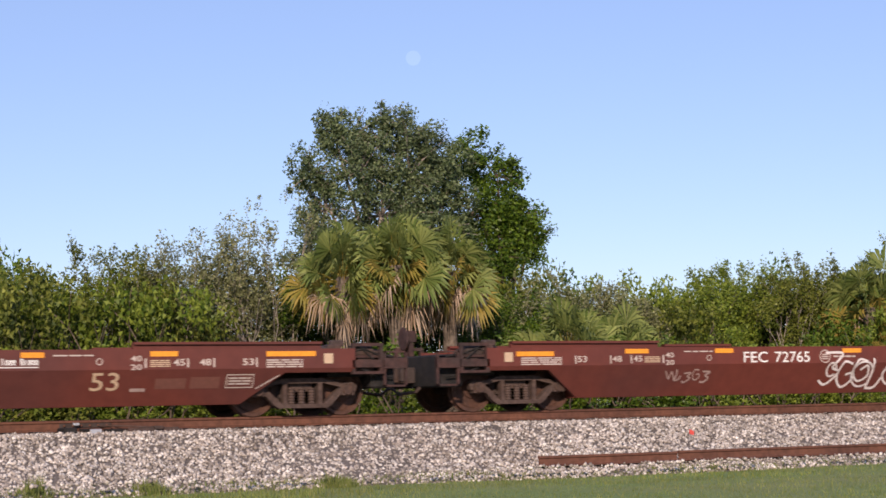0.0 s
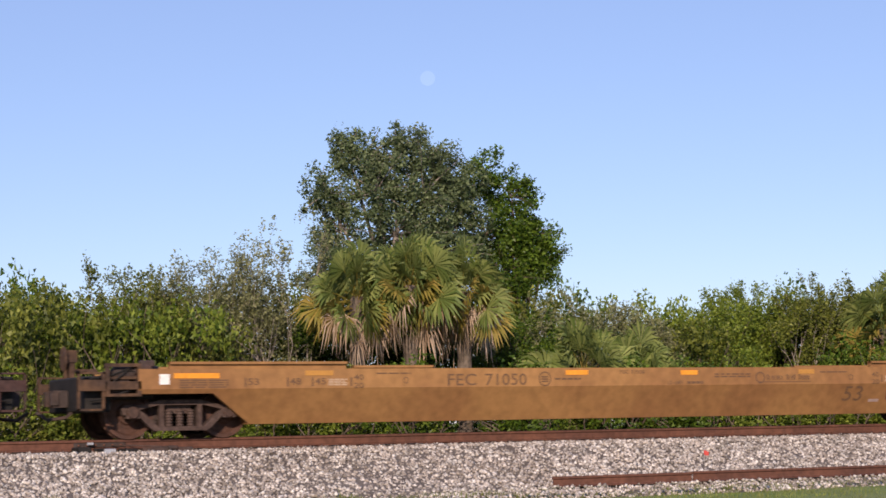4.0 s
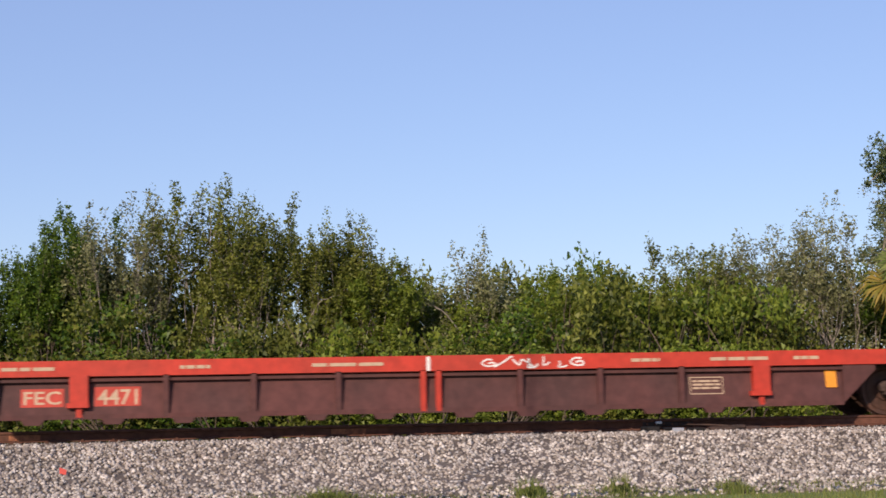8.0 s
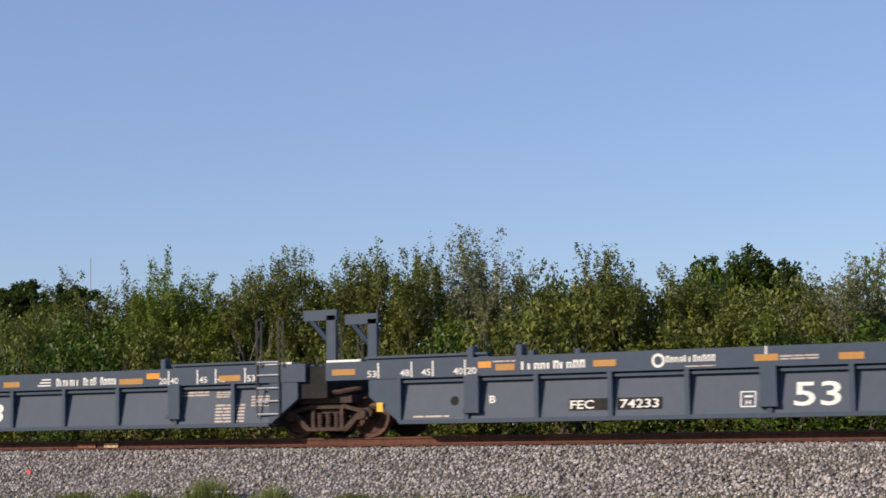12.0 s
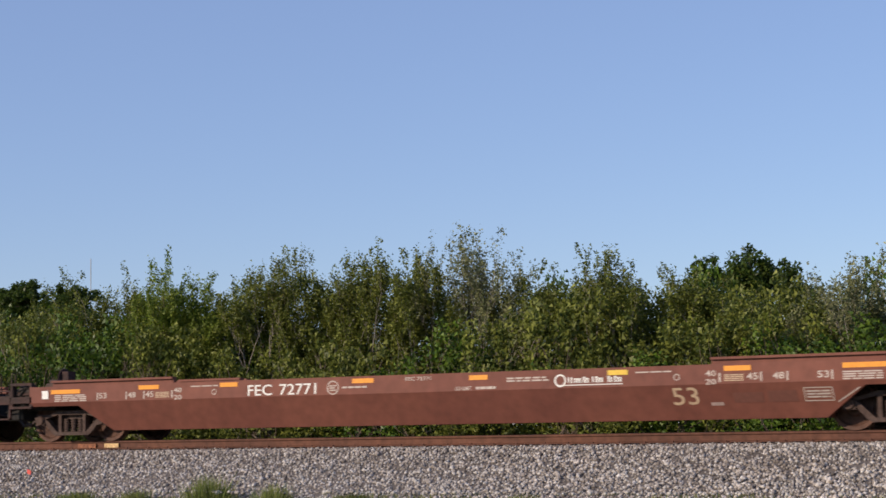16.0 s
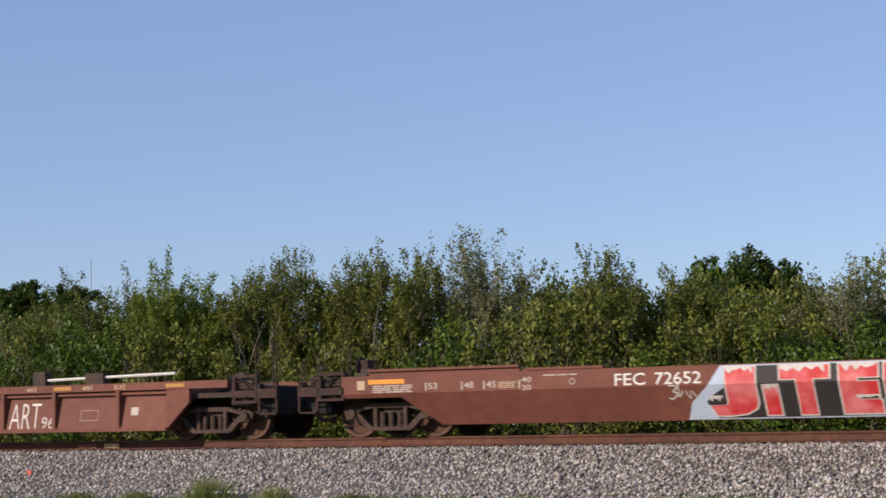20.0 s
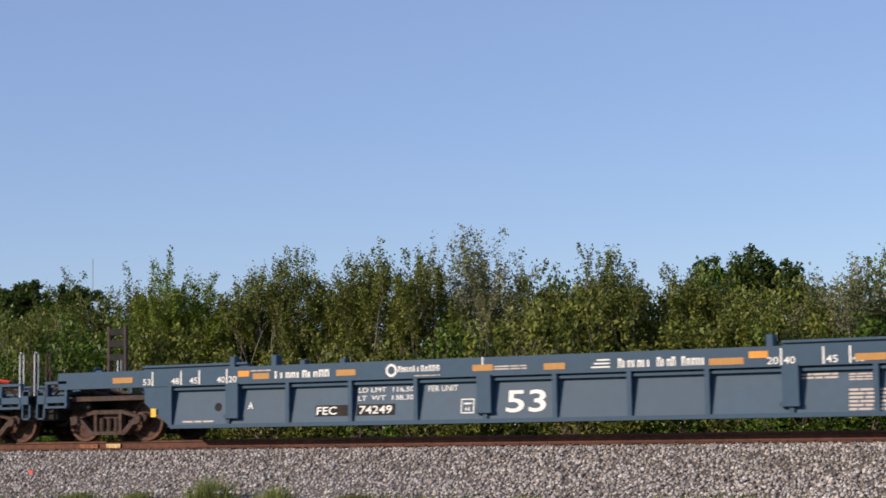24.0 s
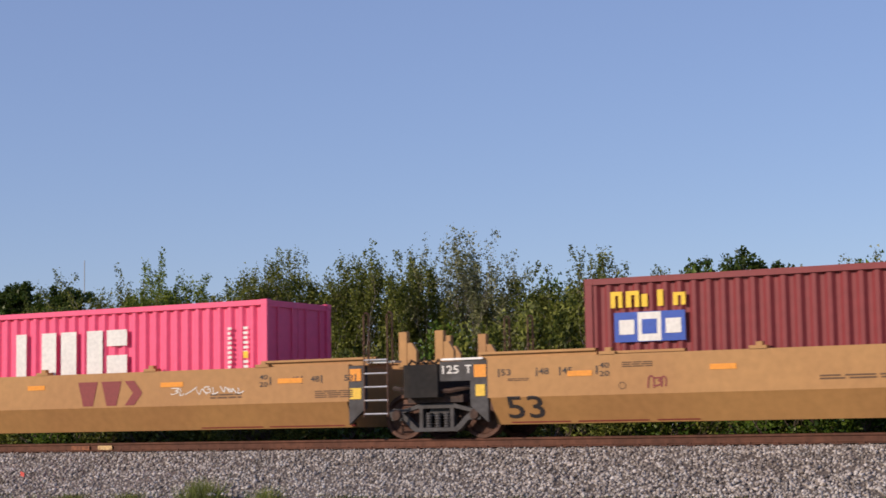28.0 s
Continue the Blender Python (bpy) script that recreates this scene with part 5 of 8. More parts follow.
def palm(x, y, base, height, seed, label, radius=1.5, fronds=60, dead=26, trunk=0.17):
    """A cabbage palm: fibrous trunk, a round head of fan leaves, dry ones hanging below."""
    rng = random.Random(seed)
    ob = tagged(new("palm"), label, "palm", "palms behind the track")
    ob.matrix_basis = pose(x, y, base)
    h = height - radius * 0.9
    bm = bmesh.new()
    if trunk > 0.1:
        lathe(bm, [(-0.2, trunk * 1.3), (0.3, trunk)] + [(0.3 + (h - 0.3) * k / 14, trunk * (1.0 + 0.12 * (k % 2))) for k in range(1, 15)], "z", 12)
    else:
        lathe(bm, [(-0.2, trunk), (max(0.2, h), trunk * 0.8)], "z", 8)
    part("trunk", bm, BARK, ob)
    kinds = {"green_fronds": (PALM_GREEN, [], []), "yellow_fronds": (PALM_GOLD, [], []), "dry_fronds": (PALM_DRY, [], [])}
    stalks = bmesh.new()
    for k in range(fronds + dead):
        a = k * 2.39996 + rng.uniform(-0.2, 0.2)
        if k < fronds:
            lift = math.radians(84 - 122 * (k / fronds) ** 0.9)
            key = "green_fronds" if k < fronds * 0.6 or rng.random() < 0.4 else "yellow_fronds"
            reach, size, sag = radius * rng.uniform(0.34, 0.76), radius * rng.uniform(0.46, 0.64), 0.22
        else:
            lift = math.radians(rng.uniform(-72, -22))
            key, reach, size, sag = "dry_fronds", radius * rng.uniform(0.3, 0.75), radius * rng.uniform(0.28, 0.46), 0.75
        way = Vector((math.cos(a) * math.cos(lift), math.sin(a) * math.cos(lift), math.sin(lift)))
        start = Vector((0, 0, max(0.1, h) - rng.uniform(0, 0.35)))
        end = start + way * reach
        tube(stalks, [start, start + way * reach * 0.5 + Vector((0, 0, 0.04)), end], 0.014, 4, 0.008)
        m_, v, f = kinds[key]
        fan(v, f, end, (way + Vector((0, 0, -0.15))).normalized(), size, 22 if key != "dry_fronds" else 13, rng, sag)
    part("leaf_stalk", stalks, PALM_GOLD, ob)
    for key, (m_, v, f) in kinds.items():
        if f:
            put(key, cloud(key, v, f), m_, ob)
    return ob


KINDS = {"m": (LEAF, "tall leafy green shrub with thin upright stems", 0.95, PALE_TWIG), "g": (LEAF_GREY, "sparse grey-green shrub with pale twigs showing", 0.5, PALE_TWIG),
         "d": (LEAF_DEEP, "dense dark green shrub", 1.2, None), "f": (LEAF_FRESH, "bright green leafy shrub", 1.1, None)}
# x, top above the road, half width, kind
LEFT_THICKET = [
    (-38.6, 5.27, 1.13, "m"), (-37.4, 5.09, 1.13, "m"), (-36.4, 5.85, 0.91, "m"), (-35.6, 5.9, 0.86, "m"), (-34.7, 6.4, 0.92, "m"), (-33.8, 6.31, 0.92, "m"), (-32.9, 5.79, 1.07, "f"), (-31.7, 6.52, 1.02, "f"),
    (-30.9, 6.09, 0.77, "f"), (-30.2, 5.81, 0.77, "f"), (-29.4, 5.41, 0.77, "f"), (-28.7, 6.81, 0.82, "m"), (-27.8, 6.67, 0.82, "m"), (-27.1, 6.19, 0.72, "m"), (-26.4, 6.26, 0.82, "m"), (-25.5, 6.28, 0.86, "m"),
    (-24.7, 6.39, 0.77, "m")]
MIDDLE_THICKET = [
    (-24.0, 6.07, 0.66, "m"), (-23.4, 6.46, 0.61, "m"), (-22.8, 6.9, 0.61, "g"), (-22.2, 6.68, 0.66, "g"), (-21.5, 6.55, 0.71, "g"), (-20.8, 5.74, 0.77, "m"), (-20.0, 5.72, 0.97, "m"), (-18.9, 5.72, 0.97, "m"),
    (-18.1, 5.9, 0.86, "m"), (-17.2, 5.54, 0.86, "m"), (-16.4, 5.43, 0.66, "m"), (-15.9, 4.86, 0.71, "m"), (-15.0, 4.54, 0.92, "m"), (-14.1, 4.63, 0.86, "m"), (-13.3, 4.72, 0.66, "m"), (-12.8, 5.1, 0.61, "g"),
    (-12.1, 4.91, 0.72, "g"), (-11.4, 5.32, 0.72, "g"), (-10.7, 5.51, 0.72, "g"), (-10.0, 5.35, 1.12, "d"), (-8.5, 4.65, 1.02, "d")]
PALM_THICKET = [
    (-8.0, 5.21, 0.61, "d"), (-7.3, 5.12, 0.66, "g"), (-6.7, 4.59, 0.71, "g"), (-5.9, 4.67, 0.77, "g"), (-5.2, 4.25, 0.66, "g"), (-4.6, 5.29, 0.72, "d"), (-3.8, 5.72, 0.71, "d"), (-3.2, 5.96, 0.66, "d"),
    (-2.5, 6.52, 0.66, "d"), (-1.9, 6.36, 0.6, "g"), (-1.4, 6.73, 0.66, "g"), (-0.6, 6.96, 0.91, "m"), (0.4, 6.94, 0.82, "m"), (1.0, 6.37, 0.66, "m"), (1.7, 6.66, 0.82, "m"), (2.6, 6.12, 0.77, "m"),
    (3.2, 6.18, 0.61, "m"), (3.8, 5.94, 0.71, "m"), (4.6, 5.12, 0.82, "f"), (5.4, 4.74, 0.92, "f")]
RIGHT_THICKET = [
    (6.4, 5.67, 0.77, "g"), (6.9, 5.24, 0.61, "g"), (7.6, 4.97, 0.66, "f"), (8.2, 4.84, 0.66, "f"), (8.9, 4.82, 0.66, "f"), (9.5, 4.82, 0.66, "f"), (10.2, 4.54, 0.82, "f"), (11.1, 5.48, 0.82, "m"),
    (11.8, 5.24, 0.82, "m"), (12.7, 5.61, 0.77, "g"), (13.3, 5.64, 0.82, "g"), (14.3, 5.87, 0.91, "g"), (15.1, 6.42, 0.82, "g"), (15.9, 6.69, 1.18, "g"), (17.4, 5.04, 1.2, "d"), (19.4, 4.94, 1.2, "d"),
    (21.4, 4.64, 1.2, "d"), (23.4, 5.08, 1.2, "g"), (24.4, 5.04, 0.97, "g"), (25.3, 4.6, 0.86, "g"), (26.1, 4.81, 0.82, "g"), (26.9, 4.39, 0.77, "f"), (27.6, 4.78, 0.77, "f"), (28.4, 5.24, 0.97, "f"),
    (29.5, 5.42, 1.07, "f"), (30.5, 5.27, 1.12, "f"), (31.7, 5.65, 1.02, "m"), (32.5, 5.56, 0.92, "m"), (33.5, 5.03, 1.07, "m"), (34.6, 6.04, 1.2, "m"), (36.2, 5.54, 1.2, "m"), (38.2, 5.44, 1.2, "m")]
depth = random.Random(17)
for i, (x, top, half, kind) in enumerate(LEFT_THICKET + MIDDLE_THICKET + PALM_THICKET + RIGHT_THICKET):
    leaf, label, dense, twig = KINDS[kind]
    bush(x, 41.0 + depth.uniform(-0.5, 0.5), 0.38, top - 0.38, half, leaf, 100 + i, label, dense, twig)


fill = random.Random(31)
for i in range(34):
    x = -43 + 2.55 * i + fill.uniform(-0.7, 0.7)
    leaf, label, dense, twig = KINDS[fill.choice("mmddm")]
    if not 15.5 < x < 23.5:
        bush(x, 43.2 + fill.uniform(-0.4, 0.6), 0.38, fill.uniform(3.6, 4.5), 1.2, leaf, 300 + i, label, 0.75, twig, 0.12)


def crown_tree(x, y, base, lumps, leaf, seed, label, per=260, size=0.16, trunk=0.22, twig=None):
    """A broad tree: trunk, limbs to each lump of the crown, leaves over the lumps."""
    rng, g = random.Random(seed), np.random.default_rng(seed)
    ob = tagged(new("tree"), label, "tree")
    ob.matrix_basis = pose(x, y, base)
    bm = bmesh.new()
    tube(bm, [(0, 0, -0.2), (0.1, 0, 1.2), (0, 0.1, 2.6)], trunk, 8, trunk * 0.7)
    c, r = [], []
    for lx, ly, lz, rad in lumps:
        tube(bm, [(0, 0.05, 2.2), (lx * 0.4, ly * 0.4, 2.2 + (lz - 2.2) * 0.5), (lx, ly, lz)], trunk * 0.45, 5, 0.02)
        for k in range(int(30 * rad * rad) + 14):
            d = Vector((rng.gauss(0, 1), rng.gauss(0, 1), rng.gauss(0, 1))).normalized()
            p = Vector((lx, ly, lz)) + d * rad * rng.uniform(0.3, 1.05)
            c.append(p[:])
            r.append(rng.uniform(0.18, 0.36))
            if k % 2 == 0:
                tube(bm, [(lx, ly, lz), (Vector((lx, ly, lz)) * 0.4 + p * 0.6 + Vector((0, 0, 0.05)))[:], (p + d * 0.2)[:]], 0.022, 4, 0.006)
    part("trunk", bm, twig or BARK, ob)
    put("crown", leaf_cloud("crown", g, c, r, per, size, leaf), None, ob)
    return ob


crown_tree(19.9, 43.5, 0.6, [(-2.1, 0, 6.9, 0.8), (-1.5, 0, 8.15, 0.6), (-0.9, 0.2, 7.9, 0.85), (-0.1, 0, 8.0, 0.9), (0.75, 0.2, 8.15, 0.9), (1.4, 0, 7.5, 0.9), (1.9, 0.2, 7.2, 0.8), (-0.8, -0.3, 7.0, 1.2), (0.6, -0.3, 6.9, 1.3), (1.7, 0, 6.3, 1.1),
                             (-1.7, 0.1, 6.0, 0.95), (-0.3, -0.4, 5.8, 1.4), (1.2, -0.2, 5.4, 1.4), (-1.9, 0, 4.8, 1.1), (-0.6, -0.2, 4.4, 1.5), (1.0, 0, 4.0, 1.5), (-1.6, 0, 3.2, 1.3), (0.6, 0, 2.8, 1.5)],
           LEAF_DULL, 900, "large spreading tree with dull green leaves and thin top twigs", 88, 0.092, 0.25, PALE_TWIG)
crown_tree(23.9, 44.0, 0.4, [(-1.2, 0, 8.0, 0.75), (-0.25, 0, 7.35, 0.8), (0.45, 0, 6.3, 0.75), (0.7, 0, 5.5, 0.75), (-0.35, 0, 6.5, 0.85), (0.25, 0.2, 5.9, 0.8), (-1.1, 0, 6.2, 1.2), (0.35, 0, 5.3, 0.75), (-0.8, 0, 5.0, 1.3), (-0.1, 0.2, 4.5, 0.9), (-0.6, 0, 3.4, 1.2), (-0.5, 0, 2.0, 1.2)],
           LEAF_DEEP, 901, "dense glossy deep green tree beside a larger one", 84, 0.098)
crown_tree(-18.7, 52, 0.4, [(-1.1, 0, 5.2, 1.0), (0.2, 0, 5.5, 0.85), (1.1, 0, 5.2, 0.8), (0.0, 0, 4.0, 1.6), (-1.8, 0, 4.2, 0.9), (1.9, 0, 4.3, 0.8)], LEAF_DARK, 902, "dense round dark green tree behind the thicket", 60, 0.15)
for i, (x, y, top, s_) in enumerate(((-66.8, 72, 9.3, 1.7), (-63.4, 72, 9.2, 1.6), (-59.8, 72, 6.7, 1.3), (-52, 75, 5.8, 1.5), (-47.5, 74, 6.4, 1.5), (-70.5, 74, 9.3, 1.8))):
    crown_tree(x, y, 0.3, [(-0.9, 0, top - 1.6, s_ * 0.7), (0.8, 0, top - 1.4, s_ * 0.75), (0, 0, top - 3.0, s_), (0.1, 0, top - 1.2, s_ * 0.6)], LEAF_DARK, 910 + i, "distant dark flat-topped tree", 60, 0.2)
palm(18.1, 39.0, 0.38, 5.62, 21, "cabbage palm with green fans and dry hanging fronds", 1.4, 58, 20)
palm(16.8, 39.2, 0.38, 5.25, 22, "cabbage palm with yellowing fans and dry hanging fronds", 1.3, 52, 18)
palm(19.55, 39.0, 0.38, 5.4, 23, "cabbage palm with many dry tan fronds", 1.3, 46, 36)
palm(22.7, 38.6, 0.38, 3.5, 24, "low palmetto with upright green fans", 1.5, 34, 0, 0.08)
palm(24.4, 38.8, 0.38, 3.3, 25, "low palmetto with upright green fans", 1.4, 30, 0, 0.08)
palm(33.0, 39.5, 0.38, 4.9, 26, "green palm crowded among shrubs", 1.6, 44, 4)
palm(34.6, 39.8, 0.38, 4.6, 27, "green palm crowded among shrubs", 1.5, 44, 4)


def undergrowth():
    """Low growth in front of the shrubs: four plants, set again and again with a turn of their own."""
    protos = []
    for i, (leaf, h) in enumerate(((LEAF_FRESH, 2.0), (LEAF, 2.3), (LEAF_FRESH, 1.6), (LEAF_DEEP, 2.4), (LEAF, 1.8), (LEAF_FRESH, 2.2))):
        rng, g = random.Random(400 + i), np.random.default_rng(400 + i)
        ob = tagged(new("bush"), "low leafy green bush in the undergrowth", "bush", "undergrowth along the track")
        bm = bmesh.new()
        tips = []
        for k in range(5):
            a = rng.uniform(0, 6.28)
            limbs(bm, rng, (0.2 * math.cos(a), 0.2 * math.sin(a), -0.1), (0.5 * math.cos(a), 0.4 * math.sin(a), 1.0), h * 0.55, 0.03, 2, tips)
        part("branchwork", bm, BARK, ob)
        c = np.stack([g.normal(0, 0.65, 46), g.normal(0, 0.4, 46), g.uniform(0.0, 1.0, 46) ** 0.9 * h], 1)
        put("crown", leaf_cloud("crown", g, c, g.uniform(0.22, 0.42, 46), 80, 0.098, leaf), None, ob)
        protos.append(ob)
    rng = random.Random(77)
    x, k = -46.0, 0
    used = set()
    while x < 42:
        for y in (37.5, 39.0, 42.6):
            p = rng.choice(protos if x > 2.0 else [protos[1], protos[3], protos[4]])
            m = pose(x + rng.uniform(-0.4, 0.4), y + rng.uniform(-0.4, 0.4), 0.36, 0, 0, rng.choice((0, 180)) + rng.uniform(-35, 35)) @ Matrix.Diagonal((1.15, 1.0, 1.9 if y > 42 else 1.0 if y < 38 else rng.uniform(1.2, 1.85), 1))
            if y < 40 and 14.6 < x < 25.5 and (y > 38 or rng.random() < 0.5):
                continue
            if p in used:
                p = copy_thing(p, m)
            used.add(p)
            p.matrix_basis = m
        x += 1.45


undergrowth()
# ---------------------------------------------------------------- the train, from its first car seen to its last
CARS = []
O, A_, Y_, N_ = ORANGE, AMBER, YELLOW, None
BROWN = "oxide-red steel well car with white stencils, empty"

car = husky(25.9, "oxide-red steel well car with a white sprayed tag, empty", OXIDE, "FEC", "72765", WHITE, [O, O, O, O, O, O, O, O], 1)
scribble(car, HUSKY, -2.05, 1.2, 0.32, 1.08, 8, CHALK, 0.045, 5)
loop(car, HUSKY, -1.0, 0.62, 0.28, 0.26, CHALK, 0.04, 0.4, 5.4)
loop(car, HUSKY, -1.85, 0.72, 0.12, 0.14, CHALK, 0.04, 0.0, 5.6)
scribble(car, HUSKY, -6.0, -4.9, 0.5, 0.75, 5, DULL_CHALK, 0.03, 6)

car = husky(3.0, "oxide-red steel well car with a faint sprayed tag, empty", OXIDE, "FEC", "72389", WHITE, [O] * 8, 2)
word(car, HUSKY, "TROLL", 1.65, 2.3, 0.72, 0.86, DULL_CHALK, "sprayed_tag")
word(car, HUSKY, "SLAYERS", 1.5, 2.7, 0.40, 0.60, DULL_CHALK, "sprayed_tag")

car = deep_unit(-19.7, "oxide-red articulated well car with large white sprayed loops, empty", OXIDE, "55483", "A", (False, True), 3)
pv, pf = stroke([(-1.72, 1.47), (-1.90, 1.25), (-1.97, 0.95), (-1.95, 0.65), (-1.84, 0.42), (-1.76, 0.3)], 0.09)
on_side(car, "sprayed_line", DEEP, pv, pf, CHALK, 0.009)
loop(car, DEEP, -0.87, 0.60, 0.07, 0.16, CHALK, 0.04)
pv, pf = stroke([(0.32, 1.49), (0.52, 1.25), (0.64, 0.95), (0.60, 0.65), (0.45, 0.42), (0.34, 0.3)], 0.025)
on_side(car, "sprayed_line", DEEP, pv, pf, DULL_CHALK, 0.009)
pv, pf = stroke([(0.66, 1.42), (0.76, 1.0), (0.9, 0.68), (1.12, 0.50), (1.4, 0.50), (1.62, 0.66), (1.74, 0.92)], 0.03)
on_side(car, "sprayed_line", DEEP, pv, pf, CHALK, 0.009)
loop(car, DEEP, 1.22, 1.0, 0.10, 0.16, CHALK, 0.05)
loop(car, DEEP, 1.66, 1.02, 0.11, 0.18, CHALK, 0.05)
pv, pf = stroke([(3.16, 1.49), (3.26, 1.38), (3.31, 1.22), (3.30, 1.05), (3.24, 0.88), (3.13, 0.70), (3.0, 0.50), (2.88, 0.36), (2.84, 0.27)], 0.045)
on_side(car, "sprayed_line", DEEP, pv, pf, CHALK, 0.009)
scribble(car, DEEP, 2.68, 3.05, 1.10, 1.36, 3, CHALK, 0.025, 7)
loop(car, DEEP, 3.03, 0.92, 0.08, 0.12, CHALK, 0.025)
part("mount_pad", boxes((6.9, 7.4, -SIDE + 0.1, -SIDE + 0.4, 1.62, 1.67), (8.85, 9.3, -SIDE + 0.02, -SIDE + 0.4, 1.50, 1.62)), DULL_WHITE, car, "pale pads on the top edge")
patch(car, DEEP, 8.9, 9.38, 1.20, 1.40, AMBER, "reflector", 0.012)
patch(car, DEEP, 8.9, 9.36, 0.93, 1.17, DARK_STEEL, "stencil_panel", 0.012)
patch(car, DEEP, 8.70, 8.85, 0.92, 1.10, AMBER, "label_tag", 0.012)
joint(car, -9.3, OXIDE, False, 1.95, None, -0.92, -0.92, SHADE_GRIME_TAN)
car = deep_unit(-38.55, "oxide-red articulated well car unit with a white sprayed squiggle, empty", OXIDE, "55483", "C", (False, False), 4)
for x, z, rx, rz, a0, a1 in ((2.20, 1.02, 0.46, 0.44, 0.3, 6.5), (2.26, 1.04, 0.46, 0.42, 1.2, 5.9), (3.14, 1.16, 0.46, 0.50, 2.9, 6.6), (3.0, 1.2, 0.36, 0.46, 3.9, 6.5), (2.86, 0.86, 0.18, 0.2, 0.4, 6.0), (2.74, 1.0, 0.14, 0.3, 2.0, 5.0)):
    loop(car, DEEP, x, z, rx, rz, CHALK, 0.032, a0, a1)
pv, pf = stroke([(2.02, 1.0), (2.16, 0.82), (2.34, 0.70), (2.5, 1.0), (2.68, 1.47)], 0.032)
on_side(car, "sprayed_line", DEEP, pv, pf, CHALK, 0.010)
pv, pf = stroke([(3.9 + 0.2 * k, 0.80 + 0.09 * math.sin(k * 0.55)) for k in range(22)], 0.025)
on_side(car, "sprayed_line", DEEP, pv, pf, DULL_CHALK, 0.009)
joint(car, -9.3, OXIDE, False, 1.95, None, -0.92, -0.92, SHADE_GRIME_TAN)
car = deep_unit(-57.5, "oxide-red articulated end unit of a well car, empty", OXIDE, "55483", "B", (True, False), 5)

car = husky(-80.3, "faded yellow steel well car with dark stencils, empty", TAN, "FEC", "71050", INK_FADED, [O, A_, N_, O], 6)
car = husky(-103.45, "oxide-red steel well car with white stencils, empty", OXIDE, "FEC", "71657", WHITE, [A_, N_, O, O, O, N_, A_, A_], 7, ring_x=-0.92)
patch(car, HUSKY, -7.75, -7.42, 0.95, 1.06, WHITE, "painted_patch", 0.009)
car = husky(-126.0, "oxide-red steel well car with white sprayed writing, empty", OXIDE, "FEC", "71157", WHITE, [A_, N_, A_, N_, O, O, N_, O], 8)
word(car, HUSKY, "WORL + SDODD19", 0.05, 2.75, 0.93, 1.18, WHITE, "sprayed_tag", 0.010)
scribble(car, HUSKY, 2.4, 3.4, 0.40, 0.78, 4, DULL_CHALK, 0.035, 9)
car = husky(-149.35, "faded yellow steel well car with a black sprayed tag, empty", TAN, "FEC", "71040", INK_FADED, [O, A_, O, Y_, O, Y_, O, O], 9)
scribble(car, HUSKY, -0.9, 1.05, 0.32, 0.84, 5, INK_FADED, 0.04, 10)
scribble(car, HUSKY, 1.0, 1.35, 0.55, 0.95, 2, INK_FADED, 0.04, 11)
scribble(car, HUSKY, 5.7, 6.5, 0.85, 1.05, 3, CHALK, 0.03, 12)
car = husky(-172.1, "oxide-red steel well car with grey and white sprayed tags, empty", OXIDE, "FEC", "71987", WHITE, [Y_, Y_, O, Y_, N_, Y_, Y_, Y_], 10)
scribble(car, HUSKY, -5.6, -2.2, 0.42, 0.92, 10, GREY_PAINT, 0.08, 13)
scribble(car, HUSKY, -1.2, 1.6, 0.36, 1.10, 6, DULL_CHALK, 0.035, 14)
scribble(car, HUSKY, -7.8, -7.1, 0.5, 1.12, 3, CHALK, 0.03, 15)
scribble(car, HUSKY, 4.1, 5.2, 0.55, 1.12, 5, DULL_CHALK, 0.03, 52)

# the red ribbed car
s = RIB_LOW
car = ribbed_car("red and grimy brown ribbed well car with flaking paint, empty", s, RED_BODY, RED, 0.90,
                 [-7.2, -5.85, -4.43, -2.98, -1.56, -0.12, 0.14, 1.55, 2.95, 4.39, 5.81], [-5.85, 5.81], (True, True), rail=1.85, wide=(-5.85, -0.12, 0.14, 5.81))
CARS.append((car, -194.3))
flat = Shape(s.top, -1.0, -2.0, 0.0, 7, 8)
plate = rib_plate(s, 0.90)
flat.y = lambda z: -SIDE - 0.013
word(car, plate, "FEC", -6.75, -6.15, 0.44, 0.66, CREAM)
patch(car, plate, -6.8, -6.1, 0.40, 0.70, RED, "fresh_patch", 0.004)
patch(car, plate, -5.6, -4.85, 0.40, 0.72, RED, "fresh_patch", 0.004)
word(car, plate, "4471", -5.55, -4.9, 0.42, 0.68, CREAM)
for x0, x1 in ((-7.3, -6.2), (-4.2, -3.7), (-2.0, -0.8), (3.5, 4.0), (4.9, 6.0), (6.4, 6.9)):
    bars(car, flat, x0, x1, 0.98, 1.08, 1, CREAM, int(x0 * 7) % 50, words=4)
scribble(car, flat, 0.9, 2.7, 0.93, 1.12, 7, WHITE, 0.03, 16)
patch(car, flat, -0.06, 0.0, 0.90, 1.14, WHITE, "centre_mark")
outline(car, plate, 4.55, 5.15, 0.42, 0.72, CREAM, 0.015)
for x in (-6.6, -5.3, -4.14, -3.05, -1.94, -0.79, 0.6, 1.67, 2.83, 3.87, 4.95):
    add(car, "sill_lug", "sill lug", lambda: prism(bmesh.new(), [(-0.2, 0.2), (-0.13, 0.1), (0.13, 0.1), (0.2, 0.2)], -SIDE - 0.016, -SIDE + 0.14), RED_BODY, pose(x, 0, 0))
bars(car, plate, 4.6, 5.1, 0.5, 0.68, 3, CREAM, 3)
patch(car, plate, 7.0, 7.2, 0.5, 0.8, O, "reflector", 0.03)

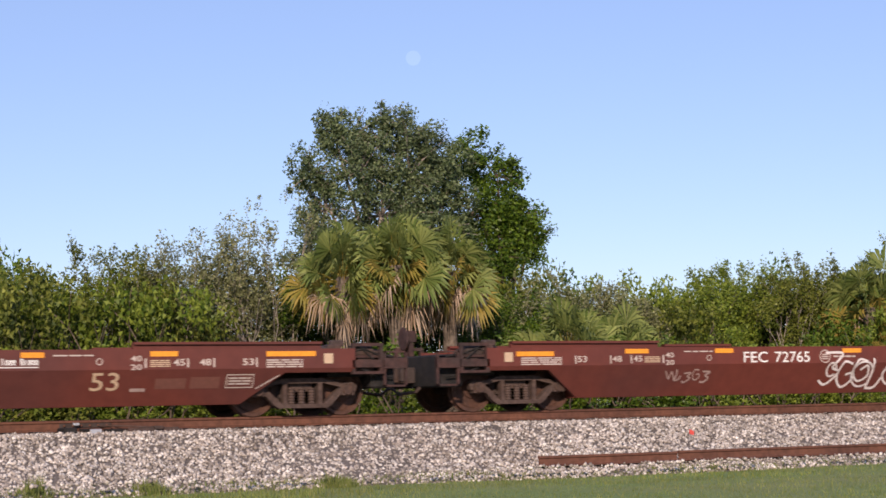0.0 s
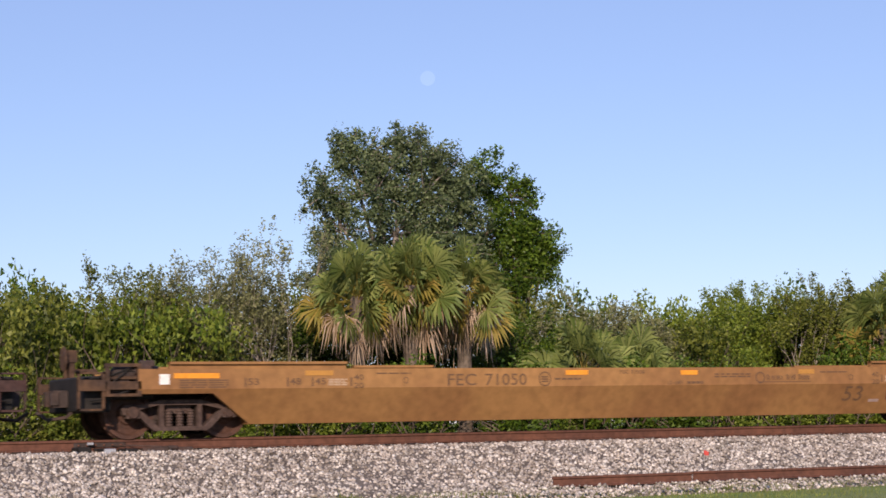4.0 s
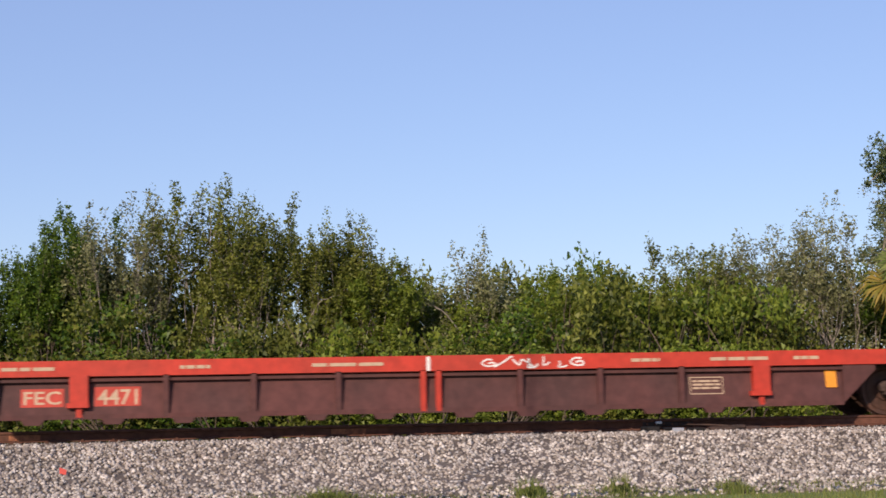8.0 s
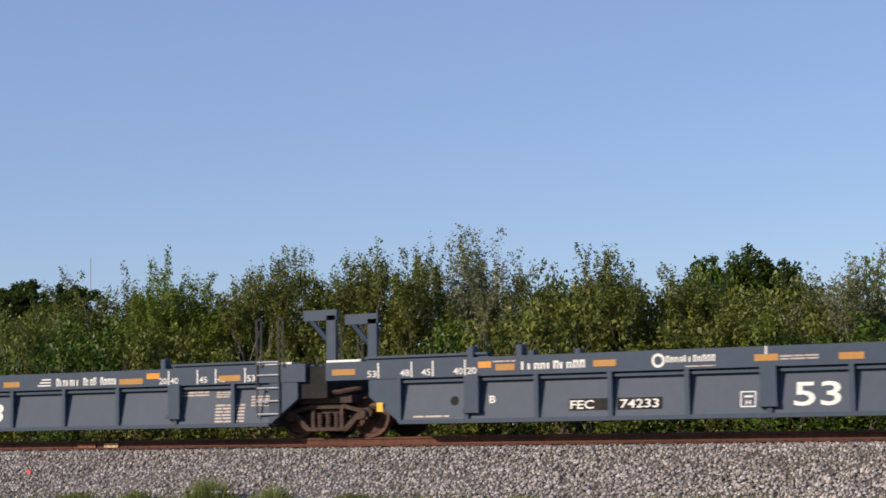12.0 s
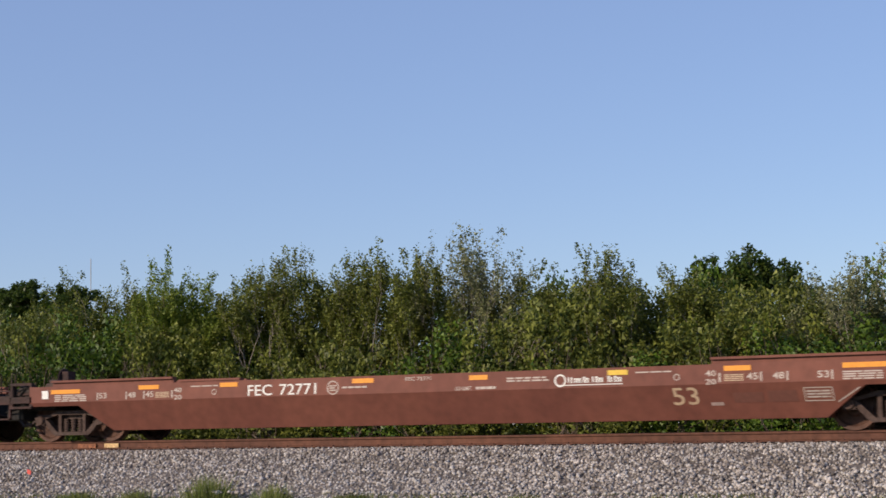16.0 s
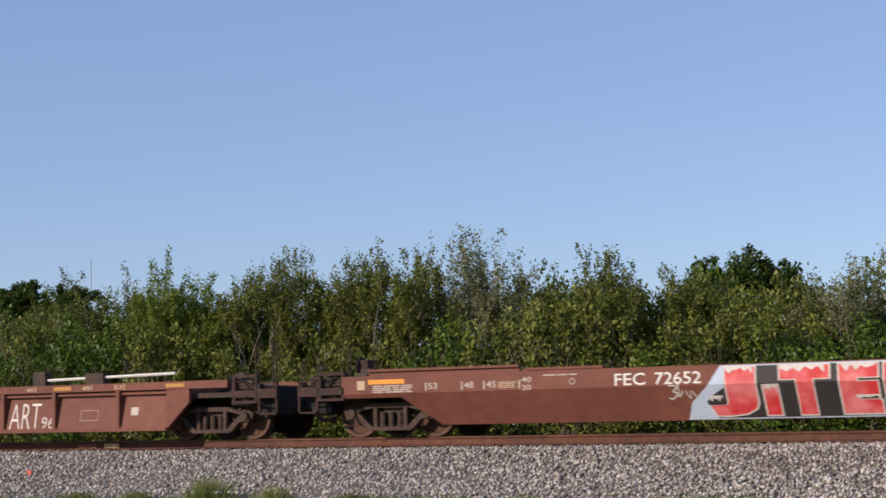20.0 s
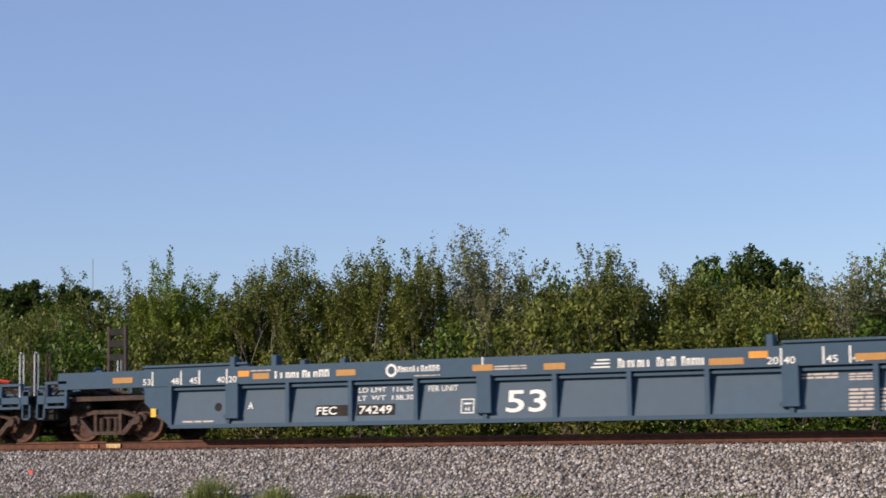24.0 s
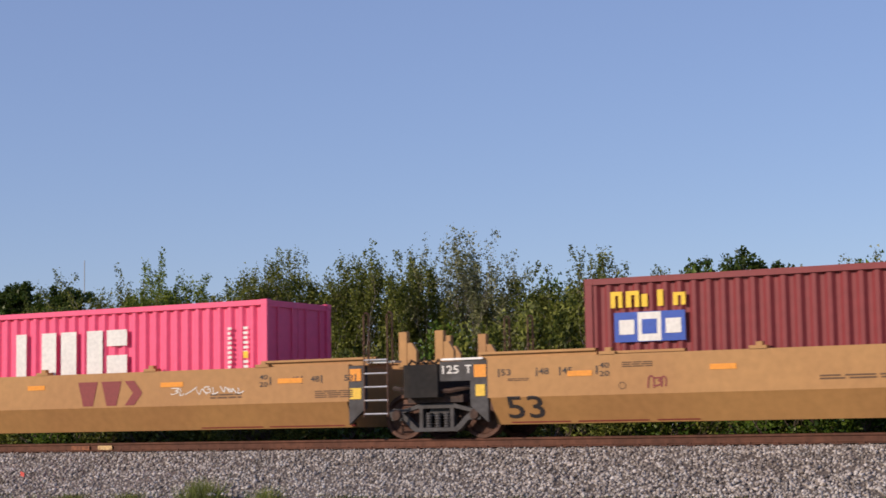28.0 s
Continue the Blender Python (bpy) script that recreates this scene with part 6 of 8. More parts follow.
car = husky(-216.4, "faded yellow steel well car with dark sprayed swirls, empty", TAN, "FEC", "70638", WHITE, [O, N_, O, O, N_, Y_, O, O], 11, posts=1.65, logo=False, box_=False)
patch(car, HUSKY, -1.55, -0.1, 0.98, 1.12, AMBER, "painted_patch", 0.004)
for k, (x, z, rx, rz, a0, a1, w_) in enumerate(((-1.4, 0.92, 0.24, 0.24, 1.4, 5.0, 0.07), (-0.9, 0.62, 0.45, 0.35, 0.2, 1.7, 0.05), (-0.5, 1.02, 0.4, 0.14, 0.2, 3.3, 0.06), (0.25, 0.72, 0.3, 0.36, 2.4, 5.2, 0.07), (0.7, 1.0, 0.55, 0.12, 0.4, 3.0, 0.06),
                                               (1.1, 0.55, 0.25, 0.2, 0.8, 4.0, 0.05), (1.7, 0.8, 0.4, 0.3, 2.0, 5.6, 0.07), (2.4, 0.66, 0.3, 0.28, 0.0, 3.4, 0.06), (3.0, 0.92, 0.35, 0.2, 1.5, 5.0, 0.06), (-2.3, 0.6, 0.3, 0.2, 0.3, 1.9, 0.04))):
    loop(car, HUSKY, x, z, rx, rz, INK_FADED if k % 3 else SHADE_GRIME, w_, a0, a1)
scribble(car, HUSKY, 0.0, 3.4, 0.36, 0.9, 7, GREY_PAINT, 0.03, 18)
patch(car, HUSKY, -7.9, -7.3, 0.35, 0.7, AMBER, "painted_patch", 0.005)
car = husky(-239.2, "faded yellow steel well car with pale worn patches, empty", TAN, "FEC", "70643", INK_FADED, [O, O, N_, A_, O, O, O, A_], 12, posts=1.65)
patch(car, HUSKY, -0.6, 0.4, 0.9, 1.05, YELLOW, "painted_patch", 0.004)
patch(car, HUSKY, -3.3, -2.2, 0.88, 1.02, YELLOW, "painted_patch", 0.004)
patch(car, HUSKY, 7.1, 7.7, 0.5, 0.76, INK_FADED, "stencil_panel", 0.005)
car = husky(-262.1, "oxide-red steel well car with pale block graffiti, empty", OXIDE_FADED, "FEC", "71813", WHITE, [O, N_, O, N_, O, O, O, O], 13)
for x0, x1, z0, z1 in ((-5.3, -3.6, 0.30, 0.84), (-3.2, -2.2, 0.36, 0.78), (-1.7, -0.3, 0.34, 0.95), (0.1, 0.95, 0.42, 0.86), (1.1, 1.7, 0.40, 0.74), (5.55, 6.55, 0.38, 0.84), (7.2, 7.9, 0.60, 0.95)):
    w_ = (x1 - x0)
    zig = [(x0, (z0 + z1) / 2), (x0 + 0.3 * w_, z1), (x0 + 0.42 * w_, z0 + 0.3 * (z1 - z0)), (x0 + 0.62 * w_, z0 + 0.42 * (z1 - z0)), (x0 + 0.72 * w_, z1), (x1, (z0 + z1) / 2), (x0 + 0.8 * w_, z0), (x0 + 0.55 * w_, z0 + 0.12 * (z1 - z0)), (x0 + 0.35 * w_, z0), (x0 + 0.1 * w_, z0 + 0.1 * (z1 - z0))]
    on_side(car, "graffiti", HUSKY, zig, [tuple(range(len(zig)))], GREY_PAINT, 0.009)
piece(car, HUSKY, "FONZE", 1.70, 5.05, 0.31, 1.13, SILVER_SPRAY, GREY_PAINT)
on_side(car, "graffiti", HUSKY, [(4.5, 0.30), (5.24, 0.30), (5.2, 0.58), (5.05, 0.60), (4.95, 0.46), (4.5, 0.44)], [(0, 1, 2, 3, 4, 5)], SILVER_SPRAY, 0.016)
car = husky(-284.9, "orange-tan steel well car with large cream graffiti, empty", BUFF, "FEC", "70653", INK_FADED, [A_, A_, Y_, Y_, A_, Y_, Y_, O], 14, logo=False, big53=False)
piece(car, HUSKY, "DNCK", -1.80, 2.40, 0.30, 1.10, CREAM_SPRAY, INK)
for x0, x1, z0, z1 in ((-1.95, -1.0, 0.30, 0.46), (-1.95, -1.6, 0.72, 1.02), (-0.95, -0.6, 0.84, 1.06), (-0.10, 0.36, 0.28, 0.44), (0.02, 0.28, 0.98, 1.19), (1.28, 1.5, 0.96, 1.19), (1.92, 2.46, 0.28, 0.5)):
    on_side(car, "graffiti", HUSKY, [(x0 + 0.06, z0), (x1, z0 + 0.02), (x1 - 0.04, z1), (x0, z1 - 0.05)], [(0, 1, 2, 3)], CREAM_SPRAY, 0.016)
scribble(car, HUSKY, -2.9, -2.1, 0.35, 0.8, 9, CREAM, 0.02, 19)
patch(car, HUSKY, -7.1, -6.7, 0.92, 1.16, AMBER, "painted_patch", 0.009)

RIBS = "blue-grey ribbed articulated well car with white lettering, empty"
car = tall_rib_unit(-307.3, RIBS, SLATE, "74233", "B", (False, True), 20)
joint(car, -9.94, SLATE, True, 2.4)
car = tall_rib_unit(-326.4, "blue-grey ribbed articulated unit with a white sprayed tag, empty", SLATE, "", "C", (False, False), 21, 1.08, -0.1)
plate_ = rib_plate(RIB_TALL, 1.14)
word(car, plate_, "125T", -7.92, -7.1, 0.42, 0.70, WHITE)
scribble(car, plate_, -3.2, -2.05, 0.42, 0.85, 6, WHITE, 0.03, 22)
joint(car, -9.94, SLATE, True, 2.4)
car = tall_rib_unit(-345.25, RIBS, SLATE, "74233", "A", (True, False), 23)

car = husky(-368.3, "orange-tan steel well car with a white and blue graffiti, empty", BUFF, "FEC", "71010", INK_FADED, [N_, A_, N_, N_], 24, logo=False, big53=False, box_=False)
patch(car, HUSKY, 0.3, 5.0, 0.45, 1.17, SILVER_SPRAY, "graffiti", 0.008)
scribble(car, HUSKY, 0.4, 4.9, 0.36, 1.05, 8, BAR_BLUE, 0.05, 25)
patch(car, HUSKY, -7.4, -7.1, 0.94, 1.12, INK_FADED, "painted_patch", 0.009)


def blue_husky(c, number, seed, light, load):
    car = smooth_car("new slate-blue steel well car with white lettering, empty", LONG, BLUE, posts=1.95)
    s = LONG
    word(car, s, "FEC", -4.1, -3.5, 0.895, 1.125, WHITE)
    word(car, s, number, -3.3, -2.40, 0.895, 1.125, WHITE)
    size_marks(car, s, WHITE, 1.07)
    bars(car, s, -8.6, -7.88, 0.87, 1.06, 4, WHITE, seed)
    bars(car, s, 9.2, 9.95, 0.87, 1.06, 4, WHITE, seed + 1)
    for x in (-7.78, 9.15):
        ring(car, s, x, 0.99, 0.08, WHITE, 0.07, "round_mark")
    bars(car, s, -6.06, -5.58, 0.86, 1.04, 4, WHITE, seed + 2)
    bars(car, s, 7.1, 7.65, 0.86, 1.04, 4, WHITE, seed + 3)
    for x0, z in ((-6.98, 0.77), (-4.61, 0.81), (-1.35, 0.90), (1.9, 0.90), (5.7, 0.92), (8.0, 0.90)):
        patch(car, s, x0, x0 + 0.5, z, z + 0.10, ORANGE, "reflector", 0.008)
    for sg in (-1, 1):
        x = 10.3 if sg > 0 else -9.0
        patch(car, s, x - 0.3, x + 0.3, 1.02, 1.14, ORANGE, "reflector", 0.008)
        patch(car, s, x + 0.18 * sg - 0.12, x + 0.18 * sg + 0.12, 0.86, 1.02, ORANGE, "reflector", 0.008)
    outline(car, s, -2.1, -1.84, 0.93, 1.13, WHITE, 0.016)
    word(car, s, "H", -2.0, -1.94, 0.96, 1.02, WHITE)
    bars(car, s, -1.7, -0.85, 1.07, 1.15, 2, WHITE, seed + 4)
    bars(car, s, 0.0, 0.65, 1.09, 1.15, 1, WHITE, seed + 5)
    word(car, s, "LT  WT    " + light, -1.46, -0.58, 0.76, 0.85, WHITE, fat=0.0)
    word(car, s, "LD LMT  " + load, -1.46, -0.58, 0.64, 0.73, WHITE, fat=0.0)
    outline(car, s, 0.38, 0.7, 0.46, 0.58, DULL_WHITE, 0.015)
    # striped globe mark: crescents of falling width
    for k in range(6):
        z = 0.45 + 0.06 * k
        half = math.sqrt(max(0.0, 0.18 ** 2 - (z + 0.02 - 0.62) ** 2))
        patch(car, s, -6.26 - half, -6.26 + half * (0.25 if k < 2 else 0.95), z, z + 0.046, WHITE, "round_mark")
    wordmark(car, s, -6.02, -4.52, 0.58, 0.73, WHITE, seed, 11)
    wordmark(car, s, -5.63, -4.82, 0.43, 0.52, WHITE, seed + 1, 11)
    wordmark(car, s, 1.5, 2.72, 0.60, 0.78, WHITE, seed + 2, 10)
    for k in range(3):
        patch(car, s, 3.95 + 0.06 * k, 4.5, 0.58 + 0.07 * k, 0.62 + 0.07 * k, WHITE, "railway_mark")
    wordmark(car, s, 4.62, 7.6, 0.55, 0.80, WHITE, seed + 3, 18)
    bars(car, s, 8.15, 8.6, 0.34, 0.39, 1, WHITE, seed + 6)
    bars(car, s, -7.3, -6.9, 0.27, 0.33, 2, WHITE, seed + 7)
    word(car, s, "53", 8.15, 8.68, 0.50, 0.80, WHITE)
    patch(car, s, 8.72, 8.86, 0.62, 0.80, DULL_WHITE, "label_tag")
    patch(car, s, 6.2, 6.45, 0.32, 0.42, DULL_WHITE, "label_tag")
    patch(car, s, -7.46, -7.30, 0.5, 0.68, DULL_WHITE, "label_tag")
    for x, n_ in ((-5.0, 0.07), (5.95, 0.07)):
        ring(car, s, x, 1.06, n_, WHITE, 0.02)
    # orange-red hoses on the end walkways
    for sg in (-1, 1):
        part("tie_down", tube(bmesh.new(), [(sg * 9.3 + s.right * (sg > 0), -1.2, 1.36), (sg * 9.7 + s.right * (sg > 0), -1.2, 1.41), (sg * 10.0 + s.right * (sg > 0), -1.15, 1.36)], 0.04, 5), RED, car, "red tie-down strap")
    CARS.append((car, c))
    return car


blue_husky(-392.0, "74022", 26, "54 100", "165 900")
husky(-413.9, BROWN, OXIDE_FADED, "FEC", "72771", WHITE, [O, O, O, O, O, Y_, O, O], 30, posts=1.5)
husky(-436.75, BROWN, OXIDE_FADED, "FEC", "72644", WHITE, [A_, N_, A_, A_, A_, A_, A_, A_], 31, posts=1.5)
car = husky(-459.4, "oxide-red steel well car with pale scuffs, empty", OXIDE_FADED, "FEC", "72013", WHITE, [O, A_, O, N_, O, O, O, O], 32, posts=1.5)
bars(car, HUSKY, -2.0, 3.2, 0.55, 0.58, 1, OXIDE, 33, "scuff", 9)
car = husky(-482.15, "oxide-red steel well car with white sprayed tags, empty", OXIDE_FADED, "FEC", "71988", WHITE, [O, N_, O, N_, O, N_, O, O], 33, posts=1.5)
scribble(car, HUSKY, -4.75, -3.2, 0.40, 0.80, 5, CHALK, 0.03, 34)
scribble(car, HUSKY, -3.0, -1.9, 0.42, 0.82, 4, CHALK, 0.03, 35)
scribble(car, HUSKY, -5.9, -4.8, 0.86, 1.06, 5, CHALK, 0.03, 36)
car = husky(-504.8, "oxide-red steel well car with large red and white graffiti, empty", OXIDE_FADED, "FEC", "72652", WHITE, [O, N_, N_, N_, N_, O, O, O], 35, posts=1.5)
base_ = [(-2.83, 0.24), (-2.7, 0.55), (-2.35, 0.84), (-2.1, 1.19), (1.75, 1.19), (2.0, 0.82), (2.2, 0.62), (2.43, 0.24)]
on_side(car, "graffiti", HUSKY, base_, [tuple(range(8))], SKY_SPRAY, 0.007)
back_ = [(-2.42, 0.55), (-2.3, 0.66), (-2.05, 0.80), (-2.02, 1.17), (1.76, 1.17), (1.80, 0.84), (2.02, 0.56), (1.92, 0.26), (-2.25, 0.26)]
on_side(car, "graffiti", HUSKY, back_, [tuple(range(9))], INK, 0.009)
for ch, x0, x1, z0, z1 in (("J", -2.36, -1.46, 0.30, 1.15), ("I", -1.32, -1.06, 0.30, 0.82), ("T", -1.0, -0.12, 0.30, 1.15), ("E", 0.06, 0.74, 0.30, 1.15), ("R", 0.84, 1.88, 0.30, 1.15)):
    word(car, HUSKY, ch, x0 - 0.03, x1 + 0.03, z0 - 0.025, z1 + 0.02, CHALK, "graffiti", 0.011, 0.0, 0.085)
    word(car, HUSKY, ch, x0, x1, z0, z1, RED_SPRAY, "graffiti", 0.014, 0.0, 0.07)
ring(car, HUSKY, -1.22, 1.02, 0.12, RED_SPRAY, 0.115, "graffiti")
drip = random.Random(12)
for x0, x1, zt_ in ((-2.0, -1.5, 1.15), (-0.98, -0.2, 1.15), (0.1, 0.7, 1.15), (0.9, 1.7, 1.15), (0.3, 0.74, 0.62), (-1.3, -1.08, 0.82), (-2.34, -2.1, 0.66)):
    n_ = 7
    edge_ = [(x0 + (x1 - x0) * k / n_, zt_ - drip.uniform(0.02, 0.11) * (1.4 if k % 2 else 0.6)) for k in range(n_ + 1)]
    on_side(car, "graffiti", HUSKY, [(x0, zt_), (x1, zt_)] + edge_[::-1], [tuple(range(n_ + 3))], CHALK, 0.018)
scribble(car, HUSKY, -3.1, -2.6, 0.62, 0.9, 3, CHALK, 0.02, 37)

# the brown ribbed car
s = Shape(1.24, 0.20, 0.24, 0.0, 8.3, 8.9)
car = ribbed_car("dull brown ribbed well car with white sprayed tags, empty", s, OXIDE_FADED, OXIDE_FADED, 1.08,
                 [-8.0, -6.5, -5.2, -3.7, -2.2, -0.75, -0.6, 0.75, 2.2, 3.7, 5.2, 7.0], [], (True, True), rail=1.95)
CARS.append((car, -527.6))
plate = rib_plate(s, 1.08)
flat = Shape(s.top, -1.0, -2.0, 0.0, 7, 8)
word(car, plate, "53", -7.75, -7.0, 0.44, 0.82, AMBER)
word(car, plate, "FEC", -5.9, -5.3, 0.56, 0.74, AMBER)
word(car, plate, "73250", -4.75, -3.85, 0.56, 0.74, AMBER)
bars(car, plate, -3.3, -2.4, 0.44, 0.62, 2, DULL_WHITE, 40)
bars(car, plate, -1.6, -1.15, 0.44, 0.62, 2, DULL_WHITE, 41)
scribble(car, plate, -2.0, -0.85, 0.62, 0.92, 6, WHITE, 0.035, 38)
scribble(car, plate, 2.35, 3.55, 0.30, 0.92, 6, CHALK, 0.035, 39)
word(car, plate, "ART", 3.85, 4.75, 0.30, 0.86, CHALK, "sprayed_tag", 0.006, 0.0, -0.012)
word(car, plate, "96", 4.8, 5.15, 0.30, 0.55, CHALK, "sprayed_tag", 0.006, 0.0, -0.012)
outline(car, plate, -0.15, 0.1, 0.55, 0.75, CREAM, 0.016)
outline(car, plate, 5.9, 6.4, 0.45, 0.68, DULL_CHALK, 0.014)
patch(car, plate, 7.3, 7.5, 0.55, 0.72, DULL_WHITE, "label_tag")
for x0 in (-5.0, -3.2, -1.0, 0.9, 2.9, 5.2, 8.3):
    patch(car, flat, x0, x0 + 0.5, 1.12, 1.2, AMBER, "reflector", 0.008)
for x, t_ in ((-7.9, "53"), (-7.2, "48"), (-6.2, "40"), (4.4, "40"), (6.0, "48"), (6.9, "53")):
    word(car, flat, t_, x, x + 0.22, 1.11, 1.2, CREAM, "length_mark")
    patch(car, flat, x + 0.26, x + 0.29, 1.10, 1.22, CREAM, "length_mark")
part("tarp_pole", tube(bmesh.new(), [(4.9, -1.35, 1.36), (7.1, -1.3, 1.40), (8.4, -1.3, 1.42)], 0.03, 5), WHITE, car, "pale pole lying along the top")
part("lock_stand", boxes((4.5, 4.85, -1.4, -1.2, 1.22, 1.55), (6.0, 6.5, -1.4, -1.1, 1.22, 1.48)), DARK_STEEL, car)

car = husky(-550.5, BROWN, OXIDE_FADED, "FEC", "72310", WHITE, [O, N_, O, O, O, N_, O, O], 42, posts=1.5)
RIB2 = "slate-blue ribbed articulated well car with white lettering, empty"
car = tall_rib_unit(-572.4, RIB2, BLUE, "74249", "B", (False, True), 43)
joint(car, -9.94, BLUE, True, 2.4)
car = tall_rib_unit(-591.5, RIB2, BLUE, "", "C", (False, False), 44, 1.08, -0.1)
word(car, plate_, "125T", -7.92, -7.1, 0.42, 0.70, WHITE)
joint(car, -9.94, BLUE, True, 2.4)
car = tall_rib_unit(-610.35, RIB2, BLUE, "74249", "A", (True, False), 45)
word(car, plate_, "LD LMT  116,500", -3.36, -1.98, 0.88, 0.99, WHITE, fat=0.0)
word(car, plate_, "LT  WT  138,300", -3.36, -1.98, 0.72, 0.83, WHITE, fat=0.0)
word(car, plate_, "PER UNIT", -1.76, -1.1, 0.88, 0.99, WHITE, fat=0.0)
blue_husky(-634.1, "74062", 47, "54000", "166000")
car = husky(-656.6, "orange-tan steel well car with faded stencils, empty", BUFF, "FEC", "70400", INK_GHOST, [N_, N_, N_, N_], 50, posts=1.6, box_=False, big53=False)
for x0, x1, z0, z1 in ((-1.86, -1.42, 0.88, 1.10), (-1.38, -1.16, 0.90, 1.08), (2.05, 2.6, 0.88, 0.96), (4.6, 5.2, 0.90, 1.08)):
    patch(car, HUSKY, x0, x1, z0, z1, BUFF_PALE, "bleached_patch", 0.006)
patch(car, HUSKY, -0.72, 1.55, 0.935, 0.95, INK_FADED, "weld_seam", 0.006)
husky(-679.4, "dark oxide-red steel well car with white stencils, empty", OXIDE, "FEC", "71627", WHITE, [Y_, O, N_, O, O, O, O, O], 51)


def container(c, label, paint, length=12.19):
    """A corrugated steel box sitting in a well: posts, rails, castings, ribbed walls."""
    ob = tagged(new("shipping_container"), label, "shipping container", "containers on the train")
    h, w, z0, t = 2.59, 2.44, 0.33, 0.16
    L2 = length / 2
    for x in (-L2, L2 - t):
        for y in (-w / 2, w / 2 - t):
            part("corner_post", boxes((x, x + t, y, y + t, z0, z0 + h), bevel=0.008), paint, ob)
    for y in (-w / 2, w / 2 - 0.1):
        for z in (z0, z0 + h - 0.11):
            part("side_rail", boxes((-L2 + t, L2 - t, y, y + 0.1, z, z + 0.11)), paint, ob)
    for x in (-L2 + 0.02, L2 - 0.12):
        for z in (z0, z0 + h - 0.14):
            part("end_rail", boxes((x, x + 0.1, -w / 2 + t, w / 2 - t, z, z + 0.13)), paint, ob)
    pitch, deep = 0.278, 0.06
    for y, sg in ((-w / 2 + 0.03, 1), (w / 2 - 0.03, -1)):
        v, f = [], []
        n = int((length - 2 * t) / pitch)
        step = (length - 2 * t) / n
        for i in range(n):
            for fx, d in ((0.0, 0), (0.26, 0), (0.5, deep), (0.76, deep)):
                x = -L2 + t + (i + fx) * step
                v += [(x, y + sg * d, z0 + 0.1), (x, y + sg * d, z0 + h - 0.1)]
        v += [(L2 - t, y, z0 + 0.1), (L2 - t, y, z0 + h - 0.1)]
        f = [(2 * i, 2 * i + 2, 2 * i + 3, 2 * i + 1) for i in range(len(v) // 2 - 1)]
        put("corrugated_wall", cloud("corrugated_wall", v, f), paint, ob)
    part("roof", boxes((-L2 + 0.05, L2 - 0.05, -w / 2 + 0.05, w / 2 - 0.05, z0 + h - 0.07, z0 + h - 0.03)), paint, ob)
    part("front_wall", boxes((-L2 + 0.04, -L2 + 0.09, -w / 2 + t, w / 2 - t, z0 + 0.1, z0 + h - 0.1)), paint, ob)
    for y0 in (-w / 2 + t + 0.01, 0.01):
        d = part("door", boxes((L2 - 0.10, L2 - 0.05, y0, y0 + w / 2 - t - 0.02, z0 + 0.13, z0 + h - 0.13)), paint, ob)
        for k in (0.25, 0.75):
            y = y0 + k * (w / 2 - t)
            part("lock_rod", tube(bmesh.new(), [(L2 - 0.025, y, z0 + 0.1), (L2 - 0.025, y, z0 + h - 0.1)], 0.018, 6), paint, d)
    for x in (-L2 - 0.004, L2 - 0.17):
        for y in (-w / 2 - 0.004, w / 2 - 0.16):
            for z in (z0 - 0.01, z0 + h - 0.108):
                part("corner_casting", boxes((x, x + 0.178, y, y + 0.164, z, z + 0.118), bevel=0.01), paint, ob)
    CARS.append((ob, c))
    return ob


face_ = Shape(4.0, -1.0, -2.0, 0.0, 8, 8)
face_.y = lambda z: -SIDE + 0.005
face = Shape(4.0, -1.0, -2.0, 0.0, 8, 8)
face.y = lambda z: -1.22


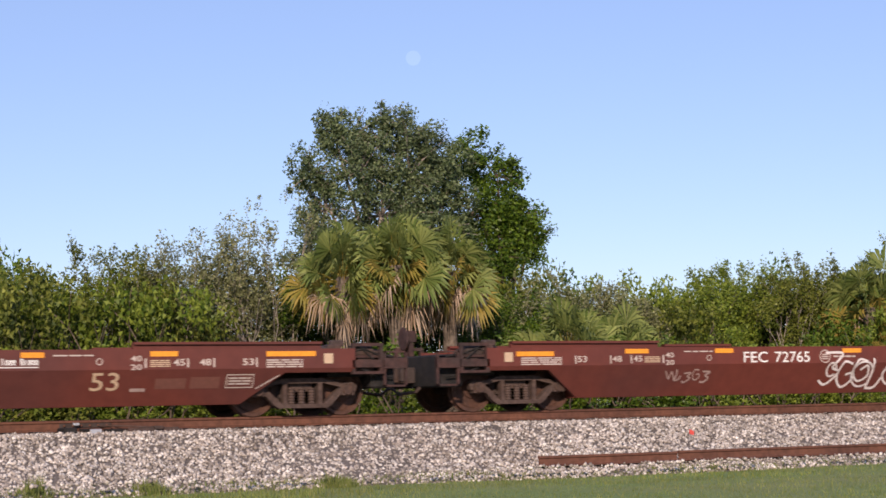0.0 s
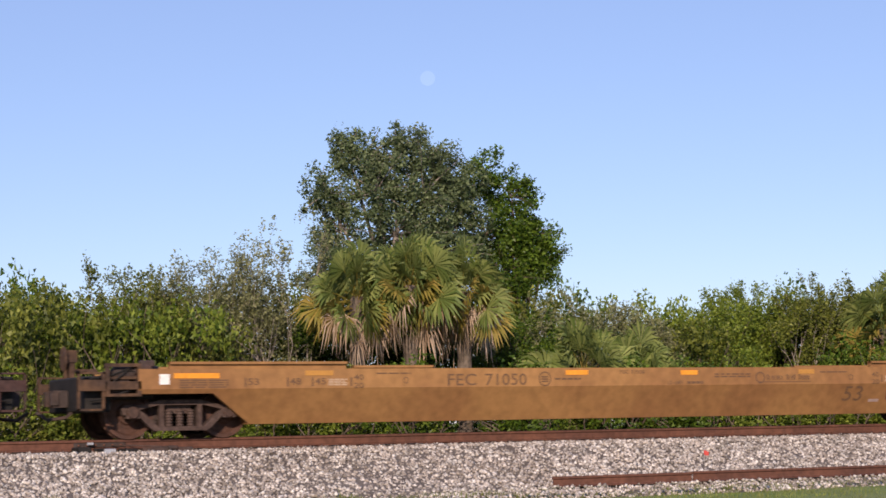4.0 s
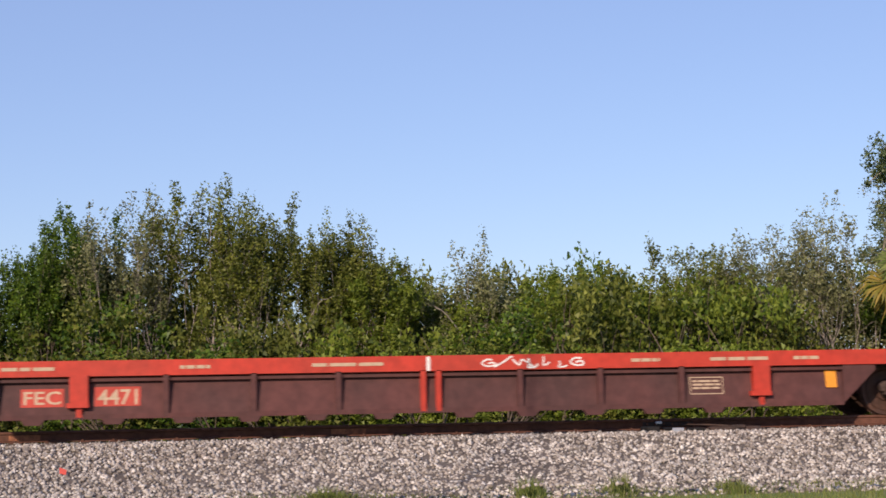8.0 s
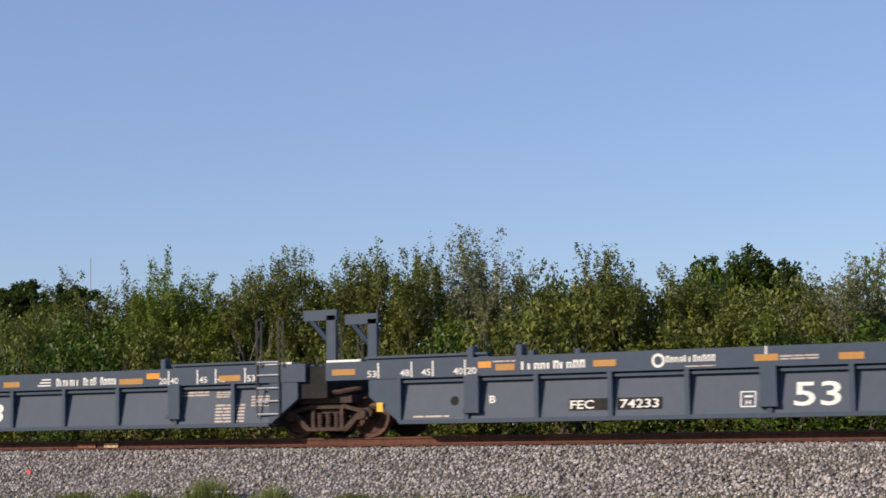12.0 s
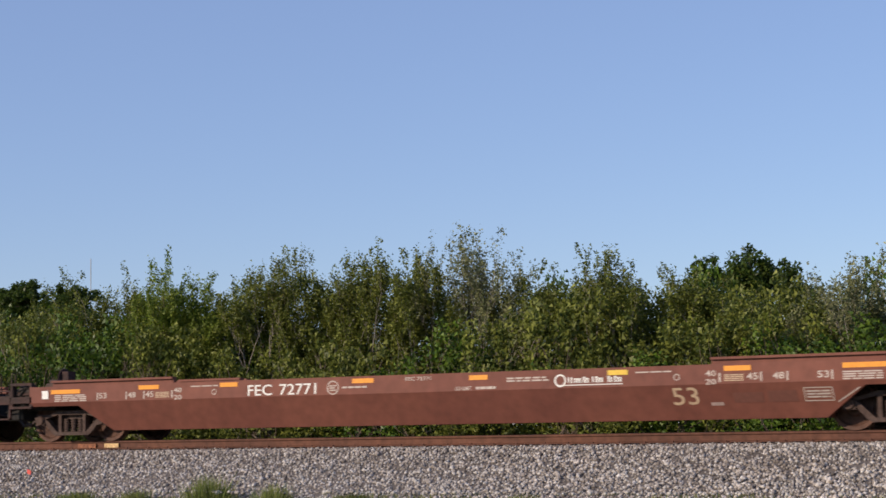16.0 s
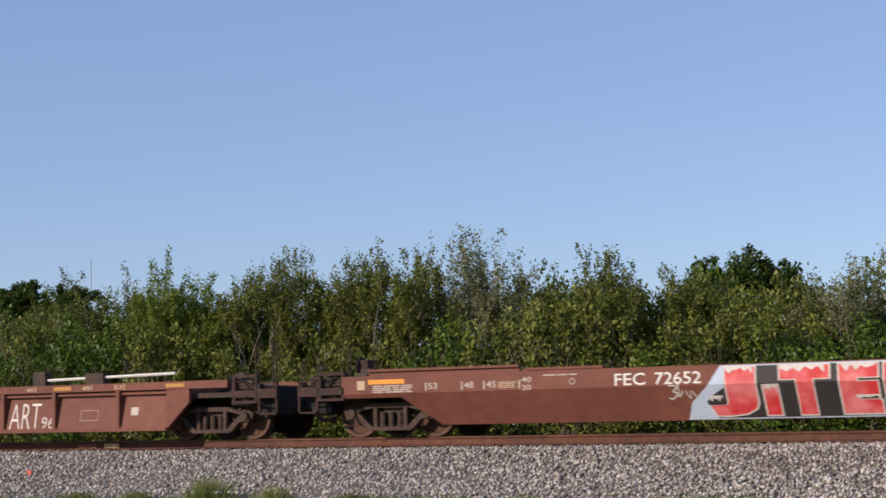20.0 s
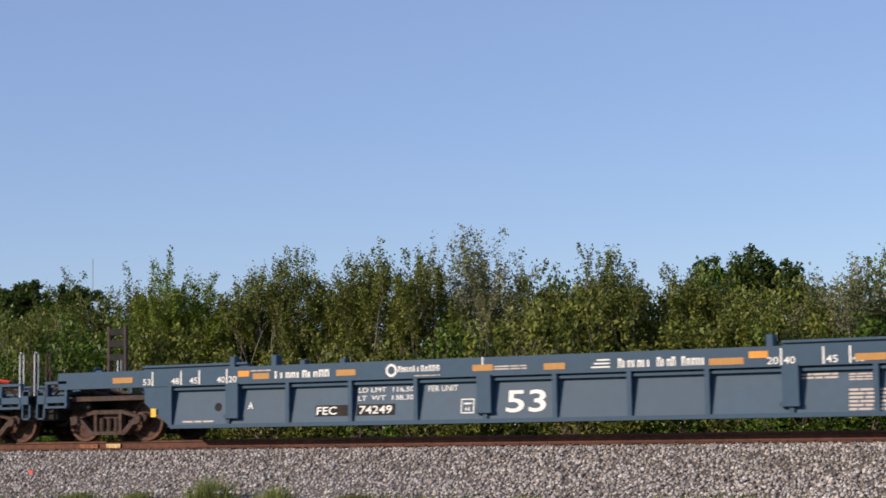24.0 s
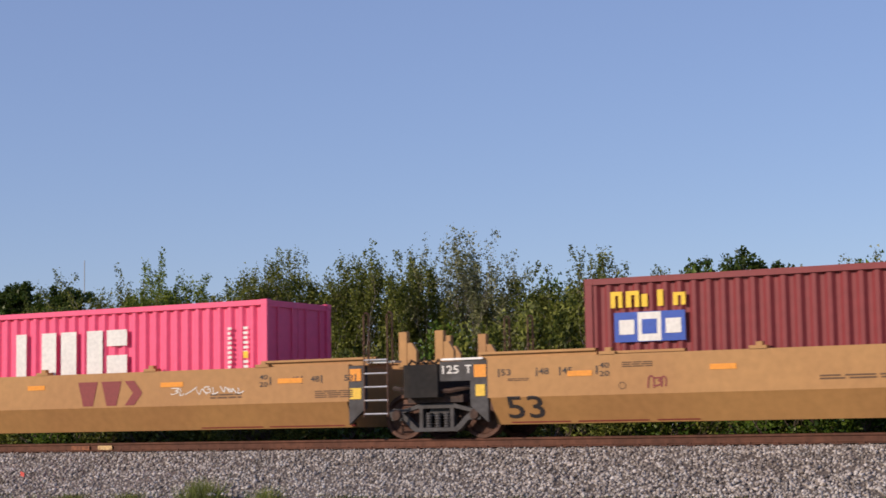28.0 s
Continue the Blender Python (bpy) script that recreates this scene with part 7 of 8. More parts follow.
def buff_unit(c, unit, number, ends, seed):
    car = smooth_car("buff-yellow articulated well car carrying a container", BOXY_END if ends[1] else BOXY, TRAILER_YELLOW, ends=ends, posts=2.05)
    s = DEEP
    size_marks(car, s, INK, 1.30, True, not ends[1])
    if ends[1]:
        size_marks(car, BOXY_END, INK, 1.30, False)
    for x0, x1, z in ((-6.7, -6.2, 1.12), (-3.9, -3.4, 1.16), (-0.4, 0.1, 1.18), (3.3, 3.9, 1.16), (6.3, 6.9, 1.16)):
        patch(car, s, x0, x1, z, z + 0.10, ORANGE, "reflector", 0.008)
    bars(car, s, -7.95, -7.5, 1.06, 1.12, 2, INK_FADED, seed)
    bars(car, s, -5.6, -5.0, 1.25, 1.36, 3, INK_FADED, seed + 1)
    bars(car, s, 7.2, 8.1, 0.84, 1.0, 4, INK_FADED, seed + 2)
    bars(car, s, 4.6, 5.4, 0.88, 1.0, 2, INK_FADED, seed + 3)
    bars(car, s, -8.0, -4.2, 0.27, 0.31, 1, LETTER_RED, seed + 4)
    bars(car, s, 4.2, 8.0, 0.27, 0.31, 1, LETTER_RED, seed + 5)
    ring(car, s, -5.6, 0.92, 0.07, INK_FADED, 0.015)
    for x, sg in ((-8.8, -1), (8.8, 1)):
        if not ends[0 if sg < 0 else 1]:
            at = -8.38 if sg < 0 else 8.0
            end = part("end_panel", prism(bmesh.new(), [(at, 0.30), (at + sg * 0.38, 0.62), (at + sg * 0.38, 1.45), (at, 1.47)], -SIDE + 0.01, -SIDE + 0.1), GREY_STEEL, car, "dark grey end panel")
            mid = at + sg * 0.16
            part("reflector", boxes((mid - 0.13, mid + 0.13, -SIDE - 0.003, -SIDE + 0.006, 1.16, 1.40)), ORANGE, end)
            part("label_tag", boxes((mid - (0.1 if sg < 0 else 0.13), mid + (0.1 if sg < 0 else 0.13), -SIDE - 0.003, -SIDE + 0.006, 0.80, 1.02)), YELLOW, end)
    # cone locks along the top edge
    for x in (-5.9, -3.0, 0.0, 3.0, 5.9):
        part("locking_cone", boxes((x - 0.16, x + 0.16, -SIDE, -SIDE + 0.2, 1.49, 1.56), (x - 0.05, x + 0.07, -SIDE + 0.04, -SIDE + 0.16, 1.56, 1.63)), TRAILER_YELLOW, car)
    CARS.append((car, c))
    return car


car = buff_unit(-701.3, "B", "767567", (False, True), 60)
# the gear on its coupler end
part("end_block", boxes((7.93, 8.64, -SIDE + 0.004, -SIDE + 0.35, 1.49, 1.68), bevel=0.015), TRAILER_YELLOW, car)
patch(car, DEEP, 8.04, 8.58, 1.27, 1.47, ORANGE, "reflector", 0.010)
patch(car, DEEP, 8.02, 8.60, 0.94, 1.23, GREY_STEEL, "stencil_panel", 0.006)
outline(car, DEEP, 8.02, 8.60, 0.94, 1.23, DULL_WHITE, 0.02)
bars(car, DEEP, 8.07, 8.55, 0.98, 1.19, 3, DULL_WHITE, 66, words=2)
patch(car, DEEP, 7.83, 7.95, 0.94, 1.08, AMBER, "label_tag", 0.010)
outline(car, DEEP, 6.72, 7.25, 0.93, 1.0, INK, 0.02)
# one plain black box fills the space past the body end
part("end_black_box", boxes((9.72, 10.42, -1.22, 1.22, 0.42, 1.36), bevel=0.04), BLACK, car, "black box between two cars")
wheel_ = lathe(bmesh.new(), [(-0.03, 0.19), (-0.02, 0.22), (0.02, 0.22), (0.03, 0.19), (0.02, 0.17), (-0.02, 0.17)], "y", 20, (9.02, -1.36, 1.48))
for k in range(3):
    tube(wheel_, [(9.02 + 0.19 * math.cos(2.09 * k), -1.36, 1.48 + 0.19 * math.sin(2.09 * k)), (9.02, -1.36, 1.48)], 0.02, 5)
part("hand_brake_wheel", wheel_, BLACK, car, "black spoked brake wheel")
part("brake_box", boxes((8.86, 9.18, -1.32, -1.05, 1.0, 1.6), bevel=0.02), BLACK, car)
for x, y in ((7.95, -0.85), (9.25, -0.85), (9.25, 0.85)):
    part("container_guide", prism(boxes((x - 0.08, x + 0.08, y - 0.06, y + 0.06, 1.3, 2.14)), [(x + 0.09, 1.3), (x + 0.3, 1.3), (x + 0.3, 1.66), (x + 0.18, 1.84), (x + 0.09, 1.84)], y - 0.05, y + 0.03), TRAILER_YELLOW, car, "upright yellow container guide")
ladder(car, 9.88, -SIDE - 0.03, 2.0, SHADE_GRIME_TAN)
word(car, DEEP, "53", -8.02, -7.24, 0.36, 0.78, INK)
patch(car, DEEP, 2.05, 5.55, 0.82, 1.16, BLACK, "number_panel", 0.006)
word(car, DEEP, "DTTX", 2.3, 3.6, 0.88, 1.10, WHITE, "lettering", 0.010, 0.05)
word(car, DEEP, "767567", 3.8, 5.3, 0.88, 1.10, WHITE, "lettering", 0.010, 0.05)
word(car, DEEP, "B", 1.25, 1.55, 0.90, 1.12, INK, "lettering", 0.006, 0.03)
outline(car, DEEP, 0.5, 0.82, 0.92, 1.12, INK_FADED, 0.02)
bars(car, DEEP, -1.9, -0.1, 0.92, 1.02, 2, INK_FADED, 61, words=4)
scribble(car, DEEP, -5.1, -4.7, 0.86, 1.10, 3, LETTER_RED, 0.03, 62)
part("joint_panel", boxes((-9.42, -8.40, -SIDE + 0.004, -SIDE + 0.06, 1.10, 1.48)), GREY_STEEL, car, "dark grey panel over the joint")
joint(car, -9.73, SHADE_GRIME_TAN, False, 2.45, GREY_STEEL, -1.12, 0.45, WHEEL_STEEL)
# the sunlit top edges here too, as added pale strips
for x0, x1 in ((-11.1, -10.45), (-9.4, -8.5)):
    part("sunlit_strip", boxes((x0, x1, -SIDE + 0.03, -SIDE + 0.3, 1.50, 1.54)), GREY_METAL, car, "pale strip standing in for the sunlit top edge")
for x in (-10.56, -9.73):
    for y in (-0.9, 0.9):
        part("container_guide", prism(boxes((x - 0.09, x + 0.09, y - 0.06, y + 0.06, 1.4, 2.12)), [(x + 0.1, 1.4), (x + 0.32, 1.4), (x + 0.32, 1.72), (x + 0.2, 1.9), (x + 0.1, 1.9)], y - 0.05, y + 0.03), TRAILER_YELLOW, car, "upright yellow container guide")
word(car, face_, "125", -9.36, -9.0, 1.24, 1.40, WHITE, "lettering", 0.012)
word(car, face_, "T", -8.86, -8.72, 1.24, 1.40, WHITE, "lettering", 0.012)
box_car = container(-702.12, "maroon corrugated shipping container riding in a well car", CONTAINER_RED, 11.25)
wordmark(box_car, face, -5.13, -3.58, 2.36, 2.66, BAR_YELLOW, 71, 5)
patch(box_car, face, -5.03, -3.63, 1.72, 2.27, BAR_BLUE, "sign_panel", 0.006)
patch(box_car, face, -4.56, -4.10, 1.73, 2.26, WHITE, "sign_panel", 0.009)
for x, m_ in ((-4.93, WHITE), (-4.48, BAR_BLUE), (-4.01, WHITE)):
    patch(box_car, face, x, x + 0.3, 1.86, 2.13, m_, "sign_panel", 0.012)
bars(box_car, face, 4.6, 5.2, 2.15, 2.55, 3, WHITE, 72, words=2)
on_side(box_car, "warning_sign", face, [(4.85, 1.85), (5.1, 1.85), (4.97, 2.05)], [(0, 1, 2)], BAR_YELLOW)
car = buff_unit(-720.8, "A", "767567", (False, False), 63)
for x0, x1 in ((1.05, 1.60), (1.70, 2.25)):
    on_side(car, "railway_mark", DEEP, [(x0, 1.32), (x1, 1.32), (x1 - 0.14, 0.80), (x0 + 0.14, 0.80)], [(0, 1, 2, 3)], LETTER_RED, 0.008)
on_side(car, "railway_mark", DEEP, [(2.34, 1.32), (2.6, 1.32), (2.82, 1.06), (2.6, 0.80), (2.34, 0.80), (2.56, 1.06)], [(0, 1, 2, 3, 4, 5)], LETTER_RED, 0.008)
scribble(car, DEEP, 3.6, 5.5, 0.98, 1.14, 9, WHITE, 0.02, 64)
pink = container(-721.05, "magenta corrugated shipping container riding in a well car", CONTAINER_PINK)
for x0, x1, z0, z1 in ((-0.75, -0.45, 1.42, 2.45), (0.0, 0.42, 1.42, 2.45), (0.56, 1.0, 1.42, 2.45), (1.3, 1.74, 1.42, 2.45), (1.86, 2.42, 2.10, 2.45), (1.86, 2.42, 1.42, 1.90)):
    patch(pink, face, x0, x1, z0, z1, WHITE, "sign_panel", 0.006)
bars(pink, face, 5.1, 5.2, 1.5, 2.4, 9, WHITE, 73, words=1)
bars(pink, face, 5.5, 5.62, 1.5, 2.4, 9, WHITE, 74, words=1)
patch(pink, face, 5.5, 5.62, 1.72, 1.86, BAR_YELLOW, "warning_sign", 0.01)
# ---------------------------------------------------------------- the roadside
WEATHERED_POLE = material("greenish weathered pole wood", (0.245, 0.245, 0.145), 0.9, grain=9, spread=0.4, second=(0.125, 0.135, 0.075), amount=0.9, bump=0.5, stain=3.5)
GUARD_YELLOW = plain("yellow plastic guard", (0.52, 0.40, 0.06), 0.45)
CABLE = plain("dark galvanised wire", (0.10, 0.10, 0.11), 0.5, 0.6)


def utility_pole():
    """A leaning wooden pole with a number strip, and its guy wire in a yellow guard."""
    ob = tagged(new("utility_pole"), "weathered grey-green wooden utility pole leaning slightly", "utility pole")
    ob.matrix_basis = pose(-3.20, 14.5, -0.02, 0, -2.75, 0)
    rng = random.Random(3)
    bm = bmesh.new()
    rings = []
    # shaft stops short so that its shadow stays off the track
    for k in range(31):
        z = -0.4 + k * 0.2
        r = 0.156 - 0.0042 * z
        rings.append([bm.verts.new(((r + 0.004 * noise.noise((4 * math.cos(a), 4 * math.sin(a), z * 1.2))) * math.cos(a), (r + 0.004 * noise.noise((4 * math.cos(a), 4 * math.sin(a), z * 1.2))) * math.sin(a), z)) for a in [2 * math.pi * i / 28 for i in range(28)]])
    for r0, r1 in zip(rings, rings[1:]):
        for i in range(28):
            bm.faces.new((r0[i], r0[(i + 1) % 28], r1[(i + 1) % 28], r1[i]))
    bm.faces.new(rings[-1])
    part("shaft", bm, WEATHERED_POLE, ob)
    # added out of view: holds the guy wire, too thin to throw a shadow
    part("thin_pole_top", tube(bmesh.new(), [(0, 0, 5.5), (0, 0, 11.5)], 0.022, 6), CABLE, ob, "unseen thin stand-in for the pole's upper part")
    for k in range(26):
        a, z = rng.uniform(3.4, 6.0), rng.uniform(0.8, 4.7)
        r = 0.157 - 0.0042 * z
        crack = [(r * math.cos(a), r * math.sin(a), z), (r * math.cos(a + 0.02), r * math.sin(a + 0.02), z + 0.2), (r * math.cos(a), r * math.sin(a), z + rng.uniform(0.3, 0.6))]
        part("crack", tube(bmesh.new(), crack, 0.0025, 4), BARK, ob)
    for k in range(9):
        a, z = rng.uniform(4.0, 5.4), rng.uniform(1.2, 5.0)
        r = 0.156 - 0.0042 * z
        part("knot", lathe(bmesh.new(), [(-0.004, 0.006), (0.004, 0.016)], "y", 7, (r * math.cos(a), r * math.sin(a), z)), BARK, ob)
    strip = part("number_strip", boxes((0.045, 0.085, -0.172, -0.150, 1.20, 1.46)), BLACK, ob, "black strip with pale figures")
    for k in range(5):
        part("figure", boxes((0.053, 0.077, -0.176, -0.172, 1.225 + 0.045 * k, 1.25 + 0.045 * k)), DULL_WHITE, strip)
    part("tag", boxes((-0.01, 0.02, -0.162, -0.150, 1.64, 1.68)), GREY_METAL, ob, "small pale metal tag")
    return ob


def guy_wire():
    ob = tagged(new("guy_wire"), "taut steel guy wire with a yellow plastic guard", "guy wire")
    ob.matrix_basis = pose(-2.13, 14.5, -0.02)
    part("wire", tube(bmesh.new(), [(-0.34, 0, 2.55), (-0.68, 0, 4.94), (-1.62, 0, 11.4)], 0.0055, 6), CABLE, ob)
    part("guard", tube(bmesh.new(), [(0.0, 0, -0.1), (-0.12, 0, 0.8), (-0.35, 0, 2.62)], 0.020, 8, 0.017), GUARD_YELLOW, ob)
    part("anchor_rod", tube(bmesh.new(), [(0.03, 0, -0.3), (0.0, 0, 0.1)], 0.012, 6), CABLE, ob)


utility_pole()
guy_wire()

# a far radio mast and the pale day moon
mast = tagged(new("radio_mast"), "thin pale distant radio mast above the trees", "mast")
mast.matrix_basis = pose(-103.0, 120.0, 0.2)
part("tube", tube(bmesh.new(), [(0, 0, -0.3), (0, 0, 16.4)], 0.05, 6), GREY_METAL, mast)
MOON = bpy.data.materials.new("sunlit moon")
MOON.use_nodes = True
mn = MOON.node_tree
glow, clear, both = mn.nodes.new("ShaderNodeEmission"), mn.nodes.new("ShaderNodeBsdfTransparent"), mn.nodes.new("ShaderNodeAddShader")
spots = mn.nodes.new("ShaderNodeTexNoise")
spots.inputs["Scale"].default_value = 0.12
level = mn.nodes.new("ShaderNodeMapRange")
level.inputs["To Min"].default_value, level.inputs["To Max"].default_value = 0.0, 0.07
mn.links.new(spots.outputs["Fac"], level.inputs["Value"])
mn.links.new(level.outputs["Result"], glow.inputs["Strength"])
mn.links.new(glow.outputs["Emission"], both.inputs[0])
mn.links.new(clear.outputs["BSDF"], both.inputs[1])
mn.links.new(both.outputs["Shader"], mn.nodes["Material Output"].inputs["Surface"])
bm = bmesh.new()
lathe(bm, [(-0.2, 8.6), (0.0, 9.4)], "y", 40)
me = bpy.data.meshes.new("moon")
bm.to_mesh(me)
bm.free()
me.materials.append(MOON)
moon = tagged(new("moon", me), "pale daytime moon, nearly full", "moon")
moon.matrix_basis = pose(958.2, 2000.0, 435.9, 12, 0, -25.6)


def grass():
    """Uneven grass along the foot of the stone: blades in tufts, some tall."""
    g = np.random.default_rng(8)
    n = 52000
    x = g.uniform(-42, 38, n)
    y = 26.35 - g.random(n) ** 1.5 * 2.4
    wave = np.array([noise.noise((v * 0.35, 3.0, 0.0)) for v in x])
    y = y + 0.35 * wave
    h = g.uniform(0.03, 0.09, n) * (1 + 0.6 * wave)
    spots = [(-19.5, 25.9, 0.55, 0.55), (-18, 25.8, 0.35, 0.41), (-22.6, 25.9, 0.5, 0.23), (-21.2, 25.9, 0.4, 0.26), (-16.5, 25.9, 0.5, 0.22), (-13.2, 25.8, 0.6, 0.2), (-7.2, 25.9, 0.7, 0.2), (1.9, 26.1, 0.5, 0.23), (4.9, 26.2, 0.25, 0.29), (6.3, 26.2, 0.22, 0.29), (8, 26.1, 0.3, 0.23), (11, 26, 0.4, 0.2)]
    xs, ys, hs = [x], [y], [h]
    for cx, cy, r, hh in spots:
        k = int(1700 * r)
        px = g.normal(cx, r * 0.55, k)
        xs.append(px)
        ys.append(g.normal(cy, 0.15, k))
        hs.append(hh * g.uniform(0.4, 1.1, k) * np.exp(-((px - cx) / r) ** 2))
    k = 36000                       # the mown verge in front
    xs.append(g.uniform(2, 34, k))
    ys.append(g.uniform(16.5, 24.2, k))
    hs.append(g.uniform(0.02, 0.06, k))
    x, y, h = np.concatenate(xs), np.concatenate(ys), np.concatenate(hs)
    n = len(x)
    z = np.where(y > 25.9, 0.10 + (y - 25.9) * 0.2, np.interp(y, [15, 20, 25, 26], [-0.02, 0.04, 0.09, 0.09]))
    a = g.uniform(0, 3.14, n)
    w = g.uniform(0.006, 0.013, n)
    dx, dy = np.cos(a) * w, np.sin(a) * w
    lx, ly = g.normal(0, 0.35, n) * h, g.normal(0, 0.25, n) * h
    v = np.empty((n, 3, 3))
    v[:, 0] = np.stack([x - dx, y - dy, z - 0.02], 1)
    v[:, 1] = np.stack([x + dx, y + dy, z - 0.02], 1)
    v[:, 2] = np.stack([x + lx, y + ly, z + h], 1)
    me = bpy.data.meshes.new("grass")
    me.vertices.add(n * 3)
    me.vertices.foreach_set("co", v.reshape(-1))
    me.loops.add(n * 3)
    me.loops.foreach_set("vertex_index", np.arange(n * 3))
    me.polygons.add(n)
    me.polygons.foreach_set("loop_start", np.arange(n) * 3)
    me.update(calc_edges=True)
    me.materials.append(GRASS_BLADE)
    tagged(new("grass", me), "short green grass with taller tufts beside the stone", "grass", kind="stuff")


grass()

# ---------------------------------------------------------------- cars on the road
AUTOS = []
GLASS = bpy.data.materials.new("tinted car glass")
GLASS.use_nodes = True
gb = GLASS.node_tree.nodes["Principled BSDF"]
gb.inputs["Base Color"].default_value, gb.inputs["Roughness"].default_value, gb.inputs["IOR"].default_value = (0.010, 0.011, 0.013, 1), 0.08, 1.3
RUBBER = plain("black tyre rubber", (0.02, 0.02, 0.02), 0.8)
LAMP_RED = plain("red tail lamp plastic", (0.35, 0.01, 0.01), 0.25)
LAMP_CLEAR = plain("clear head lamp plastic", (0.6, 0.6, 0.6), 0.15)


def car_paint(name, rgb, flake=0.6):
    m = plain(name, rgb, 0.32, flake)
    b = m.node_tree.nodes["Principled BSDF"]
    b.inputs["Coat Weight"].default_value, b.inputs["Coat Roughness"].default_value = 0.8, 0.05
    return m


def sedan(label, paint, spoiler=True):
    """A four-door sedan: lofted body, glasshouse with pillars, roof shell, boot wing."""
    ob = tagged(new("sedan"), label, "car", "cars passing on the road")
    # stations along the body: x, half width low, half width at the waist, bottom, waist height
    rows = [(-2.48, 0.62, 0.66, 0.42, 0.84), (-2.42, 0.80, 0.80, 0.28, 1.00), (-2.0, 0.88, 0.84, 0.22, 1.035), (-1.55, 0.90, 0.84, 0.20, 1.04), (-0.6, 0.91, 0.85, 0.19, 1.02), (0.6, 0.91, 0.85, 0.19, 1.0), (1.45, 0.90, 0.82, 0.20, 0.98), (2.0, 0.86, 0.74, 0.22, 0.86), (2.35, 0.76, 0.62, 0.26, 0.74), (2.46, 0.60, 0.50, 0.36, 0.64)]
    bm = bmesh.new()
    loops = []
    for x, wl, wt, zb, zt in rows:
        mid = (zb + zt) / 2
        half = [(wl * 0.9, zb), (wl, zb + 0.1), (wl * 1.01, mid), (wt * 1.04, zt - 0.07), (wt * 0.95, zt), (wt * 0.5, zt + 0.025)]
        loops.append([bm.verts.new((x, y, z)) for y, z in half] + [bm.verts.new((x, -y, z)) for y, z in half[::-1]])
    for r0, r1 in zip(loops, loops[1:]):
        for i in range(12):
            bm.faces.new((r0[i], r1[i], r1[(i + 1) % 12], r0[(i + 1) % 12]))
    bm.faces.new(loops[0])
    bm.faces.new(loops[-1][::-1])
    bmesh.ops.recalc_face_normals(bm, faces=bm.faces)
    for f in bm.faces:
        f.smooth = True
    part("body", bm, paint, ob)
    # cabin: one shell over the waist, its height following the roof line
    line = [(-1.92, 1.03), (-1.72, 1.07), (-1.4, 1.205), (-1.12, 1.315), (-0.88, 1.392), (-0.6, 1.436), (-0.2, 1.460), (0.2, 1.452), (0.5, 1.412), (0.95, 1.24), (1.52, 0.99)]

    def shell(x, k, out=0.0):
        """A point of the cabin: k from 0 at the waist over 0.5 at the roof's edge to 1 at its middle."""
        zr = float(np.interp(x, [p[0] for p in line], [p[1] for p in line])) + out
        h = max(0.02, zr - 0.99)
        ye = 0.83 - 0.46 * h
        if k <= 0.5:
            u = k / 0.5
            return (x, 0.83 + out + (ye - 0.83) * u + 0.02 * math.sin(u * math.pi), 0.99 + h * 0.86 * u)
        u = (k - 0.5) * math.pi
        return (x, (ye + out) * math.cos(u) ** 0.8 if u < 1.57 else 0.0, 0.99 + h * (0.86 + 0.14 * math.sin(u)))

    def skin(x0, x1, k0, k1, sides, out, nx=30, nk=14):
        bm = bmesh.new()
        for sg in sides:
            grid = [[bm.verts.new(Vector(shell(x0 + (x1 - x0) * i / nx, k0 + (k1 - k0) * j / nk, out)) * Vector((1, sg, 1))) for j in range(nk + 1)] for i in range(nx + 1)]
            for r0, r1 in zip(grid, grid[1:]):
                for j in range(nk):
                    bm.faces.new((r0[j], r1[j], r1[j + 1], r0[j + 1]))
        bmesh.ops.remove_doubles(bm, verts=bm.verts, dist=0.0004)
        bmesh.ops.recalc_face_normals(bm, faces=bm.faces)
        for f in bm.faces:
            f.smooth = True
        return bm
    part("cabin", skin(-1.92, 1.52, 0.0, 1.0, (-1, 1), 0.0, 60, 18), paint, ob)
    part("rear_window", skin(-1.74, -0.93, 0.60, 1.0, (-1, 1), 0.007), GLASS, ob, "dark tinted rear window")
    part("windscreen", skin(0.56, 1.44, 0.60, 1.0, (-1, 1), 0.007), GLASS, ob, "dark tinted windscreen")
    for sgn in (-1, 1):
        for x0, x1 in ((-0.10, 1.06), (-0.95, -0.19), (-1.27, -1.01)):
            part("side_window", skin(x0, x1, 0.10, 0.45, (sgn,), 0.006, 16, 5), GLASS, ob, "dark tinted side window")
        for k in (0.475, 0.53):
            part("window_trim", tube(bmesh.new(), [Vector(shell(-1.3 + 2.5 * i / 16, k, 0.008)) * Vector((1, sgn, 1)) for i in range(17)], 0.008, 5), GREY_METAL, ob, "thin bright roof trim")
        part("mirror", boxes((1.0, 1.14, sgn * 0.96 - 0.09, sgn * 0.96 + 0.09, 0.98, 1.10), bevel=0.02), paint, ob)
        part("tail_lamp", boxes((-2.47, -2.38, sgn * 0.66 - 0.14, sgn * 0.66 + 0.14, 0.74, 0.92), bevel=0.02), LAMP_RED, ob)
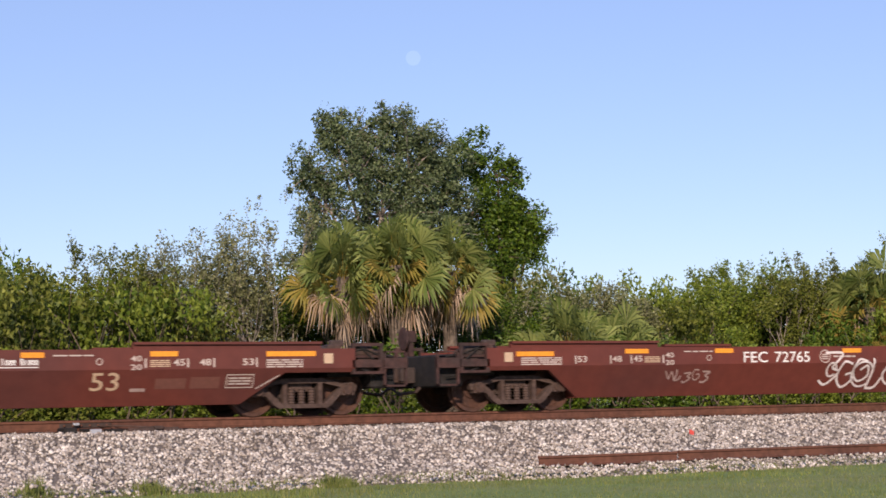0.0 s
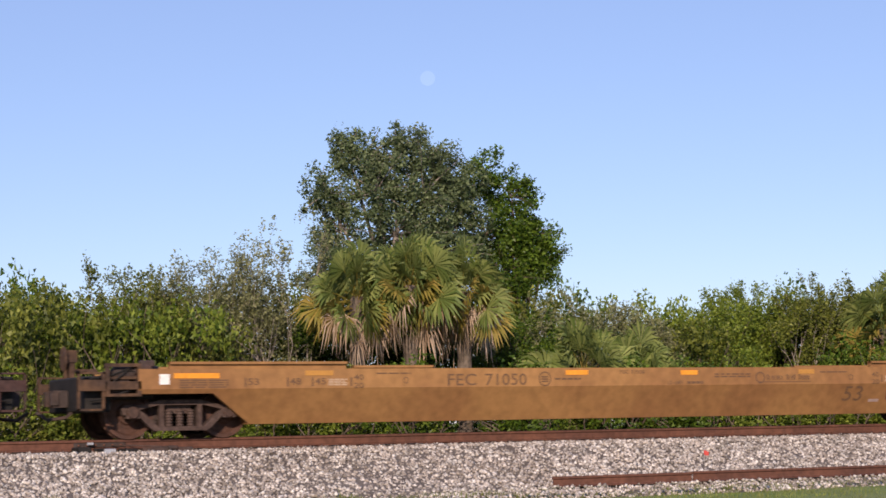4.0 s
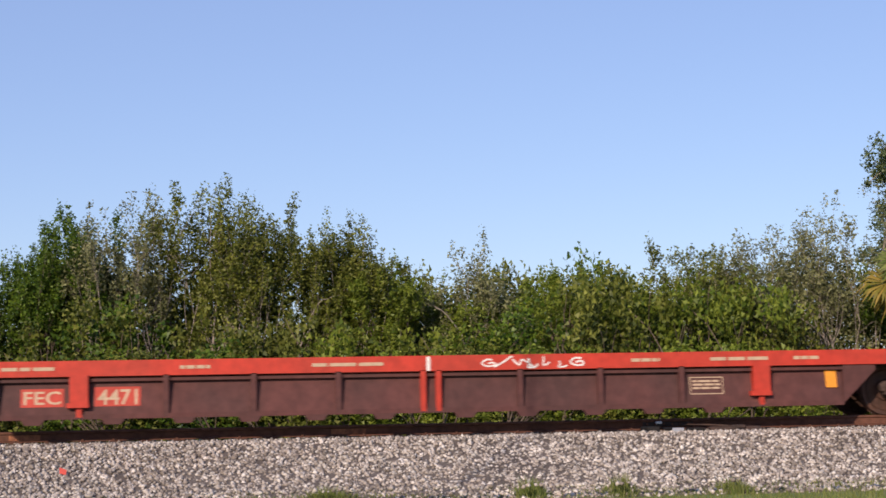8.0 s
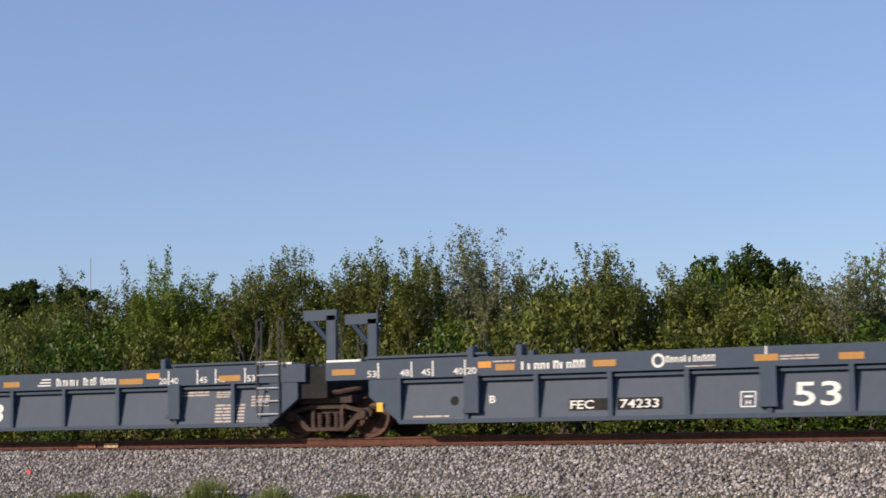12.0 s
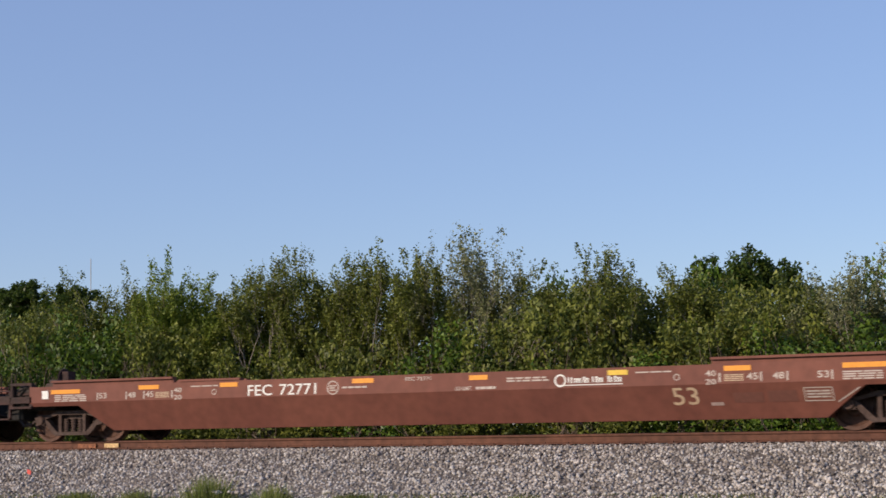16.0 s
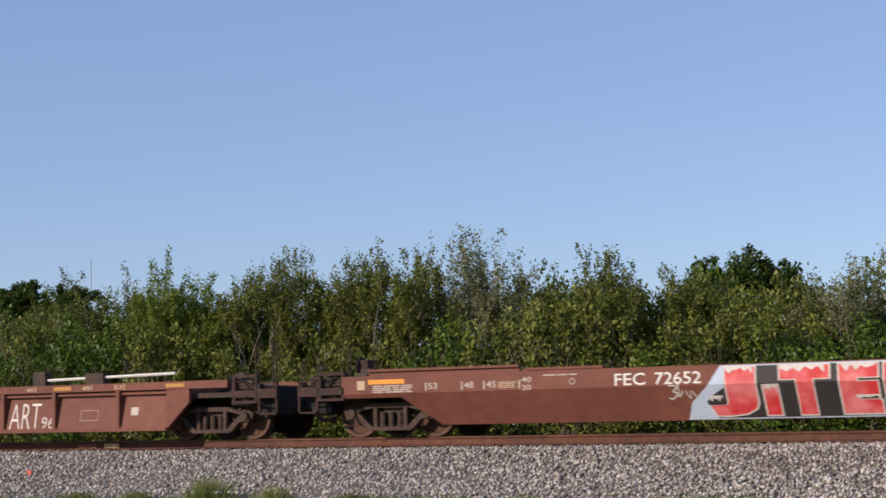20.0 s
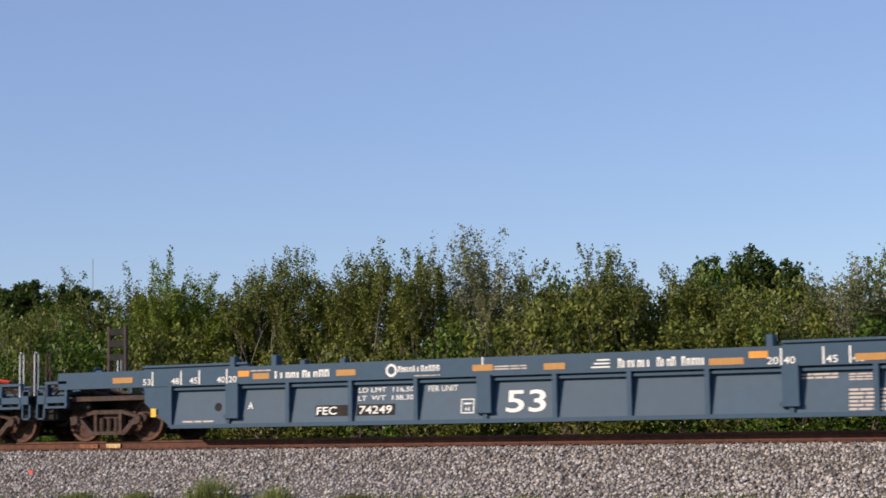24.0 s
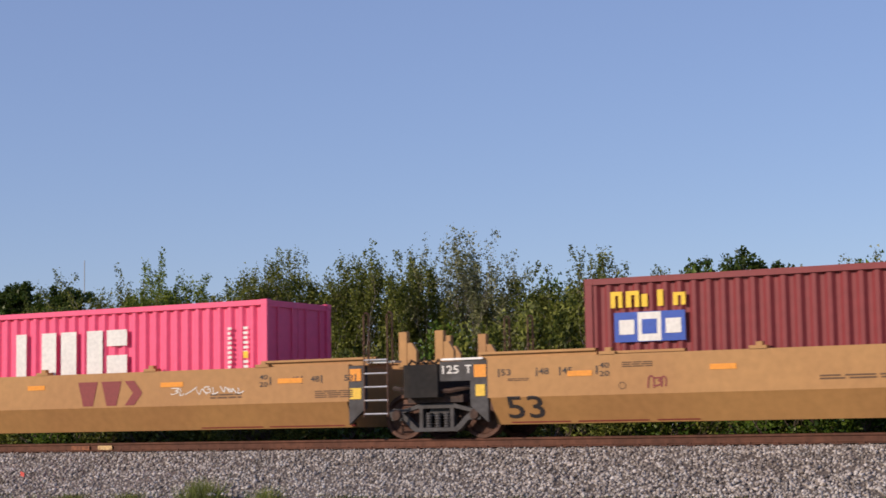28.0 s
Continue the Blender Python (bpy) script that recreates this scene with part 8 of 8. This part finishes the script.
        part("head_lamp", boxes((2.28, 2.40, sgn * 0.56 - 0.16, sgn * 0.56 + 0.14, 0.58, 0.70), bevel=0.02), LAMP_CLEAR, ob)
        for x in (-1.42, 1.40):
            tyre = part("tyre", lathe(bmesh.new(), [(-0.10, 0.2), (-0.10, 0.29), (-0.08, 0.315), (0.08, 0.315), (0.10, 0.29), (0.10, 0.2)], "y", 24), RUBBER, ob, "", pose(x, sgn * 0.80, 0.315))
            part("rim", lathe(bmesh.new(), [(-0.095, 0.04), (-0.085, 0.19), (0.085, 0.19), (0.095, 0.04)], "y", 16), GREY_METAL, tyre)
    if spoiler:
        wing = bmesh.new()
        tube(wing, [(-2.30, -0.74, 1.04), (-2.36, -0.72, 1.10), (-2.40, -0.45, 1.125), (-2.42, 0.0, 1.13), (-2.40, 0.45, 1.125), (-2.36, 0.72, 1.10), (-2.30, 0.74, 1.04)], 0.06, 8)
        for v in wing.verts:
            v.co.z = 1.09 + (v.co.z - 1.09) * 0.7
        part("boot_wing", wing, paint, ob, "raised wing on the boot lid")
    return ob


AUTOS.append((sedan("champagne gold sedan with tinted windows and a boot wing", car_paint("champagne gold car paint", (0.52, 0.375, 0.19))), -7.36, 23.0, -18.8, 7.5, 180.0))
AUTOS.append((sedan("black sedan with tinted windows and a boot wing", car_paint("black car paint", (0.02, 0.021, 0.026), 0.2)), -5.88, 10.7, -22.0, 7.5, 180.0))
AUTOS.append((sedan("dark blue sedan with tinted windows", car_paint("dark blue car paint", (0.012, 0.018, 0.04), 0.3), False), 2.9, 4.8, 19.5, 4.9, 0.0))
# ---------------------------------------------------------------- what moves


def motions():
    """The train runs at one speed; three cars pass on the road."""
    for car, centre in CARS:
        walk(car, [(t, pose(centre + SPEED * t, TRACK_Y, RAIL_TOP)) for t in (0.0, 7.0, 14.0, 21.0, 28.0)])
    for auto, x, at, speed, y, turn in AUTOS:
        walk(auto, [(t, pose(x + speed * (t - at), y, 0.0, 0, 0, turn)) for t in (0.0, 7.0, 14.0, 21.0, 28.0)])


motions()
